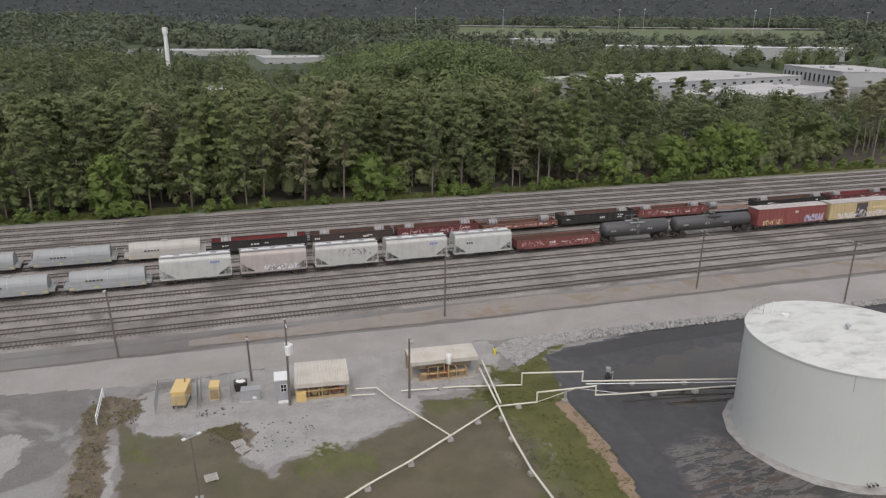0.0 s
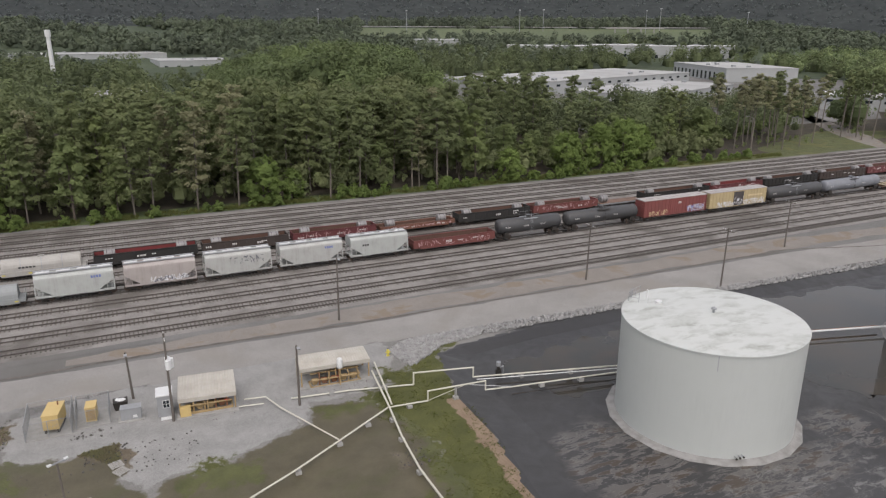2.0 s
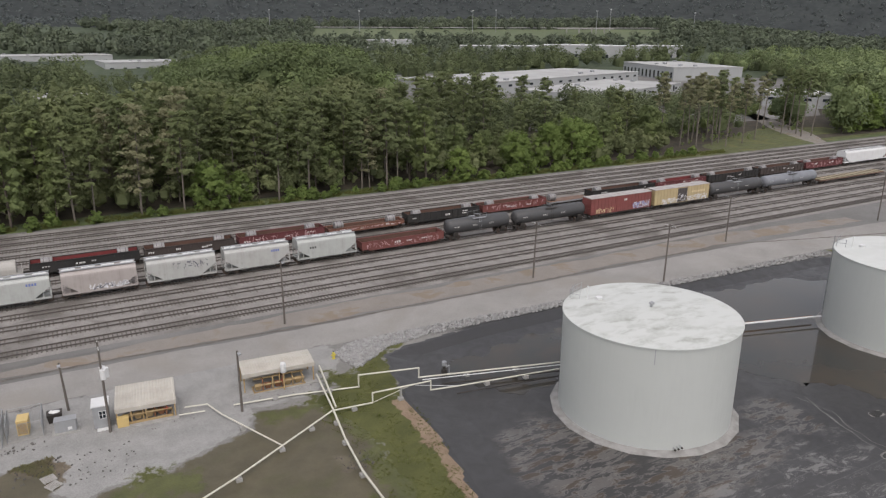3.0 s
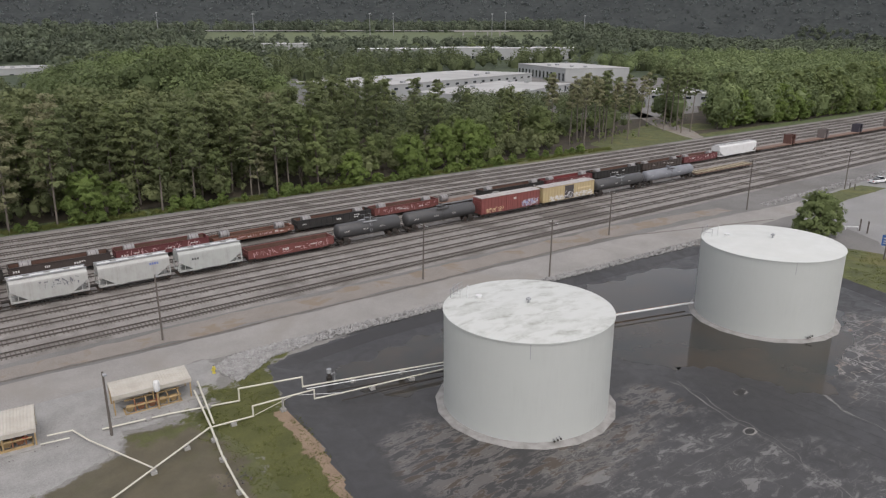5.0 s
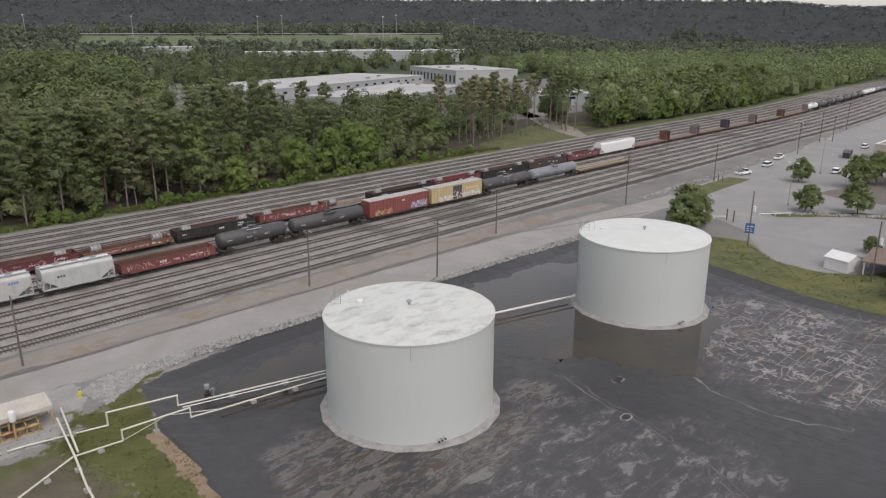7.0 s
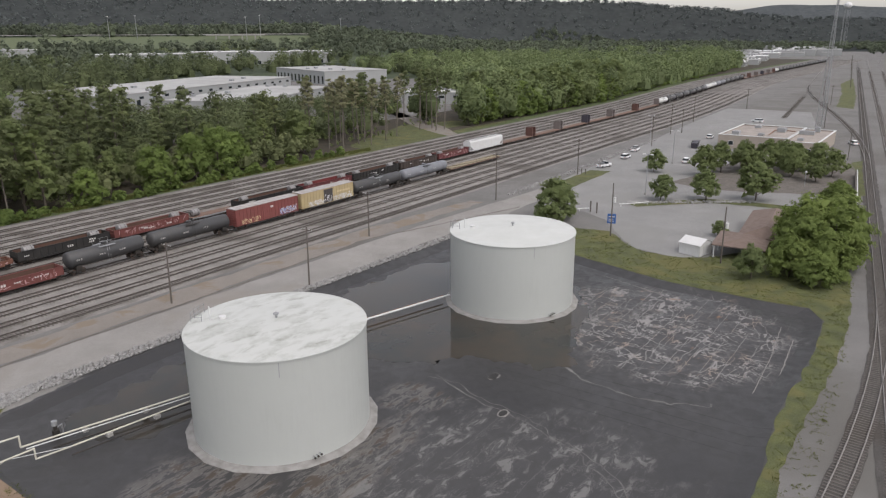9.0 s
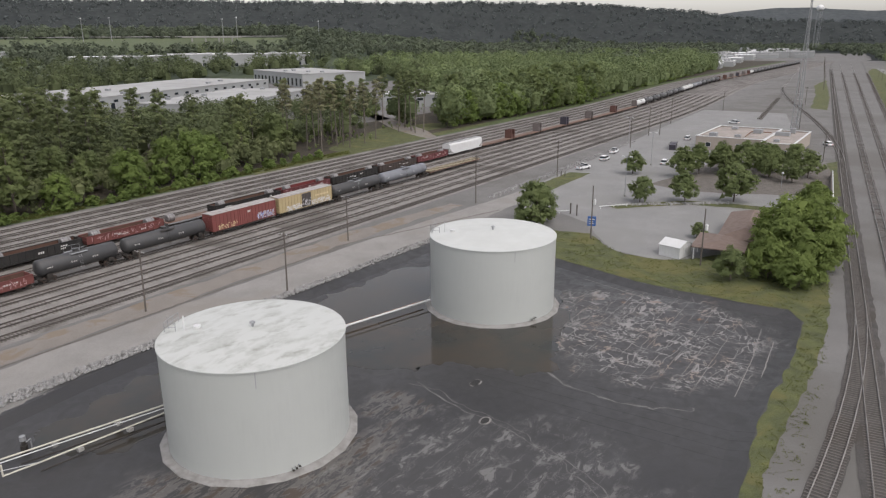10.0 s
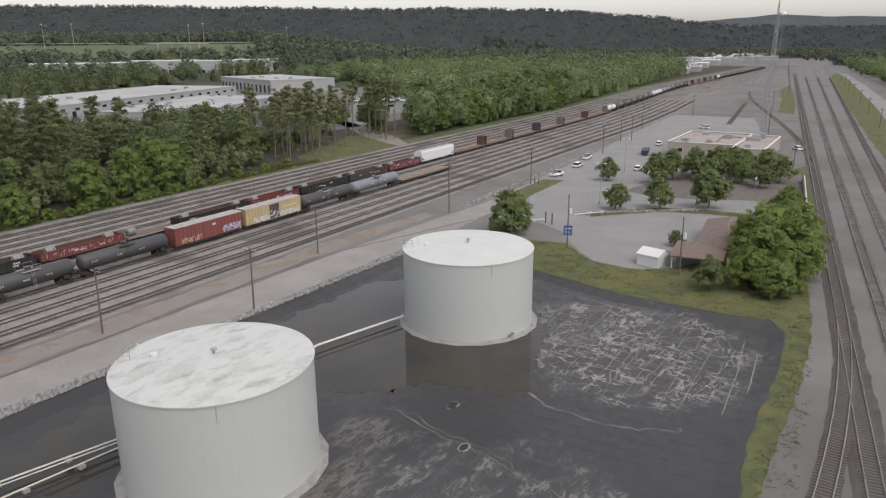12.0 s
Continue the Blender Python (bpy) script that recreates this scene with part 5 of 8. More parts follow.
hopper_car(29.8, 42.2, LANE1, HOPGREEN, "pale green grey covered hopper car, fairly clean", [lambda c, h: bars(c, -h * 0.6, -1.562, 2.6, 1.3, 0.35, MARKBLACK, 3)])
car, h = gondola(42.2, 60.2, LANE1, GONRED, INSIDEBROWN, "faded red empty gondola car with white markings", 2.35, True, 2)
tank_car(60.2, 76.2, LANE1, TANKBLACK, "black tank car with grimy barrel", 1.45, seed=1)
tank_car(76.2, 95.9, LANE1, TANKBLACK, "long black tank car next to a red box car", 1.42, seed=2)
car, h = box_car(95.9, 114.7, LANE1, BOXRED, BOXRED, "oxide red box car with blue and white graffiti")
graffiti(car, 3.2, 8.2, -1.53, 1.2, 2.6, GRAFFWHITE, 7, 60)
graffiti(car, 3.4, 8.0, -1.534, 1.2, 2.5, GRAFFBLUE, 8, 34)
graffiti(car, -7.6, -2.0, -1.53, 1.15, 2.2, GRAFFTAN, 9, 34)
bars(car, 0.6, -1.59, 3.3, 0.9, 0.4, MARKWHITE, 2)
car, h = box_car(114.7, 133.5, LANE1, BOXYELLOW, DOORBLACK, "faded yellow box car with dark door and white graffiti")
graffiti(car, -6.8, -1.6, -1.53, 1.05, 2.2, GRAFFWHITE, 10, 70)
graffiti(car, 1.6, 8.2, -1.53, 1.05, 2.3, GRAFFWHITE, 11, 80)
graffiti(car, -1.4, 1.4, -1.585, 1.2, 3.0, GRAFFWHITE, 12, 24)
bars(car, 3.0, -1.53, 2.9, 4.6, 0.4, GRAFFTAN, 9)
tank_car(133.5, 153.6, LANE1, TANKBLACK, "black tank car behind a yellow box car", 1.42, seed=3)
tank_car(153.6, 175.6, LANE1, TANKGREY, "grey tank car with plain barrel", 1.42, seed=4)
flat_car(175.6, 205.8, LANE1, DECKBROWN, "empty flat car with pale timber deck boards", planks=True)

coil_car(-69, -55, LANE2, COILGREY, "grey covered coil car on a middle yard track")
coil_car(-55, -40.6, LANE2, COILGREY, "grey covered coil car on a middle yard track")
coil_car(-40.6, -25.9, LANE2, COILGREY, "grey covered coil car on a middle yard track")
coil_car(-25.9, -11.2, LANE2, COILPALE, "chalky beige covered coil car with yellow reflectors")
for x0, x1, pa, ins, lab, top in ((-11.2, 6.6, GONBLACK, INSIDERED, "black gondola car with red lining and two steel coils", 2.5),
                                  (6.6, 23.1, GONDARK, INSIDEBROWN, "dark brown gondola car carrying two steel coils", 2.45),
                                  (23.1, 40.7, GONMAROON, INSIDEBROWN, "maroon gondola car carrying two steel coils", 2.4),
                                  (40.7, 58.2, GONRUST, INSIDEBROWN, "rust brown gondola car carrying two steel coils", 1.6),
                                  (58.2, 76.7, GONBLACK, INSIDEBROWN, "black gondola car with white markings and steel coils", 2.5),
                                  (76.7, 95.0, GONRED, INSIDEBROWN, "red gondola car carrying two steel coils", 2.4),
                                  (108.0, 129.4, GONBLACK, INSIDEBROWN, "dark gondola car carrying two steel coils", 2.4),
                                  (129.4, 148.0, GONMAROON, INSIDERED, "maroon lined gondola car carrying two steel coils", 2.4),
                                  (148.0, 169.0, GONBLACK, INSIDEBROWN, "black gondola car with steel coils", 2.5),
                                  (169.0, 188.9, GONDARK, INSIDEBROWN, "dark gondola car with white markings", 2.6),
                                  (188.9, 207.5, GONMAROON, INSIDEBROWN, "dark maroon gondola car next to a white hopper", 2.6)):
    car, h = gondola(x0, x1, LANE2, pa, ins, lab, top, True, int(x0))
    for xx in (x0 + 3.0, x1 - 3.0):
        steel_coil(xx, LANE2, 1.34 + (0.35 if top > 2 else 0.0), 0.8, 1.75)
flat_car(95.0, 108.0, LANE2, GREYSTEEL, "short grey flat car carrying a steel coil")
steel_coil(97.2, LANE2, 1.40, 0.8, 1.75)
hopper_car(207.5, 230.6, LANE2, WHITEMETAL, "long white covered hopper car")
stops = [230.6, 254.5, 279, 307, 336, 370, 408]
looks = [BULKBROWN, BULKGREY, BULKBLUE, BULKGREY, BULKBROWN, BULKGREY, BULKGREY]
for i, (x0, x1) in enumerate(zip(stops, stops[1:])):
    flat_car(x0, x1, LANE2, DECKBROWN, "empty brown bulkhead flat car", ((-1, looks[i - 1] if i else BULKBROWN), (1, looks[i])) if i else ((1, looks[0]),))
x = 408.0
far_paint = [TANKPALE] + [TANKBLACK] * 6 + [TANKPALE] * 2 + [TANKGREY, TANKGREY] + [TANKBLACK] * 4
for i, pa in enumerate(far_paint):
    tank_car(x, x + 18.5, LANE2, pa, "white tank car in a long string" if pa is TANKPALE else ("grey tank car in a long string" if pa is TANKGREY else "black tank car in a long string"), 1.45, seed=i)
    x += 18.5
for i in range(5):
    flat_car(x, x + 26, LANE2, DECKBROWN, "empty brown bulkhead flat car", ((-1, BULKBROWN), (1, looks[i])))
    x += 26
for i in range(18):
    tank_car(x, x + 18.5, LANE2, (TANKPALE, TANKBLACK, TANKBLACK)[i % 3] if i < 2 else TANKBLACK, "black tank car at the far end of the yard" if i else "white tank car at the far end of the yard", 1.45, seed=i)
    x += 18.5


# ---- poles ----
def utility_pole(x, y, top, label, arms=1, lean=(0.0, 0.0), lamp=False, drums=0, z0=0.0):
    p = thing("utility_pole", (x, y, z0), label, "utility pole", "wooden poles")
    p.rotation_euler = (radians(lean[0]), radians(lean[1]), 0)
    part("pole", Shape().rod((0, 0, -0.3), (0, 0, top), 0.15, 10, 0.1), WOOD, p)
    for i in range(arms):
        z = top - 0.5 - 0.9 * i
        a = part("crossarm", Shape().box(-0.06, 0.06, -1.2, 1.2, z - 0.06, z + 0.06).rod((0.05, -0.7, z), (0.05, 0, z - 0.6), 0.02, 4).rod((0.05, 0.7, z), (0.05, 0, z - 0.6), 0.02, 4), WOOD, p)
        for yy in (-1.1, -0.6, 0.6, 1.1):
            part("insulator", Shape().rod((0, yy, z + 0.06), (0, yy, z + 0.22), 0.05, 6), WHITEMETAL, a)
    for i in range(drums):
        yy = (-0.42, 0.42, 0.0)[i]
        part("transformer", Shape().rod((0.38 if i == 2 else 0.1, yy, top - 3.9), (0.38 if i == 2 else 0.1, yy, top - 2.9), 0.28, 12).rod((0.1, yy, top - 2.9), (0.1, yy, top - 2.65), 0.06, 6), WHITEMETAL, p)
    if lamp:
        part("lamp_head", Shape().rod((0, 0, top - 0.2), (0.0, -0.9, top + 0.1), 0.035, 5).box(-0.16, 0.16, -1.35, -0.8, top + 0.02, top + 0.16), GREYSTEEL, p)
    return p


utility_pole(-22.2, 91.8, 9.2, "grey weathered wooden pole leaning beside the yard", 0, (0, -2.5), True)
utility_pole(-6.6, 80.7, 5.8, "short wooden pole behind the equipment pens", 0, (0, -2), True)
utility_pole(-2.9, 73.8, 10.2, "wooden pole with crossarm and white transformers beside the pump shed", 1, (0, 0), False, 3)
utility_pole(10.1, 71.6, 7.3, "bare wooden pole with a lamp arm near the pump shed", 0, (0, 0), True)
utility_pole(21.1, 93.1, 9.4, "weathered wooden pole beside the yard", 0, (0, 0), True)
utility_pole(63.7, 92.8, 9.8, "weathered wooden pole beside the yard", 1, (0, 1.5), False)
utility_pole(81.3, 80.6, 10.2, "dark wooden pole in the riprap", 1, (0, 1.0), False)
utility_pole(110.1, 92.8, 9.4, "weathered wooden pole beside the yard", 1)
utility_pole(153.4, 88.7, 12.0, "wooden pole at the road bend", 1)
utility_pole(195.9, 86.5, 10.6, "wooden pole beside the grass wedge", 1)
utility_pole(138.4, 52.0, 11.0, "dark wooden pole behind the white tank with a blue sign", 0, (0, 0), False, 1)
utility_pole(132.1, 28.4, 10.5, "dark wooden pole beside the white shed", 0, (0, 0), False, 1)
for x, y, h in ((262, 88, 11), (298, 93, 12), (303, 90, 10), (345, 98, 12), (420, 92, 11), (266, 24.5, 10), (352, 44, 11), (395, 51, 10), (470, 58, 11), (540, 72, 12)):
    utility_pole(x, y, h, "wooden pole along the far yard", 1)
for i in range(9):
    utility_pole(620 + 60 * i, 66 + 7 * i, 11, "distant wooden pole beside the tracks", 1)
for i in range(8):
    utility_pole(330 + 70 * i, -4 + 6.6 * i, 9, "wooden pole along the verge", 1)

lamp = thing("lamp_post", (-12.2, 59.4, 0), "slender grey lamp post with a twin floodlight bar", "lamp post")
part("pole", Shape().rod((0, 0, 0), (-0.2, 0.1, 6.5), 0.1, 10, 0.08), WOOD, lamp)
part("light_bar", Shape().box(-0.9, 0.7, -0.06, 0.06, 6.4, 6.5, 0.5), GREYSTEEL, lamp)
for k in (-0.8, 0.55):
    part("floodlight", Shape().box(k - 0.16, k + 0.16, -0.12, 0.1, 6.46, 6.58, 0.5), WHITEMETAL, lamp)
part("lamp_foot", Shape().box(-0.35, 0.35, -0.35, 0.35, 0, 0.3), CONCRETE, lamp)

# ---- pipework ----
def pipe_run(pts, r, label, material=None, feet=()):
    t = thing("pipe_run", (0, 0, 0), label, "pipe", "pipework")
    part("pipe", Shape().pipe(pts, r, 10), material or CREAM, t)
    for x, y, z in feet:
        f = part("pipe_support", Shape().box(x - 0.28, x + 0.28, y - 0.28, y + 0.28, 0, 0.38).box(x - 0.06, x + 0.06, y - 0.2, y + 0.2, 0.38, z), CONCRETE, t)
    return t


PZ = 0.6
CX, CY = 18.5, 66.2
pipe_run([(CX, CY, PZ), (11.8, 62.1, PZ), (6.9, 59.1, PZ), (2.2, 56.6, PZ), (-14, 46.6, PZ)], 0.095, "long cream pipe running over the flooded ground", None,
         [(15.6, 64.4, PZ), (11.8, 62.1, PZ), (6.9, 59.1, PZ), (2.2, 56.6, PZ), (-4, 52.8, PZ), (-10, 49.1, PZ)])
pipe_run([(19.6, 74.6, 0.9), (CX + 0.15, CY, PZ + 0.1), (17.8, 60.3, PZ), (17.3, 54.4, PZ), (17.4, 48, PZ), (17.6, 36, PZ)], 0.11, "cream pipe on concrete blocks crossing the grass", None,
         [(18.3, 64.2, PZ), (17.8, 60.3, PZ), (17.3, 54.4, PZ), (17.4, 48, PZ), (17.5, 42, PZ)])
pipe_run([(20.6, 76.6, 0.9), (19.9, 72.0, 0.9), (CX + 0.6, CY + 0.4, PZ + 0.1)], 0.11, "cream pipe leading from the pump shed")
pipe_run([(CX, CY, PZ), (23.2, 66.1, 0.4), (23.2, 66.1, 1.6), (30.2, 65.6, 1.6), (30.2, 65.6, 0.45), (33.2, 65.0, 0.45), (47.1, 62.9, 0.45)], 0.09, "cream pipe stepping over the liner edge to the tank", None,
         [(21, 66.1, 0.4), (26.5, 65.8, 1.5), (37, 64.4, 0.4), (42, 63.6, 0.4)])
pipe_run([(9.5, 73.1, 0.25), (16, 72.2, 0.25), (23.3, 70.5, 0.25), (23.3, 70.5, 1.75), (30.3, 68.9, 1.75), (30.3, 68.9, 0.5), (48.2, 64.2, 0.5)], 0.095, "cream pipe bridging the bank towards the tank", None,
         [(14, 72.5, 0.2), (20, 71.3, 0.2), (36, 67.4, 0.4), (42, 65.8, 0.4)])
pipe_run([(30.6, 68.5, 0.3), (48.0, 63.9, 0.3)], 0.06, "pale pipe alongside the main pipes", WHITEMETAL)
pipe_run([(32.5, 67.2, -0.1), (47.6, 63.2, -0.1)], 0.09, "black pipe lying low beside the main pipes", BLACKSTEEL)
pipe_run([(33.0, 64.4, -0.15), (46.9, 62.3, -0.15)], 0.07, "black pipe lying low on the liner", BLACKSTEEL)
pipe_run([(23.3, 66.0, 0.5), (27.5, 65.8, 1.5)], 0.035, "thin sloping brace pipe at the liner edge")
pipe_run([(28.2, 65.7, 1.5), (33.4, 64.9, 0.5)], 0.03, "thin white tube sloping down the liner edge", WHITEMETAL)
pipe_run([(4.6, 74.6, 0.5), (6.9, 74.2, 0.5), (7.9, 71.2, 0.5), (11.8, 62.3, PZ)], 0.08, "thin cream pipe from the pump shed to the long pipe", None, [(9.3, 67.9, 0.5)])
pipe_run([(3.8, 73.2, 0.5), (6.4, 72.8, 0.5)], 0.07, "short cream pipe at the pump shed")
pipe_run([(57.5, 60.4, 0.5), (66, 61.6, 0.5), (75.5, 62.6, 0.5), (90.3, 58.6, 0.5)], 0.14, "white pipe crossing between the two tanks", WHITEMETAL)
pipe_run([(58.0, 61.2, 0.2), (66, 62.4, 0.2), (75.5, 63.4, 0.2), (89.8, 59.6, 0.2)], 0.12, "brown pipe beside the white tank pipe", RUST)

valve = thing("sump_pump", (34.0, 69.4, BASE), "dark sump pump with a stand in the basin", "pump")
part("barrel", Shape().rod((0, 0, 0), (0, 0, 1.0), 0.36, 14).rod((0, 0, 1.0), (0, 0, 1.5), 0.2, 10), BLACKSTEEL, valve)
part("motor", Shape().rod((0, 0, 1.5), (0, 0, 2.0), 0.3, 12), GREYSTEEL, valve)
part("pipe_stub", Shape().pipe([(0.2, 0, 1.2), (0.8, 0.2, 1.2), (0.8, 0.2, 0.2)], 0.08), GREYSTEEL, valve)
hyd = thing("hydrant", (23.4, 79.3, 0), "yellow fire hydrant on gravel beside the riprap", "hydrant")
part("barrel", Shape().rod((0, 0, 0), (0, 0, 0.75), 0.16, 12).rod((0, 0, 0), (0, 0, 0.1), 0.24, 12).ball((0, 0, 0.78), (0.19, 0.19, 0.2)), SAFETY, hyd)
part("nozzle_cap", Shape().rod((-0.3, 0, 0.55), (0.3, 0, 0.55), 0.09, 10), SAFETY, hyd)
part("bonnet", Shape().rod((0, 0, 0.9), (0, 0, 1.08), 0.07, 8), BLACKSTEEL, hyd)


# ---- pump sheds ----
def pump_shed(at, lx, ly, zf, zb, turn, label, engines):
    s0 = thing("pump_shed", at, label, "shed", "pump sheds", turn)
    n = int(lx / 0.3)
    rows = []
    for y, z in ((-ly / 2, zf), (0, (zf + zb) / 2 + 0.12), (ly / 2, zb)):
        row = []
        for i in range(2 * n + 1):
            row.append((-lx / 2 + lx * i / (2 * n), y, z + (0.045 if i % 2 else 0)))
        rows.append(row)
    part("roof", Shape().loft(rows, False, False), ROOFTAN, s0, "beige corrugated metal roof")
    part("fascia", Shape().box(-lx / 2, lx / 2, -ly / 2 - 0.03, -ly / 2, zf - 0.42, zf + 0.05).box(lx / 2, lx / 2 + 0.03, -ly / 2, ly / 2, zf - 0.35, zf + 0.05), ROOFTAN, s0)
    for x in (-lx / 2 + 0.15, 0, lx / 2 - 0.15):
        for y in (-ly / 2 + 0.1, ly / 2 - 0.1):
            part("post", Shape().box(x - 0.07, x + 0.07, y - 0.07, y + 0.07, 0, zf), YELLOW, s0)
    part("back_wall", Shape().box(-lx / 2, lx / 2, ly / 2 - 0.05, ly / 2, 0, zb - 0.05), ROOFTAN, s0)
    part("slab", Shape().box(-lx / 2 - 0.2, lx / 2 + 0.2, -ly / 2 - 0.6, ly / 2, 0, 0.14), CONCRETE, s0)
    return s0


def pump_skid(at, lx, label, seed, turn=0.0):
    rng = random.Random(seed)
    t = thing("pump_skid", at, label, "pump", "pump skids", turn)
    part("skid_frame", Shape().box(-lx / 2, lx / 2, -0.8, -0.68, 0.0, 0.25).box(-lx / 2, lx / 2, 0.68, 0.8, 0.0, 0.25).box(-lx / 2, -lx / 2 + 0.15, -0.8, 0.8, 0, 0.25).box(lx / 2 - 0.15, lx / 2, -0.8, 0.8, 0, 0.25), YELLOW, t)
    x = -lx / 2 + 0.6
    while x < lx / 2 - 0.5:
        part("motor", Shape().rod((x - 0.35, -0.1, 0.62), (x + 0.35, -0.1, 0.62), 0.3, 12).box(x - 0.25, x + 0.25, -0.3, 0.1, 0.2, 0.4), YELLOW if rng.random() < 0.7 else RUST, t)
        part("riser", Shape().pipe([(x + 0.5, -0.55, 0.25), (x + 0.5, -0.55, rng.uniform(1.1, 1.7)), (x + 0.5, 0.5, 1.3)], 0.09), YELLOW if rng.random() < 0.6 else RUST, t)
        part("valve_wheel", Shape().lathe([(0.2, 1.0), (0.26, 1.03), (0.2, 1.06)], 12, (x + 0.5, -0.6), False), RED if rng.random() < 0.35 else YELLOW, t)
        x += 1.15
    part("header_pipe", Shape().pipe([(-lx / 2 + 0.2, -0.6, 0.9), (lx / 2 - 0.1, -0.6, 0.9)], 0.1).pipe([(-lx / 2 + 0.2, 0.4, 1.3), (lx / 2, 0.4, 1.3)], 0.12), YELLOW, t)
    return t


pump_shed((0.95, 76.4, 0.05), 6.0, 4.6, 2.0, 2.5, -6, "open-fronted pump shed with beige corrugated roof", 3)
pump_skid((0.8, 74.9, 0.19), 5.2, "yellow piped pump skid under the shed roof", 3, -4)
part_box = thing("control_box", (-1.6, 74.2, 0.05), "yellow electrical cabinet at the shed front", "cabinet", "", -4)
part("case", Shape().box(-0.55, 0.55, -0.3, 0.3, 0.1, 1.2), GENYELLOW, part_box)
part("door", Shape().box(-0.5, 0.5, -0.32, -0.3, 0.15, 1.15), GENYELLOW, part_box)
pump_shed((15.4, 76.6, 0.05), 8.3, 3.2, 2.4, 2.7, -4, "open pump shed with beige corrugated roof on gravel", 4)
pump_skid((15.2, 75.3, 0.05), 6.0, "yellow and rusty piped pump skid before the shed", 5, -3)
vessel = thing("surge_vessel", (15.6, 74.3, 0.05), "white upright surge vessel on a yellow pipe", "vessel")
part("vessel", Shape().lathe([(0.05, 2.1), (0.28, 2.2), (0.33, 2.4), (0.33, 3.2), (0.28, 3.4), (0.05, 3.48)], 16), WHITEMETAL, vessel)
part("pipe", Shape().rod((0, 0, 0), (0, 0, 2.15), 0.1, 10), YELLOW, vessel)

cab = thing("equipment_cabinet", (-3.4, 75.6, 0.05), "tall grey metal cabinet with a window beside the shed", "cabinet", "", -4)
part("body", Shape().box(-0.85, 0.65, -0.8, 1.1, 0.15, 2.6), GREYSTEEL, cab)
part("roof", Shape().box(-0.95, 0.75, -0.9, 1.2, 2.6, 2.72), WHITEMETAL, cab)
part("window", Shape().box(-0.3, 0.4, -0.83, -0.8, 1.2, 2.1), WHITEMETAL, cab)
for i in range(4):
    part("pane", Shape().box(-0.25 + 0.32 * (i % 2), 0.02 + 0.32 * (i % 2), -0.84, -0.83, 1.25 + 0.42 * (i // 2), 1.62 + 0.42 * (i // 2)), DARKGLASS, cab)
part("step", Shape().box(-0.6, 0.6, -1.25, -0.85, 0, 0.18), WHITEMETAL, cab)


def fence_pen(x0, x1, y0, y1, h, label):
    """A square pen of chain-link posts and rails."""
    t = thing("fence_pen", (0, 0, 0.05), label, "fence", "equipment pens")
    pts = [(x0, y0), (x1, y0), (x1, y1), (x0, y1)]
    for (ax, ay), (bx, by) in zip(pts, pts[1:] + pts[:1]):
        n = max(1, int(math.hypot(bx - ax, by - ay) / 1.8))
        for i in range(n):
            x, y = ax + (bx - ax) * i / n, ay + (by - ay) * i / n
            part("post", shared(("post", h), GREYSTEEL, lambda: Shape().rod((0, 0, 0), (0, 0, h), 0.045, 6)), GREYSTEEL, t).location = (x, y, 0)
        part("rail", Shape().rod((ax, ay, h - 0.03), (bx, by, h - 0.03), 0.03, 5), GREYSTEEL, t)
        s = Shape()
        k = int(math.hypot(bx - ax, by - ay) / 0.12)
        for i in range(k):
            for d in (-1, 1):
                f0, f1 = i / k, min(1, max(0, (i + d * 6) / k))
                s.rod((ax + (bx - ax) * f0, ay + (by - ay) * f0, 0.05), (ax + (bx - ax) * f1, ay + (by - ay) * f1, h - 0.05), 0.006, 3, cap=False)
        part("mesh_wire", s, GREYSTEEL, t)
    part("slab", Shape().box(x0 - 0.1, x1 + 0.1, y0 - 0.1, y1 + 0.1, 0, 0.05), CONCRETE, t)
    return t


fence_pen(-16.8, -12.6, 75.6, 80.4, 1.9, "chain-link pen round a yellow generator")
fence_pen(-12.2, -9.0, 76.2, 80.0, 1.9, "chain-link pen round a small yellow cabinet")
gen = thing("generator", (-14.2, 77.7, 0.1), "pale yellow generator housing on skids inside a pen", "generator", "", -10)
part("housing", Shape().box(-0.75, 0.75, -1.5, 1.5, 0.45, 2.0), GENYELLOW, gen)
part("lid", Shape().box(-0.8, 0.8, -1.55, 1.55, 2.0, 2.08), GENYELLOW, gen)
for k in (-0.6, 0.6):
    part("skid", Shape().box(k - 0.1, k + 0.1, -1.4, 1.4, 0, 0.45), BLACKSTEEL, gen)
for i in range(5):
    part("louvre", Shape().box(-0.55, 0.55, -1.53, -1.5, 0.7 + i * 0.2, 0.8 + i * 0.2), GENYELLOW, gen)
part("exhaust", Shape().rod((0.3, 0.8, 2.08), (0.3, 0.8, 2.5), 0.07, 8), RUST, gen)
gen2 = thing("generator", (-10.7, 77.6, 0.1), "small orange yellow cabinet inside a pen", "generator", "", -5)
part("housing", Shape().box(-0.5, 0.5, -0.8, 0.8, 0.2, 1.75), GENYELLOW, gen2)
part("lid", Shape().box(-0.54, 0.54, -0.84, 0.84, 1.75, 1.82), GENYELLOW, gen2)
part("door", Shape().box(-0.42, 0.42, -0.83, -0.8, 0.35, 1.6), YELLOW, gen2)
part("base", Shape().box(-0.6, 0.6, -0.9, 0.9, 0, 0.2), CONCRETE, gen2)
sw = thing("switchgear_box", (-6.9, 76.3, 0.05), "low grey switchgear box on a concrete pad", "cabinet", "", -5)
part("case", Shape().box(-1.0, 1.0, -0.5, 0.5, 0.1, 1.35), GREYSTEEL, sw)
part("lid", Shape().box(-1.05, 1.05, -0.55, 0.55, 1.35, 1.42), GREYSTEEL, sw)
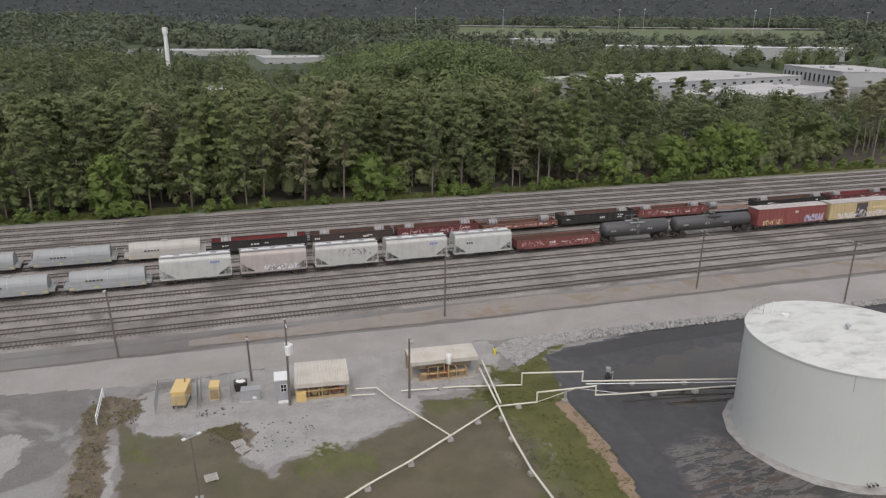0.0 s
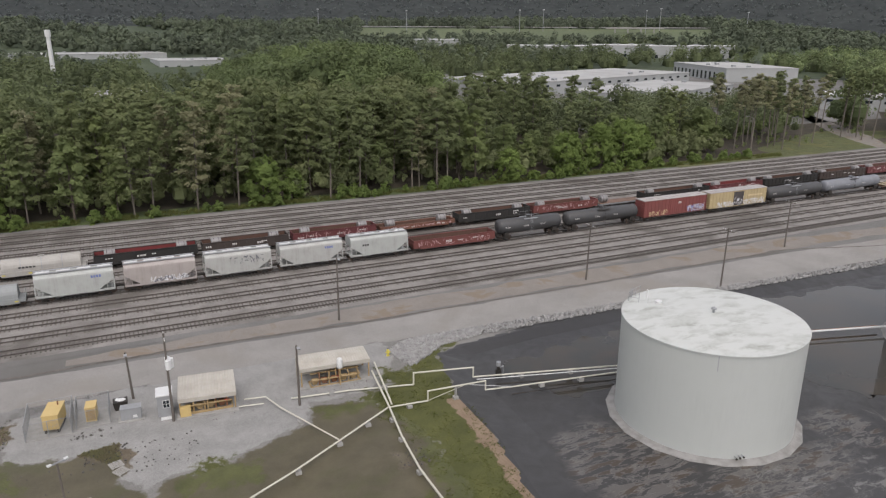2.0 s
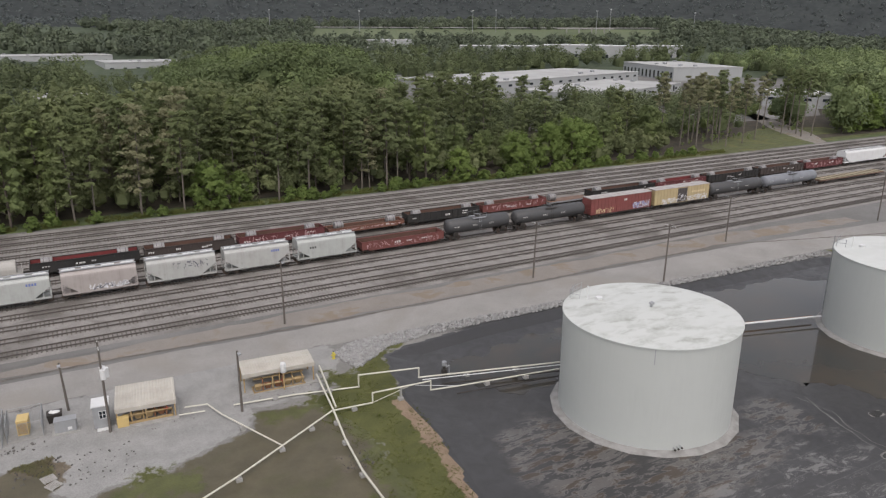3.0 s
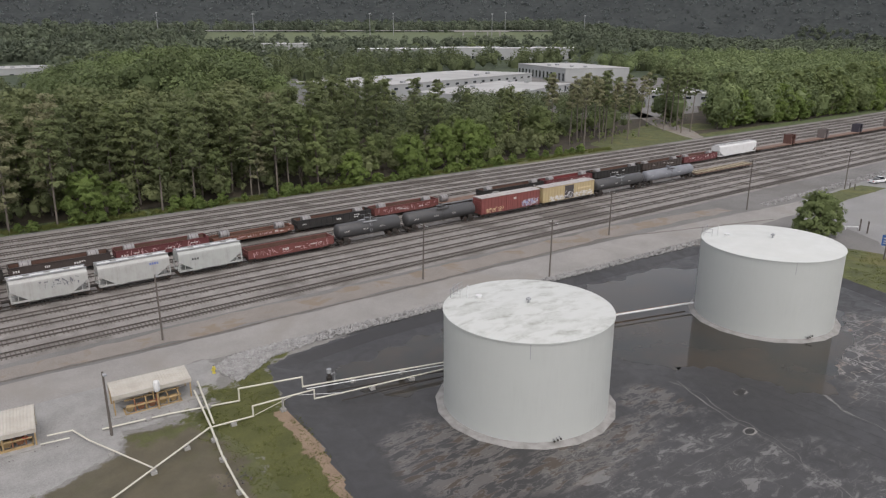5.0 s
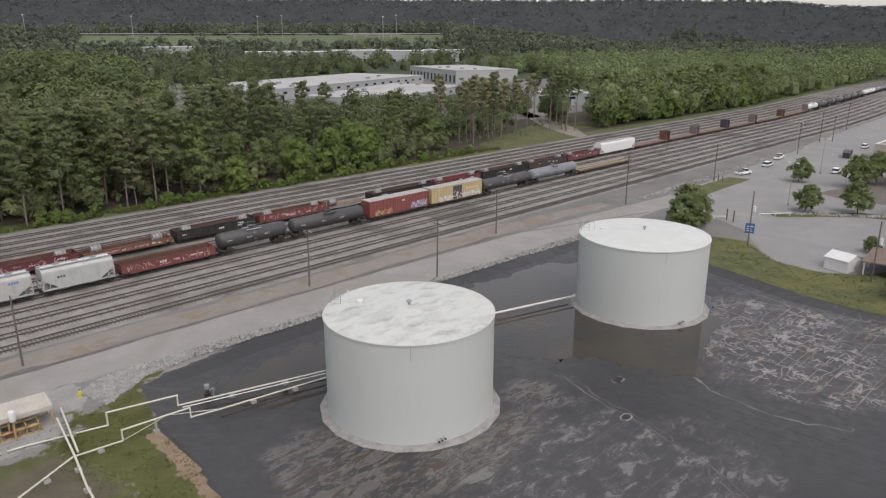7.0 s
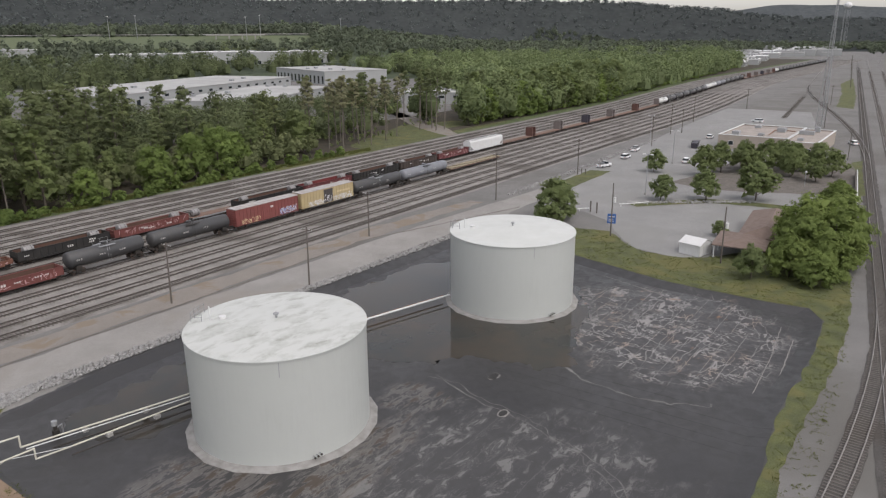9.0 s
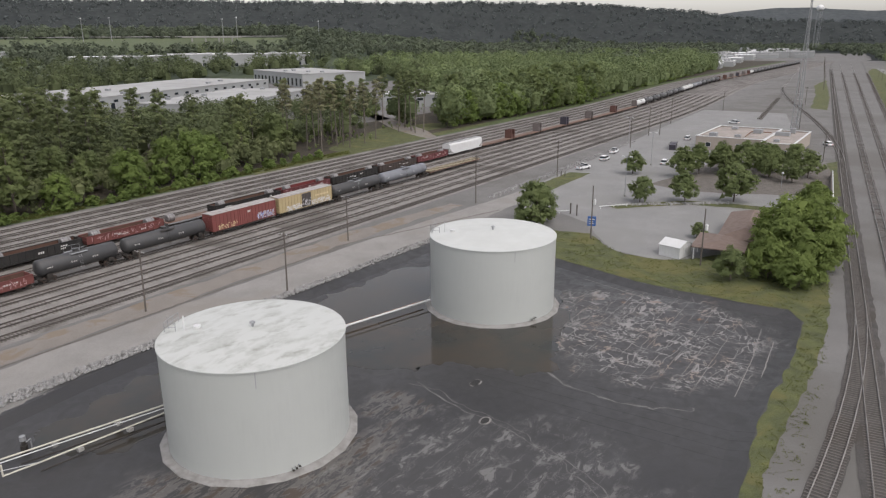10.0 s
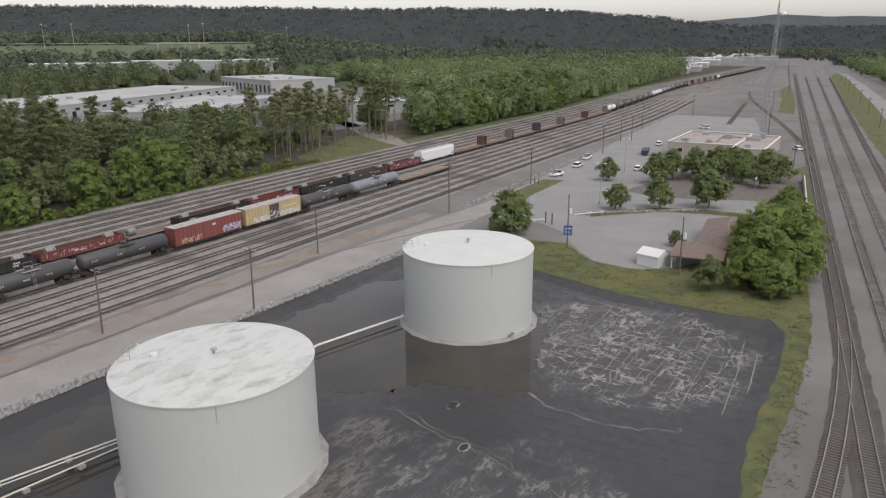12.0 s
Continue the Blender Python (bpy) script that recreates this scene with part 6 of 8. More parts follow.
part("label_plate", Shape().box(0.2, 0.6, -0.53, -0.5, 0.3, 0.6), WHITEMETAL, sw)
part("pad", Shape().box(-1.3, 1.3, -0.8, 0.8, 0, 0.1), CONCRETE, sw)
bin_ = thing("skip_bin", (-7.9, 79.0, 0.05), "small black open bin with pale rubbish", "bin")
part("body", Shape().loft([[(-0.6, -0.5, 0.0), (0.6, -0.5, 0.0), (0.6, 0.5, 0.0), (-0.6, 0.5, 0.0)], [(-0.75, -0.6, 1.0), (0.75, -0.6, 1.0), (0.75, 0.6, 1.0), (-0.75, 0.6, 1.0)]]), BLACKSTEEL, bin_)
part("rubbish", Shape().ball((0.1, 0, 0.98), (0.5, 0.4, 0.18), 10, 6).ball((-0.3, 0.1, 1.0), (0.25, 0.25, 0.2), 8, 5), WHITEMETAL, bin_)

gate = thing("barrier_gate", (-22.6, 78.3, 0.03), "white tubular barrier gate at the mud edge", "gate")
part("gate_frame", Shape().pipe([(0.1, -3.0, 0), (0.1, -3.0, 1.1), (0, 3.0, 1.2), (0, 3.0, 0)], 0.07), WHITEMETAL, gate)
part("lower_bar", Shape().rod((0.1, -3.0, 0.6), (0, 3.0, 0.65), 0.05), WHITEMETAL, gate)
GREYWOOD = painted("silvery_broken_timber", (0.34, 0.33, 0.31), (0.2, 0.19, 0.17), 0.5, 0.9, streak=False)
pal = thing("pallet", (-8.6, 67.5, 0.06), "broken grey timber pallet on the gravel edge", "pallet", "", 20)
for i in range(6):
    part("slat", shared("slat", GREYWOOD, lambda: Shape().box(-0.6, 0.6, -0.06, 0.06, 0, 0.03)), GREYWOOD, pal).location = (0, -0.5 + 0.2 * i, 0.12)
for k in (-0.5, 0.5):
    part("bearer", Shape().box(k - 0.05, k + 0.05, -0.56, 0.56, 0, 0.12), GREYWOOD, pal)
copy_thing(pal, pose(-8.2, 66.2, 0.06, 0, 0, 35))
copy_thing(pal, pose(-11.2, 62.4, 0.05, 0, 0, 10))

# ---- right side: car park, buildings ----
sh = thing("storage_shed", (136.3, 34.2, 0.03), "small white metal shed with a gable roof", "shed", "", 77)
part("wall", Shape().box(-2.1, 2.1, -2.2, 2.2, 0, 2.1), WHITEMETAL, sh)
part("gable", Shape().loft([[(x, -2.2, 2.1), (x, 2.2, 2.1), (x, 0, 2.95)] for x in (-2.1, 2.1)]), WHITEMETAL, sh)
part("roof", Shape().loft([[(x, y, z) for y, z in ((-2.4, 2.05), (0, 3.0), (2.4, 2.05), (2.4, 2.13), (0, 3.08), (-2.4, 2.13))] for x in (-2.25, 2.25)]), WHITEMETAL, sh)
part("door", Shape().box(-2.14, -2.1, -0.9, 0.9, 0.05, 1.9), WHITEMETAL, sh)

SHINGLE = painted("brown_shingle_roof", (0.17, 0.125, 0.105), (0.09, 0.07, 0.06), 0.5, 0.9, streak=False, scale=1.0)
WALLBROWN = painted("brown_brick_wall", (0.2, 0.13, 0.09), (0.12, 0.09, 0.07), 0.5, 0.9, scale=1)
office = thing("brown_house", (152, 24.6, 0.03), "low brown house with shingle roof behind trees", "house", "", 6)
part("wall", Shape().box(-8, 10, -3.6, 3.6, 0, 2.8), WALLBROWN, office)
def hip_roof(x0, x1, y0, y1, z, top, inset):
    """A hipped roof with its eaves at z and its ridge along x."""
    c = (y0 + y1) / 2
    t = Shape().add([(x0, y0, z), (x1, y0, z), (x1, y1, z), (x0, y1, z), (x0 + inset, c, top), (x1 - inset, c, top)], [(0, 1, 5, 4), (2, 3, 4, 5), (3, 0, 4), (1, 2, 5)])
    return t.box(x0, x1, y0, y1, z - 0.18, z)


part("roof", hip_roof(-9, 14, -4.8, 4.8, 2.8, 4.5, 3.2), SHINGLE, office)
part("porch_roof", hip_roof(-16.5, -5.5, -1.0, 8.2, 2.55, 3.3, 3.6), SHINGLE, office)
for x, y in ((-16.0, -0.5), (-16.0, 7.7), (-11.0, 7.7)):
    part("porch_post", Shape().box(x - 0.1, x + 0.1, y - 0.1, y + 0.1, 0, 2.5), WHITEMETAL, office)

BRICKTAN = painted("tan_block_wall", (0.33, 0.29, 0.25), (0.2, 0.17, 0.14), 0.4, 0.9, scale=0.6)
ROOFGRAVEL = earth("gravel_roof", (0.25, 0.21, 0.18), (0.36, 0.31, 0.27), 0.2, fine=6)
hq = thing("yard_office", (287, 50, 0.03), "flat-roofed tan yard office with white parapets", "building")
for name, bx in (("wall", (-15.5, 20.5, -6, 17)), ("wing_wall", (-22, 17, -16.5, -6))):
    x0, x1, y0, y1 = bx
    part(name, Shape().box(x0, x1, y0, y1, 0, 4.2), BRICKTAN, hq)
    part("roof", Shape().box(x0 + 0.4, x1 - 0.4, y0 + 0.4, y1 - 0.4, 4.2, 4.35), ROOFGRAVEL, hq)
    for a_ in ((x0, x1, y0, y0 + 0.4), (x0, x1, y1 - 0.4, y1), (x0, x0 + 0.4, y0 + 0.4, y1 - 0.4), (x1 - 0.4, x1, y0 + 0.4, y1 - 0.4)):
        pr = part("parapet", Shape().box(*a_, 4.2, 4.75), BRICKTAN, hq)
        part("coping", Shape().box(a_[0] - 0.1, a_[1] + 0.1, a_[2] - 0.1, a_[3] + 0.1, 4.75, 4.95), WHITEMETAL, pr, "white metal coping")
for x, y, w_, d_, h_ in ((-11, 12, 1.6, 1.2, 1.5), (-9, 4, 1.0, 1.0, 1.0), (6, 0, 1.8, 1.4, 1.6), (3, -9, 1.3, 2.4, 1.4), (14, 10, 1.1, 1.1, 0.9), (12, -11, 0.9, 0.9, 1.9), (-15, -10, 1.2, 0.9, 1.0)):
    u_ = part("roof_unit", Shape().box(x - w_, x + w_, y - d_, y + d_, 4.35, 4.35 + h_).rod((x, y, 4.35 + h_), (x, y, 4.5 + h_), 0.5, 10), GREYSTEEL, hq, "grey rooftop air unit")
    part("curb", Shape().box(x - w_ - 0.15, x + w_ + 0.15, y - d_ - 0.15, y + d_ + 0.15, 4.34, 4.5), BRICKTAN, u_)
part("roof_pipe", Shape().pipe([(-6, 2, 4.5), (10, 3, 4.5), (10, -4, 4.5)], 0.16, 6), RUST, hq)
for i in range(4):
    y = -4 + 5.2 * i
    wd = part("window", Shape().box(-15.58, -15.5, y, y + 1.8, 1.2, 2.8), WHITEMETAL, hq)
    part("pane", Shape().box(-15.6, -15.58, y + 0.1, y + 1.7, 1.3, 2.7), DARKGLASS, wd)
for i in range(2):
    y = -14.5 + 4.6 * i
    wd = part("window", Shape().box(-22.08, -22.0, y, y + 1.8, 1.2, 2.8), WHITEMETAL, hq)
    part("pane", Shape().box(-22.1, -22.08, y + 0.1, y + 1.7, 1.3, 2.7), DARKGLASS, wd)
for x, y in ((266, 73.5), (270.5, 74.5)):
    c_ = thing("skip_bin", (x, y, 0.03), "dark blue steel waste skip beside the yard office", "bin", "waste skips", 10)
    part("body", Shape().loft([[(-1.8, -1.0, 0.0), (1.8, -1.0, 0.0), (1.8, 1.0, 0.0), (-1.8, 1.0, 0.0)], [(-2.1, -1.1, 1.9), (2.1, -1.1, 1.9), (2.1, 1.1, 1.9), (-2.1, 1.1, 1.9)]]), BULKBLUE, c_)
    part("rim", Shape().box(-2.2, 2.2, -1.2, -1.05, 1.85, 2.0).box(-2.2, 2.2, 1.05, 1.2, 1.85, 2.0), BLACKSTEEL, c_)


def lot_light(x, y, top, label):
    l_ = thing("lamp_post", (x, y, 0.03), label, "lamp post", "car park lights")
    part("pole", Shape().rod((0, 0, 0), (0, 0, top), 0.11, 8, 0.07), GREYSTEEL, l_)
    part("arm", Shape().rod((0, -1.0, top - 0.1), (0, 1.0, top - 0.1), 0.05, 5), GREYSTEEL, l_)
    for k in (-1, 1):
        part("lamp_head", Shape().box(-0.2, 0.2, k * 1.0 - 0.35, k * 1.0 + 0.35, top - 0.2, top - 0.02), WHITEMETAL, l_)
    part("lamp_foot", Shape().rod((0, 0, 0), (0, 0, 0.6), 0.3, 10), CONCRETE, l_)


lot_light(180.1, 60.1, 10.5, "tall grey car park light with twin heads")
lot_light(229.3, 69.4, 10.5, "tall grey car park light with twin heads")
lot_light(272.5, 92.4, 10.0, "tall grey light beside the yard office road")
gl = thing("lamp_post", (214.1, 28.5, 0.03), "short post lamp with a white globe", "lamp post", "car park lights")
part("pole", Shape().rod((0, 0, 0), (0, 0, 3.6), 0.07, 8), GREYSTEEL, gl)
part("globe", Shape().ball((0, 0, 3.85), (0.32, 0.32, 0.32)), WHITEMETAL, gl)
wall_ = thing("retaining_wall", (0, 0, 0), "low dark retaining wall with a white rail beside the track", "wall")
part("wall", Shape().loft([[(x, y, z) for y, z in ((13.4 + 0.11 * (x - 190), 0), (14.0 + 0.11 * (x - 190), 0), (14.0 + 0.11 * (x - 190), 1.6), (13.4 + 0.11 * (x - 190), 1.6))] for x in (190, 238)]), WOOD, wall_)
part("rail", Shape().rod((190, 13.5, 1.75), (238, 18.8, 1.75), 0.14, 6), WHITEMETAL, wall_)

sign = thing("notice_board", (138.7, 52.1, 0.03), "blue notice board fixed to a pole beside the grass", "sign", "", -68)
part("board", Shape().box(-0.85, 0.85, -0.32, -0.26, 2.6, 4.6), BLUE, sign)
part("lettering", Shape().box(-0.6, 0.6, -0.335, -0.32, 3.9, 4.1).box(-0.6, 0.3, -0.335, -0.32, 3.4, 3.55).box(-0.6, 0.5, -0.335, -0.32, 3.0, 3.15), MARKWHITE, sign)
for x, y in ((155.4, 64.1), (154.6, 62.2)):
    po = thing("bollard", (x, y, 0), "tall dark timber gate post on the grass", "post", "gate posts")
    part("post", Shape().rod((0, 0, 0), (0, 0, 2.6), 0.17, 8), WOOD, po)
for x, y in ((197.6, 86.0), (197.2, 84.6)):
    po = thing("bollard", (x, y, 0), "short dark post beside the grass wedge", "post", "gate posts")
    part("post", Shape().rod((0, 0, 0), (0, 0, 1.6), 0.15, 8), WOOD, po)
guard = thing("guard_rail", (0, 0, 0), "white timber barrier beside the car park entrance", "barrier")
for (ax, ay), (bx, by) in (((152.5, 68.5), (156.5, 64.5)), ((164, 60.5), (170, 55.5))):
    part("rail", Shape().rod((ax, ay, 0.6), (bx, by, 0.6), 0.11, 6), WHITEMETAL, guard)
    for f in (0.05, 0.5, 0.95):
        part("post", Shape().rod((ax + (bx - ax) * f, ay + (by - ay) * f, 0), (ax + (bx - ax) * f, ay + (by - ay) * f, 0.7), 0.09, 6), WHITEMETAL, guard)


def vehicle(at, turn, kind, label):
    t = thing("pickup_truck" if kind == "pickup" else "car", at, label, "truck" if kind == "pickup" else "car", "parked vehicles", turn)
    L = 5.4 if kind == "pickup" else 4.8
    w = 0.92
    h = 0.95 if kind == "car" else 1.1
    prof = [(-L / 2, 0.4), (L / 2, 0.4), (L / 2, h - 0.15), (L / 2 - 0.1, h), (-L / 2 + 0.05, h), (-L / 2, h - 0.1)]
    part("body", Shape().loft([[(x, y, z) for x, z in prof] for y in (-w, -w + 0.05, w - 0.05, w)]), CARWHITE, t)
    cabp = [(-0.1, h), (1.5, h), (0.8, h + 0.68), (0.1, h + 0.7)] if kind == "pickup" else [(-L / 2 + 0.15, h), (1.4, h), (0.6, h + 0.62), (-L / 2 + 0.5, h + 0.65)]
    part("cabin", Shape().loft([[(x, y * (0.86 if z > h + 0.1 else 1.0), z) for x, z in cabp] for y in (-w + 0.04, w - 0.04)]), DARKGLASS, t, "dark tinted glazing")
    rx0, rx1 = cabp[3][0], cabp[2][0]
    part("roof", Shape().box(rx0, rx1, -w * 0.8, w * 0.8, cabp[3][1] - 0.02, cabp[3][1] + 0.05), CARWHITE, t)
    if kind == "pickup":
        part("load_bed", Shape().box(-L / 2 + 0.12, -0.3, -w + 0.1, w - 0.1, h - 0.002, h + 0.006), BLACKSTEEL, t)
        part("toolbox", Shape().box(-0.75, -0.3, -w + 0.1, w - 0.1, h, h + 0.4), GREYSTEEL, t)
    for x in (-L / 2 + 0.95, L / 2 - 0.95):
        for y in (-w, w):
            wh = part("wheel", Shape().rod((x, y - 0.1, 0.36), (x, y + 0.1, 0.36), 0.36, 14), BLACKRUBBER, t)
            part("rim", Shape().rod((x, y - 0.11, 0.36), (x, y + 0.11, 0.36), 0.2, 10), GREYSTEEL, wh)
    for y in (-0.7, 0.7):
        part("headlight", Shape().box(L / 2 - 0.02, L / 2 + 0.02, y - 0.16, y + 0.16, h - 0.35, h - 0.17), WHITEMETAL, t)
        part("tail_light", Shape().box(-L / 2 - 0.02, -L / 2 + 0.02, y - 0.14, y + 0.14, h - 0.4, h - 0.15), RED, t)
    return t


CARWHITE = painted("white_car_paint", (0.74, 0.75, 0.76), (0.4, 0.4, 0.4), 0.15, 0.3)
vehicle((211.5, 85.0, 0.03), -15, "pickup", "white service pickup truck parked by the grass wedge")
vehicle((230.5, 85.5, 0.03), 0, "car", "white car parked in the car park")
vehicle((247, 88.5, 0.03), 5, "pickup", "white pickup truck parked in the car park")
vehicle((233.5, 66.4, 0.03), 10, "car", "white car parked near the trees")
vehicle((294, 76, 0.03), 5, "car", "white car beside the yard office")
vehicle((360, 73, 0.03), 80, "car", "white car parked on far gravel")
vehicle((305, 27.5, 0.03), 30, "car", "white car behind the yard office")


# ---- vegetation ----
def leaf_mesh(name, centres, radii, outward, count, size, material, seed, squash=0.8, inner=None):
    """Many small leaf sprays over small clumps, with a few broad ones in the shade within."""
    rng = np.random.default_rng(seed)
    centres, radii, outward = np.array(centres, float), np.array(radii, float), np.array(outward, float)
    pick = rng.choice(len(centres), count, p=radii ** 2 / (radii ** 2).sum())
    d = rng.normal(size=(count, 3))
    d /= np.linalg.norm(d, axis=1)[:, None]
    d[:, 2] = np.where(d[:, 2] < -0.35, -d[:, 2], d[:, 2])
    p = centres[pick] + d * (radii[pick] * rng.uniform(0.45, 1.12, count))[:, None] * np.array([1, 1, squash])
    n = d * 0.6 + outward[pick] * 1.1 + rng.normal(scale=0.26, size=(count, 3))
    s = size * rng.uniform(0.55, 1.4, count)[:, None]
    if inner is not None:
        ip, isz = inner
        p, s = np.concatenate([p, ip]), np.concatenate([s, isz[:, None]])
        n = np.concatenate([n, rng.normal(size=ip.shape)])
    n /= np.linalg.norm(n, axis=1)[:, None]
    u = np.cross(n, rng.normal(size=n.shape))
    u /= np.linalg.norm(u, axis=1)[:, None]
    v = np.cross(n, u)
    tri = np.stack([p - u * s, p + u * s * 0.7 - v * s * 0.8, p + u * s * 0.6 + v * s * 0.9], 1).reshape(-1, 3)
    me = bpy.data.meshes.new(name)
    me.from_pydata(tri.tolist(), [], np.arange(len(tri)).reshape(-1, 3).tolist())
    me.materials.append(material)
    return me


def lump(seg, rings):
    """A rough ball for the shaded inside of a far crown."""
    t = Shape().ball((0, 0, 0), (1, 1, 1), seg, rings)
    return np.array(t.v), t.f


def lobes(centres, radii, template, seed, squash=0.85):
    """Uneven solid clumps; returns their vertices and faces."""
    rng = np.random.default_rng(seed + 500)
    tv, tf = template
    k = len(centres)
    v = np.asarray(centres)[:, None, :] + tv[None] * np.asarray(radii)[:, None, None] * np.array([1, 1, squash]) * rng.uniform(0.78, 1.2, (k, len(tv), 1))
    return v.reshape(-1, 3).tolist(), [tuple(i * len(tv) + q for q in f) for i in range(k) for f in tf]


LUMP_FAR = lump(5, 3)


def broad_tree(name, height, spread, trunk, material, seed, leaves=2600, size=0.34, low=0.25, limbs=17):
    """A broadleaf tree: forked trunk, limbs, and a crown of lobes that are themselves made of small clumps."""
    rng = random.Random(seed)
    t = thing(name, (0, 0, -200), "", "tree")
    sway = (rng.uniform(-0.6, 0.6), rng.uniform(-0.6, 0.6))
    s = Shape().rod((0, 0, -0.3), (sway[0] * 0.4, sway[1] * 0.4, height * 0.35), trunk, 7, trunk * 0.7).rod((sway[0] * 0.4, sway[1] * 0.4, height * 0.35), (sway[0], sway[1], height * 0.85), trunk * 0.7, 6, trunk * 0.2)
    cs, rs, out, ip, isz = [], [], [], [], []
    for i in range(limbs):
        f = (i + rng.random()) / limbs
        z = height * (low + (0.9 - low) * f)
        reach = spread * (0.3 + 0.7 * math.sin(math.pi * min(1, 0.3 + 0.62 * f))) * rng.uniform(0.72, 1.12)
        a = 2.4 * i + rng.uniform(-0.5, 0.5)
        R = spread * rng.uniform(0.24, 0.42)
        k = max(0.0, reach - R)
        c = Vector((sway[0] + k * math.cos(a), sway[1] + k * math.sin(a), z))
        s.rod((sway[0] * 0.5, sway[1] * 0.5, max(height * 0.15, z - k * 0.8)), tuple(c), trunk * 0.28, 4, trunk * 0.07)
        axis = Vector((math.cos(a) * 0.8, math.sin(a) * 0.8, 0.55 + 0.5 * f)).normalized()
        for j in range(9):
            d = Vector((rng.gauss(0, 1), rng.gauss(0, 1), rng.gauss(0, 1))).normalized()
            if d.dot(axis) < -0.15:
                d = -d
            q = c + d * R * rng.uniform(0.55, 0.95)
            cs.append(tuple(q))
            rs.append(R * rng.uniform(0.28, 0.5))
            out.append(tuple((d + axis).normalized()))
        for j in range(7):
            ip.append(tuple(c + Vector((rng.gauss(0, 0.3), rng.gauss(0, 0.3), rng.gauss(0, 0.3))) * R))
            isz.append(R * rng.uniform(0.4, 0.7))
    for j in range(40):
        f = rng.uniform(low, 0.8)
        ip.append((rng.gauss(0, spread * 0.22), rng.gauss(0, spread * 0.22), height * f))
        isz.append(spread * rng.uniform(0.1, 0.2))
    part("trunk", s, BARK, t)
    part("crown", leaf_mesh("crown", cs, rs, out, leaves, size, material, seed, 0.8, (np.array(ip), np.array(isz))), material, t)
    return t


def pine_tree(name, height, spread, material, seed, leaves=2400, size=0.3, bare_to=0.45, whorls=26, thin=1.0):
    """A tall pine: slim bare trunk, dead stubs, and flat tufted pads at the ends of its limbs."""
    rng = random.Random(seed)
    t = thing(name, (0, 0, -200), "", "tree")
    lean = (rng.uniform(-1.0, 1.0), rng.uniform(-1.0, 1.0))
    s = Shape().rod((0, 0, -0.3), (lean[0] * 0.5, lean[1] * 0.5, height * 0.55), 0.25, 7, 0.17).rod((lean[0] * 0.5, lean[1] * 0.5, height * 0.55), (lean[0], lean[1], height * 0.97), 0.17, 6, 0.05)
    cs, rs, out, ip, isz = [], [], [], [], []
    for i in range(whorls):
        f = bare_to + (0.97 - bare_to) * ((i + rng.random()) / whorls) ** 0.9
        g_ = (f - bare_to) / (1 - bare_to)
        k = spread * (0.55 + 0.6 * math.sin(math.pi * min(1.0, 0.22 + 0.72 * g_))) * rng.uniform(0.4, 1.1) * (1.0 - 0.35 * g_)
        a = 2.4 * i + rng.uniform(-0.6, 0.6)
        ox, oy, z = lean[0] * f, lean[1] * f, height * f
        s.rod((ox, oy, z - 0.3), (ox + k * math.cos(a), oy + k * math.sin(a), z + 0.35), 0.07, 4, 0.02)
        for j in range(6):
            q = rng.uniform(0.45, 1.08)
            side = rng.gauss(0, 0.3) * spread * 0.55
            cs.append((ox + k * q * math.cos(a) - side * math.sin(a), oy + k * q * math.sin(a) + side * math.cos(a), z + 0.35 * q + rng.gauss(0, 0.3)))
            rs.append(spread * rng.uniform(0.14, 0.27))
            out.append((math.cos(a) * 0.45, math.sin(a) * 0.45, 0.75))
        for j in range(3):
            ip.append((ox + k * 0.4 * math.cos(a) + rng.gauss(0, 0.4), oy + k * 0.4 * math.sin(a) + rng.gauss(0, 0.4), z + rng.gauss(0, 0.3)))
            isz.append(spread * rng.uniform(0.1, 0.24) * thin)
    for i in range(8):
        f = rng.uniform(0.18, bare_to)
        a = rng.uniform(0, 6.28)
        s.rod((lean[0] * f, lean[1] * f, height * f), (lean[0] * f + 1.3 * math.cos(a), lean[1] * f + 1.3 * math.sin(a), height * f + rng.uniform(-0.2, 0.4)), 0.045, 4, 0.015)
    part("trunk", s, PINEBARK, t)
    part("crown", leaf_mesh("crown", cs, rs, out, leaves, size, material, seed, 0.62, (np.array(ip), np.array(isz))), material, t)
    return t


def open_view(x, y):
    """True in the clearing that leaves the pale building in sight between bare trunks."""
    return 33.4 < math.degrees(math.atan2(y, x - 5)) < 36.0 and math.hypot(x, y) < 425


def plant(proto, x, y, scale, turn, label, group, z=0.0):
    ob = copy_thing(proto, pose(x, y, z, 0, 0, turn))
    ob.scale = (scale, scale, scale)
    return tagged(ob, label, "tree", group)


def drop_thing(ob):
    for o in [*ob.children_recursive, ob]:
        bpy.data.objects.remove(o)


rng = random.Random(11)
pines = [pine_tree("pine_tree", 25, 3.9 + 0.3 * (i % 3), PINE, 20 + i, 2700, 0.33, 0.16 + 0.06 * i, 30) for i in range(5)]
stalks = [pine_tree("pine_tree", 25, 3.0, PINEDRY if i == 1 else PINE, 30 + i, 1700, 0.32, 0.5 + 0.05 * i, 18, 0.7) for i in range(3)]
drys = [pine_tree("pine_tree", 25, 4.4, PINEDRY, 35 + i, 2600, 0.31, 0.22, 30, 0.8) for i in range(2)]
rounds = [broad_tree("broadleaf_tree", 15, 6.3, 0.3, OAK, 50 + i, 3600, 0.32, 0.14, 20) for i in range(3)]
oaks = [broad_tree("broadleaf_tree", 20, 5.4, 0.32, OAK, 40 + i, 2500, 0.34, 0.2) for i in range(4)]
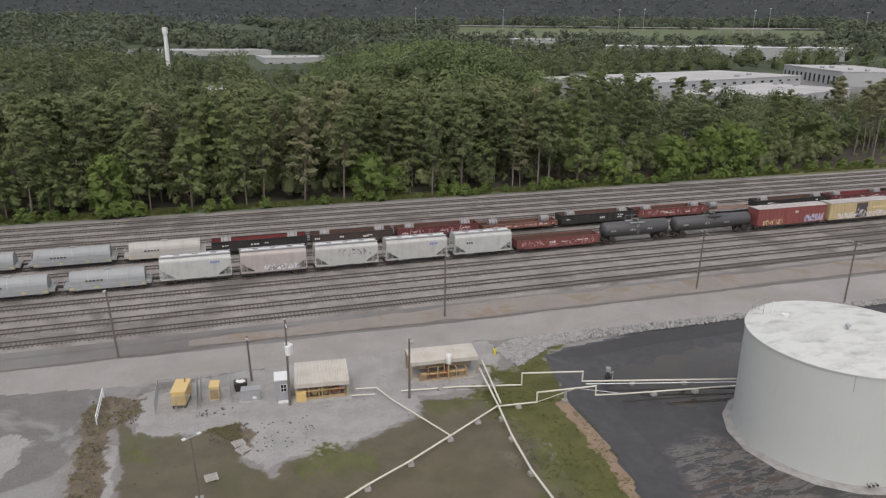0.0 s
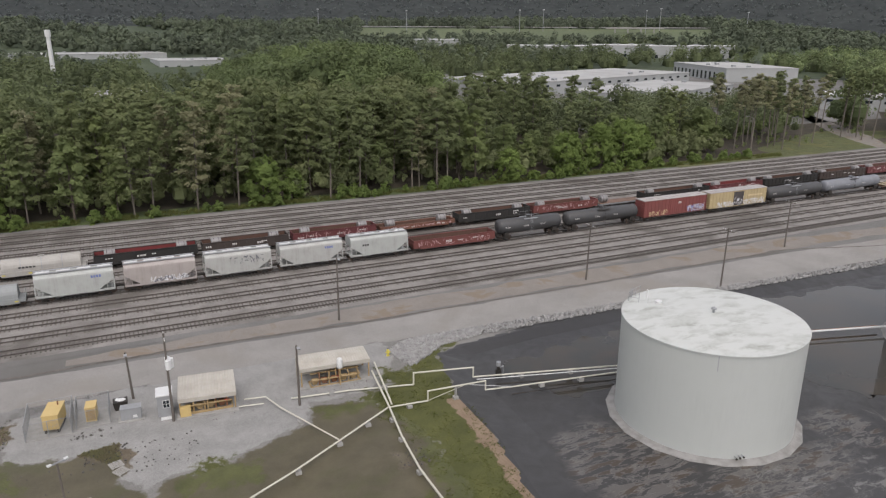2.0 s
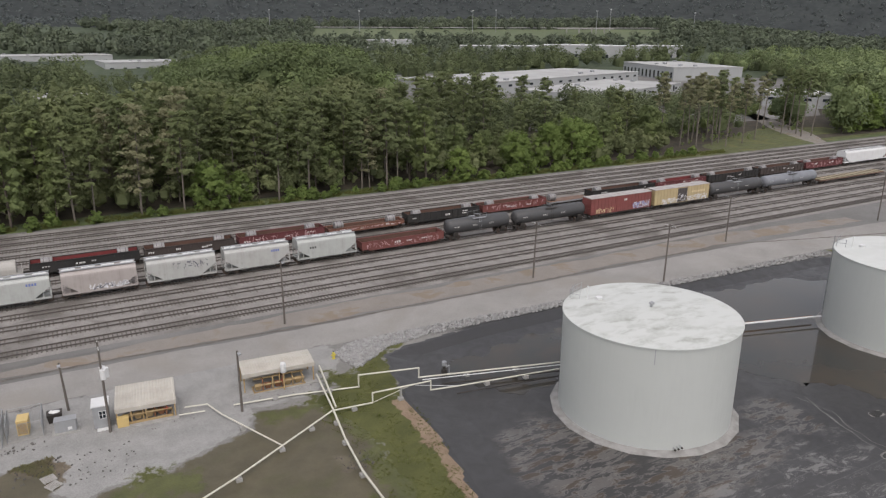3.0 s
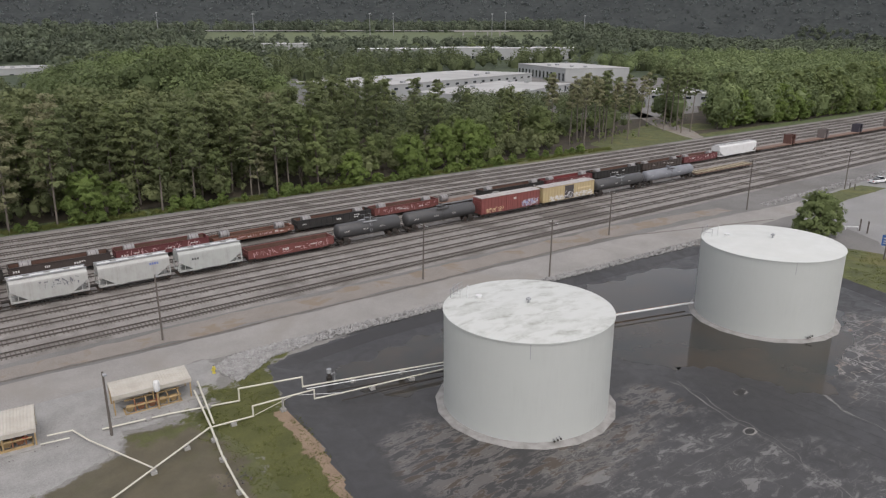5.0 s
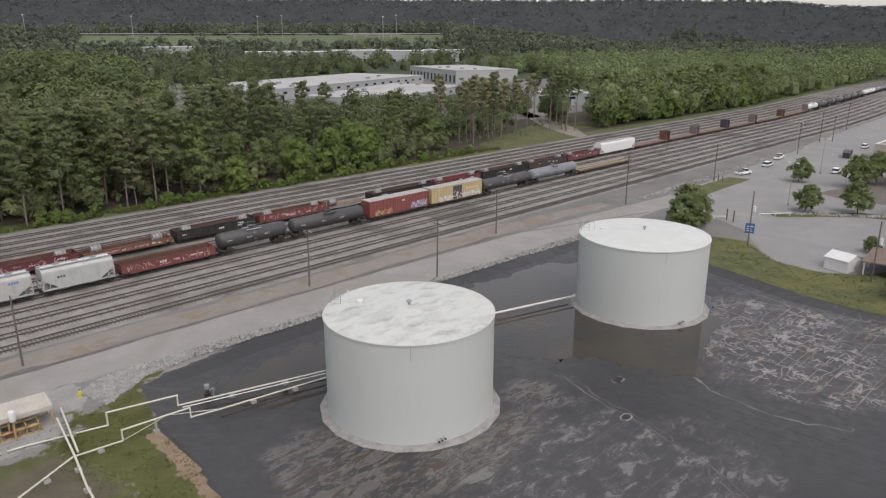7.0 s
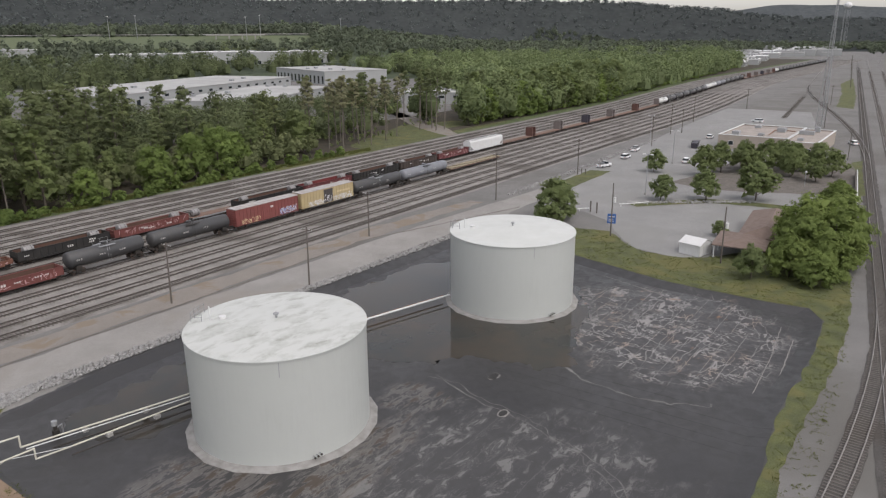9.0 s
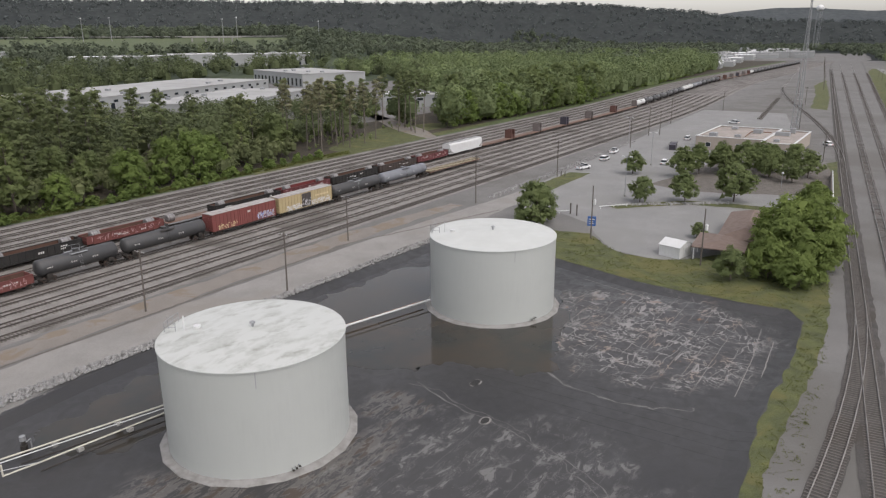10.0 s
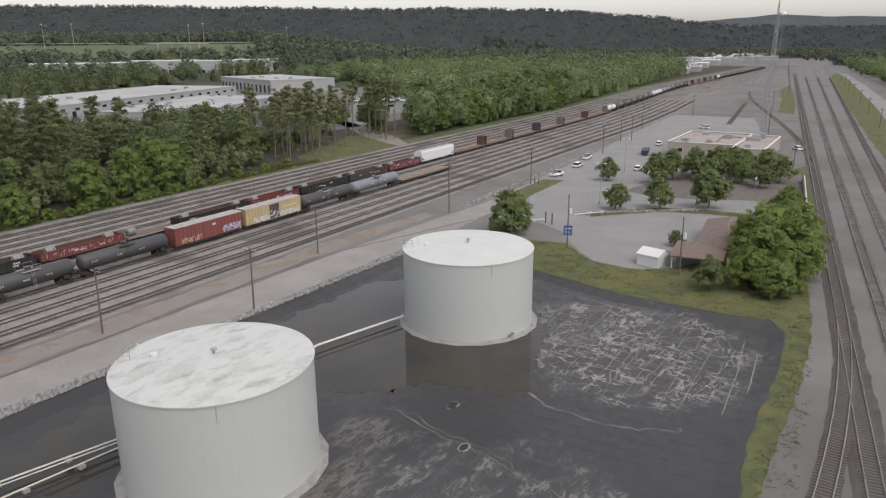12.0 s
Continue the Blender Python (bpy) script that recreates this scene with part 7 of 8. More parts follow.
brights = [broad_tree("broadleaf_tree", 12.5, 5.6, 0.25, BRIGHTLEAF, 60 + i, 4200, 0.25, 0.06, 22) for i in range(4)]
parks = [broad_tree("broadleaf_tree", 7.6, 4.3, 0.17, PARKLEAF, 90 + i, 3400, 0.21, 0.26, 18) for i in range(3)]
bushes = [broad_tree("bush_tree", 7.4, 4.5, 0.2, PARKLEAF, 95 + i, 4200, 0.22, 0.06, 22) for i in range(2)]
lawns = [broad_tree("broadleaf_tree", 9.2, 6.2, 0.24, LAWNLEAF, 80 + i, 4600, 0.26, 0.12, 24) for i in range(2)]
shrubs = [broad_tree("shrub", 4.0, 2.6, 0.1, BRIGHTLEAF, 70 + i, 700, 0.26, 0.1, 12) for i in range(2)]


def wood_edge(x):
    return 166.5 + bend(x) + (0.05 * (x - 120) if 120 < x < 300 else (9 - min(5.0, (x - 300) * 0.05) + max(0.0, 0.1 * (x - 680)) if x >= 300 else 0))


LOTS_OF = "trees of the wood"
PINE_LABEL, OAK_LABEL, BRIGHT_LABEL = "tall dark green pine in the wood", "green broadleaf tree in the wood", "bright green leafy tree at the wood's edge"
# trees that stand out along the edge: kind, x, distance behind the edge, scale
EDGE = [(brights, -31.3, 1.0, 1.05), (oaks, -43.5, 2.0, 0.62), (oaks, -52, 2.5, 0.7), (drys, 10.4, 1.5, 0.98), (brights, 25.5, 2.0, 0.95), (brights, 32.5, 3.5, 0.62), (pines, 19.5, 1.0, 0.92),
        (pines, -3.0, 1.5, 0.9), (pines, 41.5, 0.8, 0.9), (pines, 49.2, 1.0, 0.86), (pines, 70.3, 0.9, 0.95), (pines, 74.2, 2.6, 0.9), (oaks, 82.5, 2.2, 0.98), (brights, 92.5, 1.4, 0.78), (oaks, 101, 6.0, 0.62),
        (brights, 113.5, 4.0, 1.02), (brights, 127.5, 6.0, 1.1), (brights, 136.0, 6.5, 1.18), (brights, 145.5, 9.0, 0.95), (oaks, 155, 13.0, 0.72), (oaks, 163, 15.0, 0.72)]
for kind_, x, back, sc in EDGE:
    plant(rng.choice(kind_), x, wood_edge(x) + back, sc, rng.uniform(0, 360), BRIGHT_LABEL if kind_ is brights else (OAK_LABEL if kind_ is oaks else ("pale olive pine with loose crown at the wood's edge" if kind_ is drys else PINE_LABEL)), LOTS_OF)
x = -118.0
while x < 470:
    gap = 186 < x < 272
    thick = x < 86
    for row in range(6 if thick else (4 if gap else 3)):
        xx = x + rng.uniform(-2.8, 2.8)
        back = 3.0 + row * (7.5 if thick else 7.0) + rng.uniform(-2.2, 2.2)
        y = wood_edge(xx) + back
        r = rng.random()
        if xx > 270 and open_view(xx, y):
            continue
        if any(abs(xx - e[1]) < (4.6 if e[0] is brights else 2.6) and back < e[2] + 5.5 for e in EDGE):
            continue
        if thick:
            if row == 0 and r < 0.22:
                plant(rng.choice(oaks), xx, y, rng.uniform(0.5, 0.72), rng.uniform(0, 360), OAK_LABEL, LOTS_OF)
            elif r < 0.86:
                plant(rng.choice(drys if r > 0.80 else (pines if row else pines[2:] + stalks[:1])), xx, y, rng.uniform(0.84, 1.02) if row else rng.uniform(0.74, 0.95), rng.uniform(0, 360), PINE_LABEL, LOTS_OF)
            else:
                plant(rng.choice(oaks), xx, y, rng.uniform(0.9, 1.15), rng.uniform(0, 360), OAK_LABEL, LOTS_OF)
        elif gap:
            if r < 0.7 and not 240 < xx < 253:
                plant(rng.choice(stalks), xx, y + 2, rng.uniform(0.9, 1.08), rng.uniform(0, 360), "tall slender pine with bare lower trunk", LOTS_OF)
        elif x < 186:
            y += 7 if x > 142 else 0
            if r > 0.86:
                continue
            if row and r < 0.36:
                plant(rng.choice(pines), xx, y + 6, rng.uniform(0.5, 0.9), rng.uniform(0, 360), PINE_LABEL, LOTS_OF)
            elif row or r < 0.4:
                plant(rng.choice(rounds), xx, y + 4, rng.uniform(0.55, 1.0) if x > 120 else rng.uniform(0.7, 1.2), rng.uniform(0, 360), OAK_LABEL, LOTS_OF)
        elif row == 0 and r < 0.35:
            plant(rng.choice(brights), xx, y - 1, rng.uniform(1.0, 1.5), rng.uniform(0, 360), BRIGHT_LABEL, LOTS_OF)
        elif r < 0.5 and x < 330:
            plant(rng.choice(pines), xx, y, rng.uniform(0.8, 1.0), rng.uniform(0, 360), PINE_LABEL, LOTS_OF)
        else:
            plant(rng.choice(rounds + oaks), xx, y, rng.uniform(1.0, 1.3), rng.uniform(0, 360), OAK_LABEL, LOTS_OF)
    x += 6.9
for i in range(90):
    x = rng.uniform(-60, 186) if i < 60 else rng.uniform(40, 150)
    plant(rng.choice(shrubs), x, wood_edge(x) + rng.uniform(-1.8, 1.5), rng.uniform(0.35, 0.8), rng.uniform(0, 360), "low bright green shrub at the wood's edge", "shrubs of the verge")
# taller pines standing above the lower trees before the warehouses
for x, y, sc in ((88, 197, 1.0), (93, 205, 0.98), (99, 199, 0.98), (104, 210, 1.0), (110, 198, 0.95), (124, 208, 0.98), (133, 219, 1.0), (138, 236, 1.0), (127, 228, 0.98), (149, 222, 0.98), (146, 203, 0.98), (116, 216, 0.98), (160, 205, 0.8), (172, 201, 0.82), (120, 232, 1.02), (126, 240, 1.04), (132, 246, 1.0), (141, 244, 1.0), (112, 226, 1.0), (106, 220, 1.02)):
    plant(rng.choice(pines[:3]), x, y, sc, rng.uniform(0, 360), PINE_LABEL, LOTS_OF)

# car park trees and the trees by the brown house
for x, y, sc in ((175.9, 54.7, 0.84), (182.2, 45.3, 0.92), (188.9, 35.3, 1.25), (212, 69.3, 0.85), (214, 55.5, 1.1), (222, 52.5, 1.1), (226, 46, 1.12), (231, 41, 1.15), (236, 35, 1.1), (240, 30, 1.1), (227, 34, 1.05), (233, 49, 1.05),
                 (222, 27, 0.85), (232, 24.5, 0.95), (243, 40, 1.0)):
    plant(rng.choice(parks), x, y, sc, rng.uniform(0, 360), "rounded dark green tree planted in the car park", "car park trees")
plant(bushes[1], 144.0, 66.8, 1.25, 30, "dense dark green bush tree behind the white tank", "bushes")
for x, y, sc, k in ((126.6, 22.0, 0.72, 0), (131.0, 17.0, 0.72, 1), (128.2, 12.6, 0.6, 1), (134.5, 11.6, 0.8, 1), (138.5, 17.0, 0.98, 1), (141.0, 11.8, 1.02, 1), (146.0, 16.5, 1.15, 1), (149.5, 12.6, 1.12, 1), (154.5, 16.0, 0.9, 1),
                    (150.5, 34.0, 0.42, 0), (147, 31.5, 0.34, 0), (178, 16.5, 0.6, 1), (186, 18, 0.66, 1), (196, 17.5, 0.55, 1), (204, 19, 0.45, 1)):
    plant(rng.choice(lawns if k else parks), x, y, sc, rng.uniform(0, 360), "broad bright green tree beside the brown house" if k else "dark green tree beside the brown house", "trees by the house")


def crest(hd):
    """Height of the long ridge by heading."""
    knots = ((-20, 70), (2, 74), (11, 84), (17, 120), (23, 142), (31, 151), (40, 152), (52, 158), (62, 154), (80, 160), (122, 165))
    for (a, u), (b, v) in zip(knots, knots[1:]):
        if hd <= b:
            return u + (v - u) * max(0.0, hd - a) / (b - a)
    return 165


def land(x, y):
    """Height of the distant country: flat near the yard, rising to a ridge."""
    r = math.hypot(x, y)
    if r < 700:
        return 0.0
    hd = math.degrees(math.atan2(y, x))
    top = crest(hd) + 6 * noise.noise(Vector((hd * 0.3, 3, 0)))
    rise = min(1.0, max(0.0, (hd - 30) / 15))
    knots = ((700, 0), (900, 10 * rise), (1080, 25 * rise), (1330, 42 * rise), (1800, 50 * rise), (2200, 4 + 58 * rise), (2600, top), (3700, top * 0.6))
    for (r0, z0), (r1, z1) in zip(knots, knots[1:]):
        if r <= r1:
            f = (r - r0) / (r1 - r0)
            return z0 + (z1 - z0) * (f * f * (3 - 2 * f) if r > 2200 else f)
    return top * 0.6


def canopy(name, spots, label, seed, faces=60, leaf=1.2, material=None, broad=1.0):
    """A far wood as one mass of leaf sprays; each crown is a cluster of lobes and has its own tone."""
    rng = np.random.default_rng(seed)
    spots = np.array([q for q in spots if not open_view(q[0], q[1])], float)
    k, h = len(spots), spots[:, 2]
    n_l = 9 if faces > 150 else 5
    per = max(6, faces // n_l)
    wide = h * rng.uniform(0.26, 0.4, k) * broad
    base = np.array([land(px, py) for px, py, _ in spots])
    mid_z = h - wide * rng.uniform(1.15, 1.5, k)
    e = rng.normal(size=(k, n_l, 3))
    e /= np.linalg.norm(e, axis=2)[..., None]
    e[..., 2] = np.where(e[..., 2] < -0.3, -e[..., 2], e[..., 2])
    c = np.stack([spots[:, 0], spots[:, 1], mid_z + base], 1)[:, None, :] + e * (wide[:, None] * rng.uniform(0.5, 0.78, (k, n_l)))[..., None] * np.array([1, 1, 1.15])
    low = rng.random((k, n_l)) < 0.16
    c[..., 2] = np.where(low, base[:, None] + h[:, None] * rng.uniform(0.15, 0.5, (k, n_l)), c[..., 2])
    R = wide[:, None] * rng.uniform(0.32, 0.56, (k, n_l))
    d = rng.normal(size=(k, n_l, per, 3))
    d /= np.linalg.norm(d, axis=3)[..., None]
    d += e[:, :, None, :] * 0.45
    d /= np.linalg.norm(d, axis=3)[..., None]
    d[..., 2] = np.where(d[..., 2] < -0.4, -d[..., 2], d[..., 2])
    p = c[:, :, None, :] + d * (R[..., None] * rng.uniform(0.75, 1.1, (k, n_l, per)))[..., None]
    n = d + np.array([0, 0, 0.25]) + rng.normal(scale=0.25, size=d.shape)
    n /= np.linalg.norm(n, axis=3)[..., None]
    u = np.cross(n, rng.normal(size=d.shape))
    u /= np.linalg.norm(u, axis=3)[..., None]
    v = np.cross(n, u)
    s = (leaf * h / 18.0)[:, None, None, None] * rng.uniform(0.55, 1.3, (k, n_l, per, 1))
    tri = np.stack([p - u * s, p + u * s * 0.7 - v * s * 0.8, p + u * s * 0.6 + v * s * 0.9], 3).reshape(-1, 3)
    lv, lf = lobes(np.stack([spots[:, 0], spots[:, 1], mid_z + base - 0.1 * wide], 1), wide * 0.52, LUMP_FAR, seed, 1.1)
    me = bpy.data.meshes.new(name)
    me.from_pydata(lv + tri.tolist(), [], lf + (np.arange(len(tri)).reshape(-1, 3) + len(lv)).tolist())
    tone = rng.random(k)
    att = me.attributes.new("tone", "FLOAT", "POINT")
    att.data.foreach_set("value", np.concatenate([np.repeat(tone, len(lv) // k), np.repeat(tone, n_l * per * 3)]).astype(np.float32))
    me.materials.append(material or FARLEAF)
    return tagged(new(name, me), label, "trees", kind="stuff")


def in_poly(x, y, poly):
    inside = False
    for (x0, y0), (x1, y1) in zip(poly, poly[1:] + poly[:1]):
        if (y0 > y) != (y1 > y) and x < (x1 - x0) * (y - y0) / (y1 - y0) + x0:
            inside = not inside
    return inside


CLEAR = [[(930, 190), (1300, 200), (1900, 230), (1900, 360), (1300, 335), (930, 252)], [(120, 280), (175, 215), (330, 215), (420, 300), (560, 410), (575, 520), (500, 575), (330, 545), (205, 510), (160, 420)],
         [(470, 720), (610, 600), (680, 650), (560, 760)],
         [(318, 980), (330, 1010), (742, 757), (930, 945), (405, 1245)],
         [(25, 620), (95, 620), (125, 850), (-110, 960), (-110, 830)], [(-20, 375), (18, 375), (20, 415), (-20, 415)], [(-260, 1560), (60, 1020), (130, 1100), (-120, 1700)]]


def scatter(n, box, hmin, hmax, seed, clear=CLEAR, left_of=None):
    rng, out = random.Random(seed), []
    while len(out) < n:
        x, y = rng.uniform(box[0], box[1]), rng.uniform(box[2], box[3])
        if any(in_poly(x, y, c) for c in clear) or (left_of and y < left_of(x)):
            n -= 1
            continue
        out.append((x, y, rng.uniform(hmin, hmax)))
    return out


under = random.Random(21)
belt = random.Random(31)


def wedge(x, y):
    """How far to the side a spot lies, seen from the tank basin."""
    return (x + 6.6) / y


def grove_height(x, y):
    """Broadleaf grove on a knoll beyond the wood: highest in its middle."""
    f = (wedge(x, y) - 0.13) / 0.36
    return 22 + 11 * math.sin(math.pi * min(1.0, max(0.0, f))) + under.uniform(-3, 2)


canopy("far_wood", scatter(900, (300, 1300, 178, 520), 15, 25, 1, left_of=lambda x: wood_edge(x) + 6), "mixed green wood along the far yard", 1, 330, 0.66, FARGREEN, 1.45)
canopy("deep_wood", [q for q in scatter(330, (-230, 92, 196, 262), 20, 26, 6, left_of=lambda x: wood_edge(x) + 36) if q[1] < (215 if q[0] < -8 else 255)], "tall pines in the depth of the wood", 6, 460, 0.5, FARPINE, 0.85)
canopy("deep_wood", [q for q in scatter(420, (-240, 60, 215, 345), 11, 16, 26, left_of=lambda x: 215) if not -26 < q[0] < 24], "lower mixed trees behind the pines", 26, 260, 0.62, FARLEAF, 1.1)
canopy("deep_wood", [(x, y, grove_height(x, y)) for x, y, _ in scatter(420, (30, 215, 268, 470), 20, 30, 27, clear=CLEAR[:2]) if 0.125 < wedge(x, y) < 0.492 and not in_poly(x, y, CLEAR[1])], "broadleaf grove on a knoll beyond the pines", 27, 620, 0.36, GROVE, 0.95)
canopy("far_wood", [(x, wood_edge(x) + 1.5 + 34 * belt.random() ** 1.3, belt.uniform(13, 24)) for x in [275 + 255 * belt.random() for _ in range(190)]], "dense green trees along the yard edge", 14, 480, 0.5, FARGREEN, 1.3)
canopy("far_wood", [(x, wood_edge(x) + 1.5 + 34 * belt.random() ** 1.3, belt.uniform(13, 24)) for x in [520 + 420 * belt.random() for _ in range(300)]], "dense green trees along the far yard edge", 18, 200, 0.75, FARGREEN, 1.4)
canopy("undergrowth", [(x, wood_edge(x) + belt.uniform(-1.5, 3), belt.uniform(1.5, 4)) for x in [275 + 800 * belt.random() for _ in range(420)]], "bright low shrubs along the yard edge", 15, 60, 1.3, BRIGHTLEAF)
canopy("undergrowth", [(x, wood_edge(x) + belt.uniform(26, 60), belt.uniform(4, 8.5)) for x in [belt.uniform(180, 290) for _ in range(200)] if not 236 < x < 284], "dense green undergrowth behind slender pines", 16, 150, 1.0, OAK)
canopy("undergrowth", [(x, wood_edge(x) + belt.uniform(8, 30), belt.uniform(1.2, 3.6)) for x in [belt.uniform(190, 280) for _ in range(90)] if not 236 < x < 258], "low scrub under slender pines", 17, 70, 1.1, OAK)
canopy("undergrowth", [(x, wood_edge(x) + under.uniform(2.5, 34), under.uniform(3, 9)) for x in [under.uniform(-130, 330) for _ in range(760)] if not 180 < x < 278], "dense dark undergrowth beneath the trees", 9, 150, 1.0, FARPINE, 1.1)
canopy("deep_wood", [p for p in [(a, b, h + (3.0 if a < 215 else 0.0)) for a, b, h in scatter(270, (88, 330, 200, 300), 6, 13.5, 8, clear=[], left_of=lambda x: wood_edge(x) + 20)] if not (p[0] > 225 and abs(p[1] - 0.745 * p[0]) < 20)], "lower trees between the wood and the warehouses", 8, 320, 0.62, FARLEAF, 1.35)
canopy("deep_wood", scatter(300, (300, 620, 190, 420), 15, 24, 7, left_of=lambda x: max(wood_edge(x) + 22, 265 if x < 360 else 0)), "mixed green wood behind the yard edge", 7, 330, 0.62, FARGREEN, 1.4)
canopy("far_wood", [(x, y, h if not (0.045 < wedge(x, y) < 0.145 and y < 640) else 0.55 * h) for x, y, h in scatter(1350, (-420, 640, 345, 760), 13, 23, 2, left_of=lambda x: 345) if not (-26 < x < 24 and y < 400)], "mixed green wood behind the yard", 2, 260, 0.72, FARLEAF, 1.45)
canopy("far_wood", scatter(3300, (-480, 1100, 640, 1330), 13, 23, 3, left_of=lambda x: 0.25 * x + 350), "distant mixed wood", 3, 90, 1.45, FARWOOD, 1.5)
canopy("far_wood", scatter(2300, (900, 2100, 230, 1100), 14, 25, 4, left_of=lambda x: 0.13 * x + 190), "distant wood along the valley", 4, 80, 1.6, FARWOOD, 1.5)
town_woods = [q for q in scatter(5000, (1250, 2300, -250, 760), 9, 19, 24, clear=[]) if math.hypot(q[0], q[1]) < 2230]
canopy("far_wood", [(x, y, h) for x, y, h in town_woods if y > 0.21 * x + 60 or y < 0.1 * x - 60 or x > 1900 or (x > 1500 and (int(x * 7) % 4 == 0) and abs(y - 0.1145 * x) > 30)], "distant trees round the town", 24, 40, 2.0, FARWOOD, 1.2)
side_belt = random.Random(8)
canopy("far_wood", [(x, 0.1 * x - 72 - 42 * side_belt.random() + (6 if x > 900 else 0), side_belt.uniform(10, 19)) for x in [430 + 800 * side_belt.random() ** 1.2 for _ in range(330)]], "green trees beyond the main lines", 5, 200, 0.75, FARGREEN, 1.25)

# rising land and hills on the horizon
# the slope's base colour carries a bluish cast for distance haze
HILL = earth("haze_tinted_wooded_hillside", (0.034, 0.041, 0.042), (0.052, 0.061, 0.06), 0.012, fine=0.06, bump=1.0, gloss=0.0)


def land_strip(name, head0, head1, r0, r1, material, label, category, lift=0.0, nh=120, nr=14):
    vs, fs = [], []
    for i in range(nh + 1):
        a = radians(head0 + (head1 - head0) * i / nh)
        for j in range(nr + 1):
            r = r0 + (r1 - r0) * j / nr
            vs.append((r * math.cos(a), r * math.sin(a), land(r * math.cos(a), r * math.sin(a)) + lift))
    for i in range(nh):
        for j in range(nr):
            q = i * (nr + 1) + j
            fs.append((q, q + nr + 1, q + nr + 2, q + 1)[::-1])
    me = bpy.data.meshes.new(name)
    me.from_pydata(vs, [], fs)
    me.materials.append(material)
    me.polygons.foreach_set("use_smooth", [True] * len(fs))
    return tagged(new(name, me), label, category, kind="structure")


def far_ridge(r, hd):
    return max(0.0, 1 - abs(r - 5800) / 900) * (238 - 4.2 * abs(hd - 12) + 26 * noise.noise(Vector((hd * 0.16, 9, 0))) + 8 * noise.noise(Vector((hd * 0.6, 2, 0)))) - 5


# pale blue base colour imitates the haze over the farthest hills
FARHILL = earth("haze_painted_far_hillside", (0.065, 0.0775, 0.085), (0.0825, 0.095, 0.1), 0.004, fine=0.03, bump=0.3, gloss=0.0)
vs, fs = [], []
for i in range(81):
    hd = -16 + 44 * i / 80
    for j in range(9):
        r = 4900 + 225 * j
        vs.append((r * math.cos(radians(hd)), r * math.sin(radians(hd)), far_ridge(r, hd)))
for i in range(80):
    for j in range(8):
        fs.append((i * 9 + j, i * 9 + j + 1, i * 9 + j + 10, i * 9 + j + 9))
me = bpy.data.meshes.new("far_hills")
me.from_pydata(vs, [], fs)
me.materials.append(FARHILL)
me.polygons.foreach_set("use_smooth", [True] * len(fs))
tagged(new("far_hills", me), "line of farther hills with pale haze painted into their colour", "hill", kind="structure")
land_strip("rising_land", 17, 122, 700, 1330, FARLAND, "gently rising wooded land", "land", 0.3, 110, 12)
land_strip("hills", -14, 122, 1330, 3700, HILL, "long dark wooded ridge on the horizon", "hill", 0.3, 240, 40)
land_strip("far_field", 45.5, 72, 1060, 1290, FIELD, "distant sloping green grass field", "field", 1.5, 40, 6)
land_strip("highway", 44, 76, 1290, 1306, ROAD, "distant highway on its embankment", "road", 4.0, 40, 1)
rng2 = random.Random(77)
ridge = []
for i in range(7600):
    a, r = radians(rng2.uniform(-10, 118)), 2640 - 1000 * rng2.random() ** 1.5
    if a < radians(21) and r < 2150:
        continue
    x, y = r * math.cos(a), r * math.sin(a)
    ridge.append((x, y, rng2.uniform(7, 13)))
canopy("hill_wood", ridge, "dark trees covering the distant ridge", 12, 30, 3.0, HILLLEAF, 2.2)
for k, (hd, r) in enumerate(((68.3, 1180), (59.6, 1210), (57.8, 1230), (50.2, 1200), (49.2, 1260), (43.2, 1220), (75, 1200))):
    m_ = thing("light_mast", (r * math.cos(radians(hd)), r * math.sin(radians(hd)), land(r * math.cos(radians(hd)), r * math.sin(radians(hd)))), "tall slender highway light mast far off", "light mast", "highway masts")
    part("pole", Shape().rod((0, 0, 0), (0, 0, 36), 0.55, 6, 0.35), GREYSTEEL, m_)
    part("lamp_ring", Shape().rod((0, 0, 35.4), (0, 0, 36.4), 1.5, 8), WHITEMETAL, m_)
bridge = thing("overpass", (1215 * math.cos(radians(51)), 1215 * math.sin(radians(51)), land(780, 940)), "distant concrete highway overpass", "bridge", "", -39)
part("deck", Shape().box(-45, 45, -5, 5, 7, 9), CONCRETE, bridge)
for k in (-30, -10, 10, 30):
    part("pier", Shape().box(k - 1, k + 1, -4, 4, -2, 7), CONCRETE, bridge)

# ---- distant buildings ----
WARE = painted("pale_warehouse_wall", (0.31, 0.32, 0.318), (0.22, 0.222, 0.215), 0.4, 0.9, scale=0.1)
WAREROOF = painted("pale_membrane_roof", (0.345, 0.348, 0.342), (0.24, 0.24, 0.232), 0.65, 0.8, streak=False, scale=0.05)


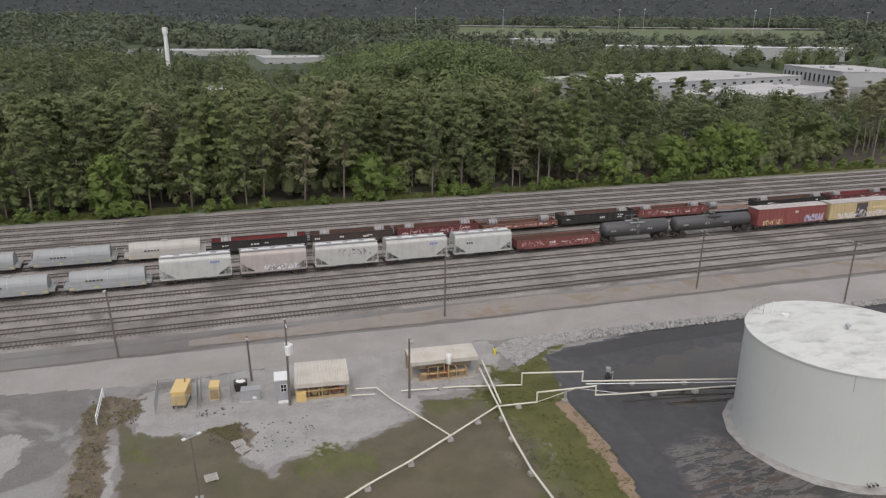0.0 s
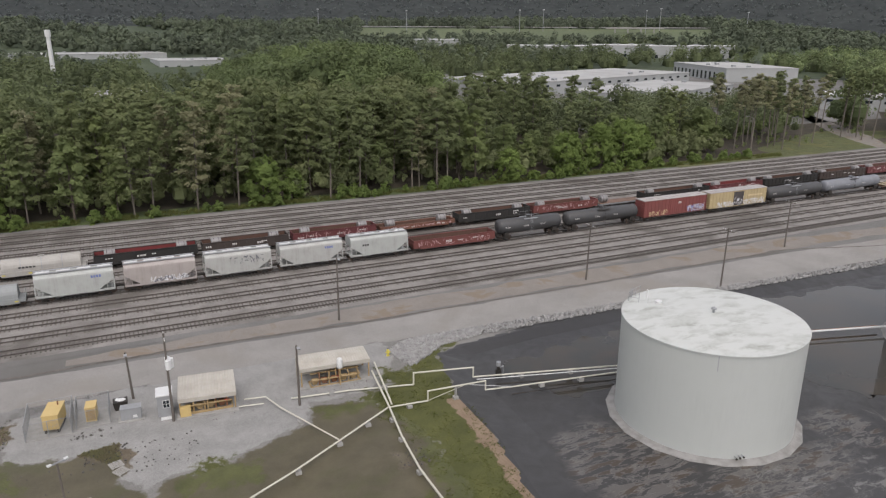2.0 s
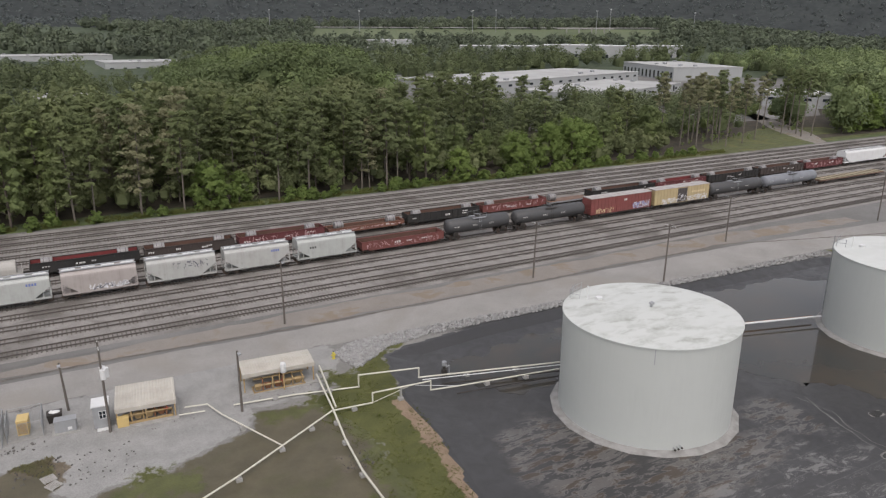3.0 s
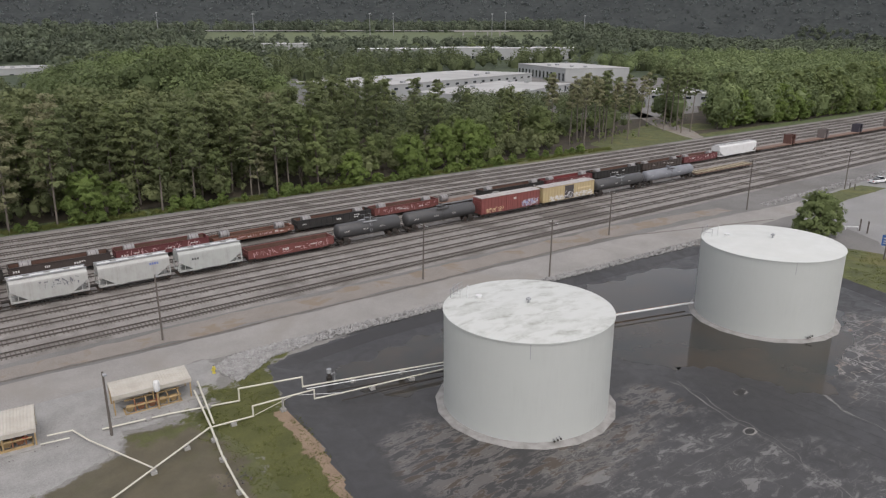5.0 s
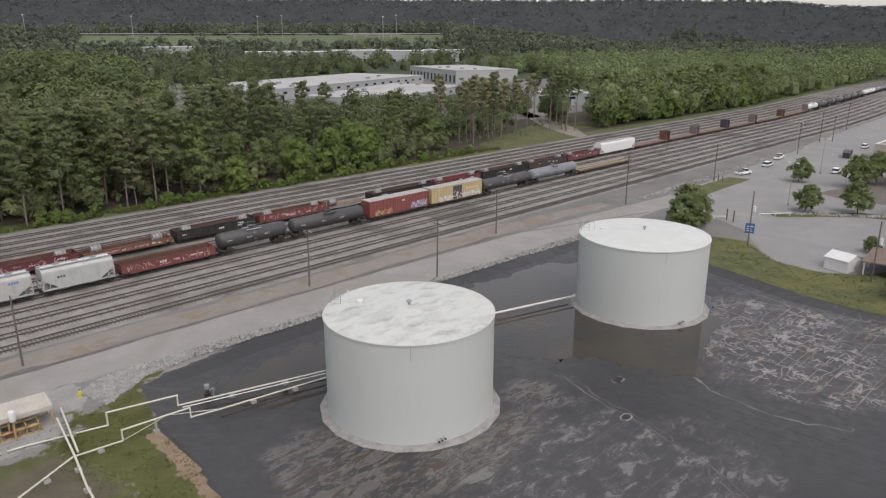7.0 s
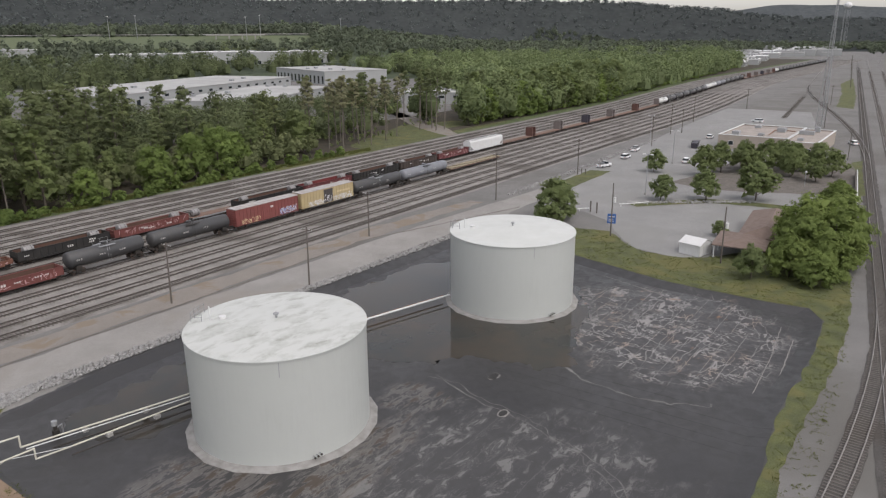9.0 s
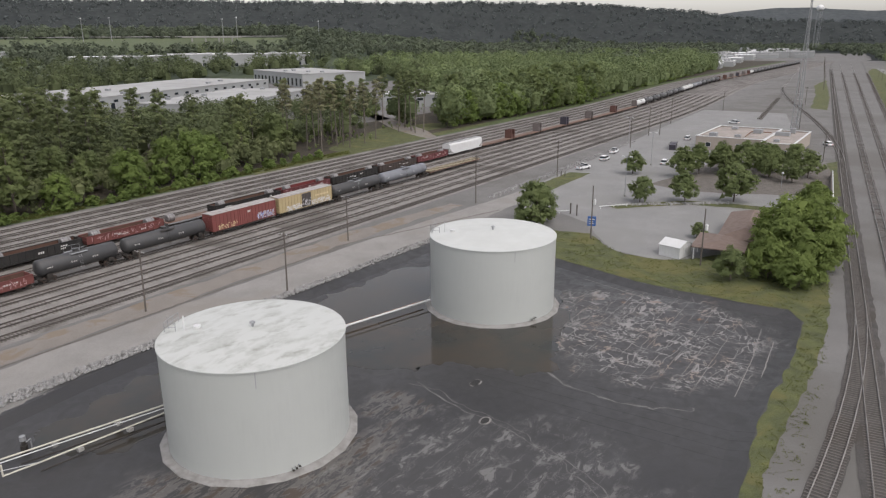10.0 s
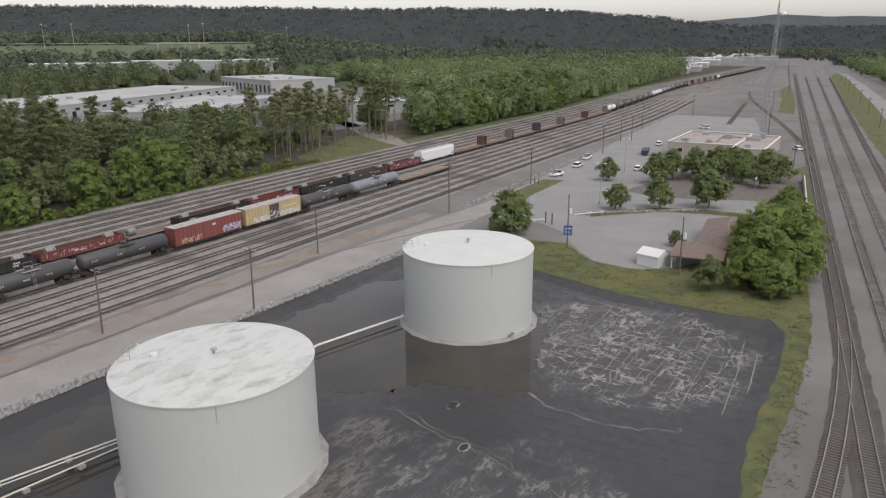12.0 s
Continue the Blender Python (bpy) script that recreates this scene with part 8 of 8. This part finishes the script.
def warehouse(at, lx, ly, h, turn, label, doors=8, windows=0, door_top=4.4, top_paint=None):
    t = thing("warehouse", at, label, "warehouse", "distant warehouses", turn)
    part("wall", Shape().box(-lx / 2, lx / 2, -ly / 2, ly / 2, 0, h), WARE, t)
    part("roof", Shape().box(-lx / 2 - 0.3, lx / 2 + 0.3, -ly / 2 - 0.3, ly / 2 + 0.3, h, h + 0.5), top_paint or WAREROOF, t)
    for i in range(doors):
        x = -lx / 2 + lx * (i + 0.5) / doors
        part("dock_door", Shape().box(x - 1.6, x + 1.6, -ly / 2 - 0.06, -ly / 2, 0.8, door_top), DARKGLASS, t)
    for i in range(windows):
        x = -lx / 2 + lx * (i + 0.5) / windows
        w_ = part("window", Shape().box(x - 2.0, x + 2.0, -ly / 2 - 0.08, -ly / 2, h - 3.4, h - 1.6), WARE, t)
        part("pane", Shape().box(x - 1.8, x + 1.8, -ly / 2 - 0.1, -ly / 2 - 0.08, h - 3.2, h - 1.8), DARKGLASS, w_)
    rr = random.Random(int(lx))
    for i in range(6):
        x, y = rr.uniform(-0.45, 0.45) * lx, rr.uniform(-0.45, 0.45) * ly
        part("roof_unit", Shape().box(x - 1.5, x + 1.5, y - 1.2, y + 1.2, h + 0.5, h + 1.8), GREYSTEEL, t)
    return t


warehouse((307, 448, 0), 200, 72, 8.0, 17, "long low pale warehouse behind the wood", 4, 18)
warehouse((312, 366, 0), 124, 56, 5, 24, "low pale warehouse annex with flat roof", 5, 8)
warehouse((493.6, 478, 0), 110, 60, 10.8, -110.7, "pale warehouse with open loading docks", 13, 0, 7.0)
warehouse((368, 254, 0), 54, 26, 7, -55, "pale building seen between pine trunks", 4, 6, 4.4, WHITEMETAL)
sheet("yard_apron", [[(120, 300), (185, 225), (330, 225), (430, 300), (560, 420), (540, 600), (330, 620), (205, 600), (150, 420)]], 0.08, GROUND, "pale concrete apron round the warehouses", "ground")
for hd, r, lx, ly in ((57, 880, 110, 40), (52, 900, 70, 40), (49, 890, 60, 30), (45.5, 900, 50, 30), (66, 950, 60, 20)):
    x, y = r * math.cos(radians(hd)), r * math.sin(radians(hd))
    warehouse((x, y, land(x, y) - 1), lx, ly, 14, hd - 90, "distant white industrial building", 6, 0, 4.4, WHITEMETAL)
warehouse((75, 790, 0), 70, 60, 9, 5, "pale warehouse among trees", 6)
warehouse((-20, 880, 4), 150, 60, 9, 5, "long pale warehouse far off among trees", 10)
warehouse((2, 400, 0), 26, 16, 8, 8, "white roofed building hidden in the wood", 2)
warehouse((-150, 420, 0), 46, 22, 8, 8, "white roofed building hidden in the wood", 2)
tw = thing("water_tower", (-41, 621, 0), "slender white concrete tower in the distance", "tower")
part("shaft", Shape().rod((0, 0, 0), (0, 0, 34), 1.8, 14, 1.5), WHITEMETAL, tw)
part("head", Shape().rod((0, 0, 33), (0, 0, 38), 2.1, 14), WHITEMETAL, tw)
for x, y, lx, ly, h in ((965, 232, 46, 20, 6), (1010, 246, 40, 22, 7), (1062, 240, 56, 24, 6), (1120, 262, 60, 26, 7), (1185, 258, 64, 28, 7), (1255, 284, 70, 30, 8), (1330, 270, 70, 30, 8), (1420, 300, 84, 36, 9), (1520, 285, 80, 36, 9), (1640, 310, 90, 40, 9), (1760, 290, 90, 40, 10)):
    warehouse((x, y, 0), lx, ly, h, 8, "low white roofed building beside the far yard", 5, 0, 4.4, WHITEMETAL)
TOWN = random.Random(5)
for i in range(46):
    x = TOWN.uniform(1020, 2150)
    y = 0.17 * x + TOWN.uniform(64, 104) if x < 1400 else x * TOWN.uniform(0.125, 0.205)
    warehouse((x, y, 0), TOWN.uniform(26, 70), TOWN.uniform(16, 40), TOWN.uniform(5, 11), 6 + TOWN.uniform(-4, 4), "low pale town building beyond the yard", 3)

wt = thing("water_tower", (1900, 236, 42), "distant white water tower on slim legs", "tower")
part("bowl", Shape().ball((0, 0, 56), (9, 9, 7), 16, 10), WHITEMETAL, wt)
for k in range(5):
    part("leg", Shape().rod((6 * math.cos(k * 1.257), 6 * math.sin(k * 1.257), -30), (6 * math.cos(k * 1.257), 6 * math.sin(k * 1.257), 54), 0.3, 6), GREYSTEEL, wt)
# lattice radio mast
mast = thing("radio_mast", (356.4, 46.2, 0), "tall slender steel lattice radio mast", "mast")
for k in range(3):
    a = 2 * math.pi * k / 3
    part("leg", Shape().rod((2.0 * math.cos(a), 2.0 * math.sin(a), 0), (0.3 * math.cos(a), 0.3 * math.sin(a), 56), 0.16, 6, 0.08), GREYSTEEL, mast)
s = Shape()
for i in range(22):
    z0, z1 = i * 2.5, (i + 1) * 2.5
    r0, r1 = 2.0 - 1.7 * z0 / 56, 2.0 - 1.7 * z1 / 56
    for k in range(3):
        a, b = 2 * math.pi * k / 3, 2 * math.pi * (k + 1) / 3
        s.rod((r0 * math.cos(a), r0 * math.sin(a), z0), (r1 * math.cos(b), r1 * math.sin(b), z1), 0.07, 4)
        s.rod((r0 * math.cos(a), r0 * math.sin(a), z0), (r0 * math.cos(b), r0 * math.sin(b), z0), 0.07, 4)
part("bracing", s, GREYSTEEL, mast)
part("antenna", Shape().rod((0, 0, 55), (0, 0, 60), 0.08, 6), GREYSTEEL, mast)

# ---- riprap ----
STONE = earth("grey_riprap_stone", (0.17, 0.168, 0.163), (0.32, 0.316, 0.306), 1.6, fine=8, bump=0.5)


def rock_data(i):
    rr = random.Random(i)
    s = Shape().ball((0, 0, 0), (0.42, 0.34, 0.28), 6, 4, False)
    s.v = [(x * rr.uniform(0.75, 1.25), y * rr.uniform(0.75, 1.25), z * rr.uniform(0.75, 1.25)) for x, y, z in s.v]
    return s.data("stone", STONE)


ROCKS = [rock_data(i) for i in range(6)]
bank = thing("riprap_bank", (0, 0, 0), "bank of broken pale grey stones along the basin edge", "stones", kind="structure")
upper = [(23.8, 80.4), (26.4, 82.2), (30, 82.9), (38.7, 82.7), (61, 82.0), (84, 80.8), (121, 79.6)]
lower = [(25.2, 75.4), (27.9, 77.2), (30.5, 79.2), (37.2, 80.3), (59, 80.2), (84, 79.0), (121, 77.6)]


def between(f):
    k = f * (len(upper) - 1)
    i = min(int(k), len(upper) - 2)
    q = k - i
    return tuple((a + (b - a) * q for a, b in zip(upper[i], upper[i + 1]))), tuple((a + (b - a) * q for a, b in zip(lower[i], lower[i + 1])))


rr = random.Random(3)
loose = Shape()
for i in range(4600):
    f = rr.random() ** 1.15
    u, l = between(f)
    q = rr.random()
    x, y = u[0] + (l[0] - u[0]) * q + rr.uniform(-0.3, 0.3), u[1] + (l[1] - u[1]) * q
    sc = rr.uniform(0.25, 0.7)
    m = pose(x, y, 0.02 + 0.2 * sc, rr.uniform(0, 360), rr.uniform(0, 360), rr.uniform(0, 360)) @ Matrix.Scale(sc, 4)
    if i < 300:
        ob = part("stone", ROCKS[i % 6], STONE, bank)
        ob.matrix_local = m
    else:
        d = ROCKS[i % 6]
        loose.add([tuple(m @ v.co) for v in d.vertices], [tuple(p.vertices) for p in d.polygons])
for (ax, ay), (bx, by), k in (((160, 88.6), (278, 92.6), 420), ((168, 61), (186, 36), 260), ((126, 79.5), (142, 72), 160)):
    for i in range(k):
        f = rr.random()
        sc = rr.uniform(0.5, 1.1)
        m = pose(ax + (bx - ax) * f + rr.uniform(-0.8, 0.8), ay + (by - ay) * f + rr.uniform(-1.1, 1.1), 0.1 * sc, rr.uniform(0, 360), rr.uniform(0, 360), 0) @ Matrix.Scale(sc, 4)
        d = ROCKS[i % 6]
        loose.add([tuple(m @ v.co) for v in d.vertices], [tuple(p.vertices) for p in d.polygons])
tagged(part("loose_stones", loose, STONE, bank), kind="stuff")
for group in (lawns, rounds, pines, stalks, drys, oaks, brights, parks, shrubs, bushes):
    for ob in group:
        drop_thing(ob)


# ---- grass tufts and weeds ----
def tufts(name, polys, count, material, label, seed, size=0.16):
    rr = random.Random(seed)
    spots = []
    for poly in polys:
        xs, ys = [p[0] for p in poly], [p[1] for p in poly]
        n, tries = 0, 0
        while n < count and tries < count * 20:
            tries += 1
            x, y = rr.uniform(min(xs), max(xs)), rr.uniform(min(ys), max(ys))
            if in_poly(x, y, poly) and noise.noise(Vector((x * 0.35, y * 0.35, seed))) > -0.15:
                spots.append((x, y))
                n += 1
    g_ = np.random.default_rng(seed)
    base = np.repeat(np.array(spots), 7, 0)
    k = len(base)
    p = np.concatenate([base + g_.normal(scale=0.16, size=(k, 2)), np.full((k, 1), 0.05)], 1)
    lean = np.concatenate([g_.normal(scale=0.5, size=(k, 2)), np.ones((k, 1))], 1) * (size * g_.uniform(0.7, 2.0, (k, 1)))
    side = np.concatenate([g_.normal(size=(k, 2)), np.zeros((k, 1))], 1)
    side /= np.linalg.norm(side, axis=1)[:, None]
    tri = np.stack([p - side * 0.07, p + side * 0.07, p + lean], 1).reshape(-1, 3)
    me = bpy.data.meshes.new(name)
    me.from_pydata(tri.tolist(), [], np.arange(3 * k).reshape(-1, 3).tolist())
    me.materials.append(material)
    return tagged(new(name, me), label, "grass", kind="stuff")


TUFT = foliage("grass_blades", (0.085, 0.102, 0.03), (0.145, 0.165, 0.052), (0.19, 0.19, 0.08), 0.5, 0.35, 0.0)
tufts("grass_tufts", [[(123, 79), (136, 72), (141, 54), (131.5, 42), (132, 35), (146, 20), (149, 9), (122, 6.3), (94, 4.2), (60, 3), (69.8, 7.4), (100.9, 7.8), (113, 8.6), (117.6, 11.6), (117, 17), (117.6, 33.8), (122.5, 51.7)]], 3000, TUFT,
      "short tufts of rough grass on the bank", 2, 0.05)
tufts("grass_tufts", [[(21, 75), (28, 76), (27, 57), (25, 46), (22.5, 25), (14.5, 25), (17.8, 50), (18.6, 60), (17, 66)]], 1500, TUFT, "short tufts of rough grass beside the basin", 1, 0.05)
tufts("verge_weeds", [[(-120, 163.5), (0, 165.3), (120, 166.5), (200, 168), (200, 172), (0, 169), (-120, 168)]], 5000, TUFT, "tall weeds along the wood's edge", 5, 0.4)

WEED = foliage("dead_and_green_weeds", (0.17, 0.145, 0.1), (0.26, 0.23, 0.15), (0.19, 0.21, 0.09), 0.6, 0.5, 0.0)
tufts("bank_weeds", [[(-22.6, 81), (-18.4, 80), (-18.7, 75.4), (-20.2, 74.4), (-20.9, 72.8), (-20.8, 68.8), (-21.2, 55), (-23.4, 55), (-23.8, 69.5), (-24.2, 78.4)], [(-12, 70.9), (-8.6, 71.4), (-6.8, 69), (-8, 66.6), (-10.5, 69.8)]], 260, WEED,
      "dead brown and green weeds on a rubble bank", 6, 0.13)
RUBBLE = earth("dark_rubble", (0.06, 0.055, 0.05), (0.14, 0.13, 0.115), 1.5, fine=9)
rr = random.Random(19)
bits = Shape()
for poly, k, lo, hi in (((-12.8, -8.6, 73.7, 75.2), 26, 0.15, 0.42), ((-7, -1, 65.2, 71), 60, 0.08, 0.3), ((-24, -18.4, 74.5, 81), 90, 0.12, 0.5), ((-23.6, -21, 58, 74), 80, 0.1, 0.4), ((16, 19.2, 55.6, 58.4), 50, 0.1, 0.35), ((-11.5, -7, 67.5, 71.2), 60, 0.1, 0.4), ((0, 22, 72.2, 74.5), 40, 0.06, 0.2), ((-19, -8, 62, 70), 20, 0.1, 0.3)):
    for i in range(k):
        m = pose(rr.uniform(poly[0], poly[1]), rr.uniform(poly[2], poly[3]), 0.08, rr.uniform(0, 360), rr.uniform(0, 360), rr.uniform(0, 360)) @ Matrix.Scale(rr.uniform(lo, hi), 4)
        d = ROCKS[i % 6]
        bits.add([tuple(m @ v.co) for v in d.vertices], [tuple(p.vertices) for p in d.polygons])
tagged(new("rubble", bits.data("rubble", RUBBLE)), "scattered dark stones and rubble on the works yard", "rubble", kind="stuff")
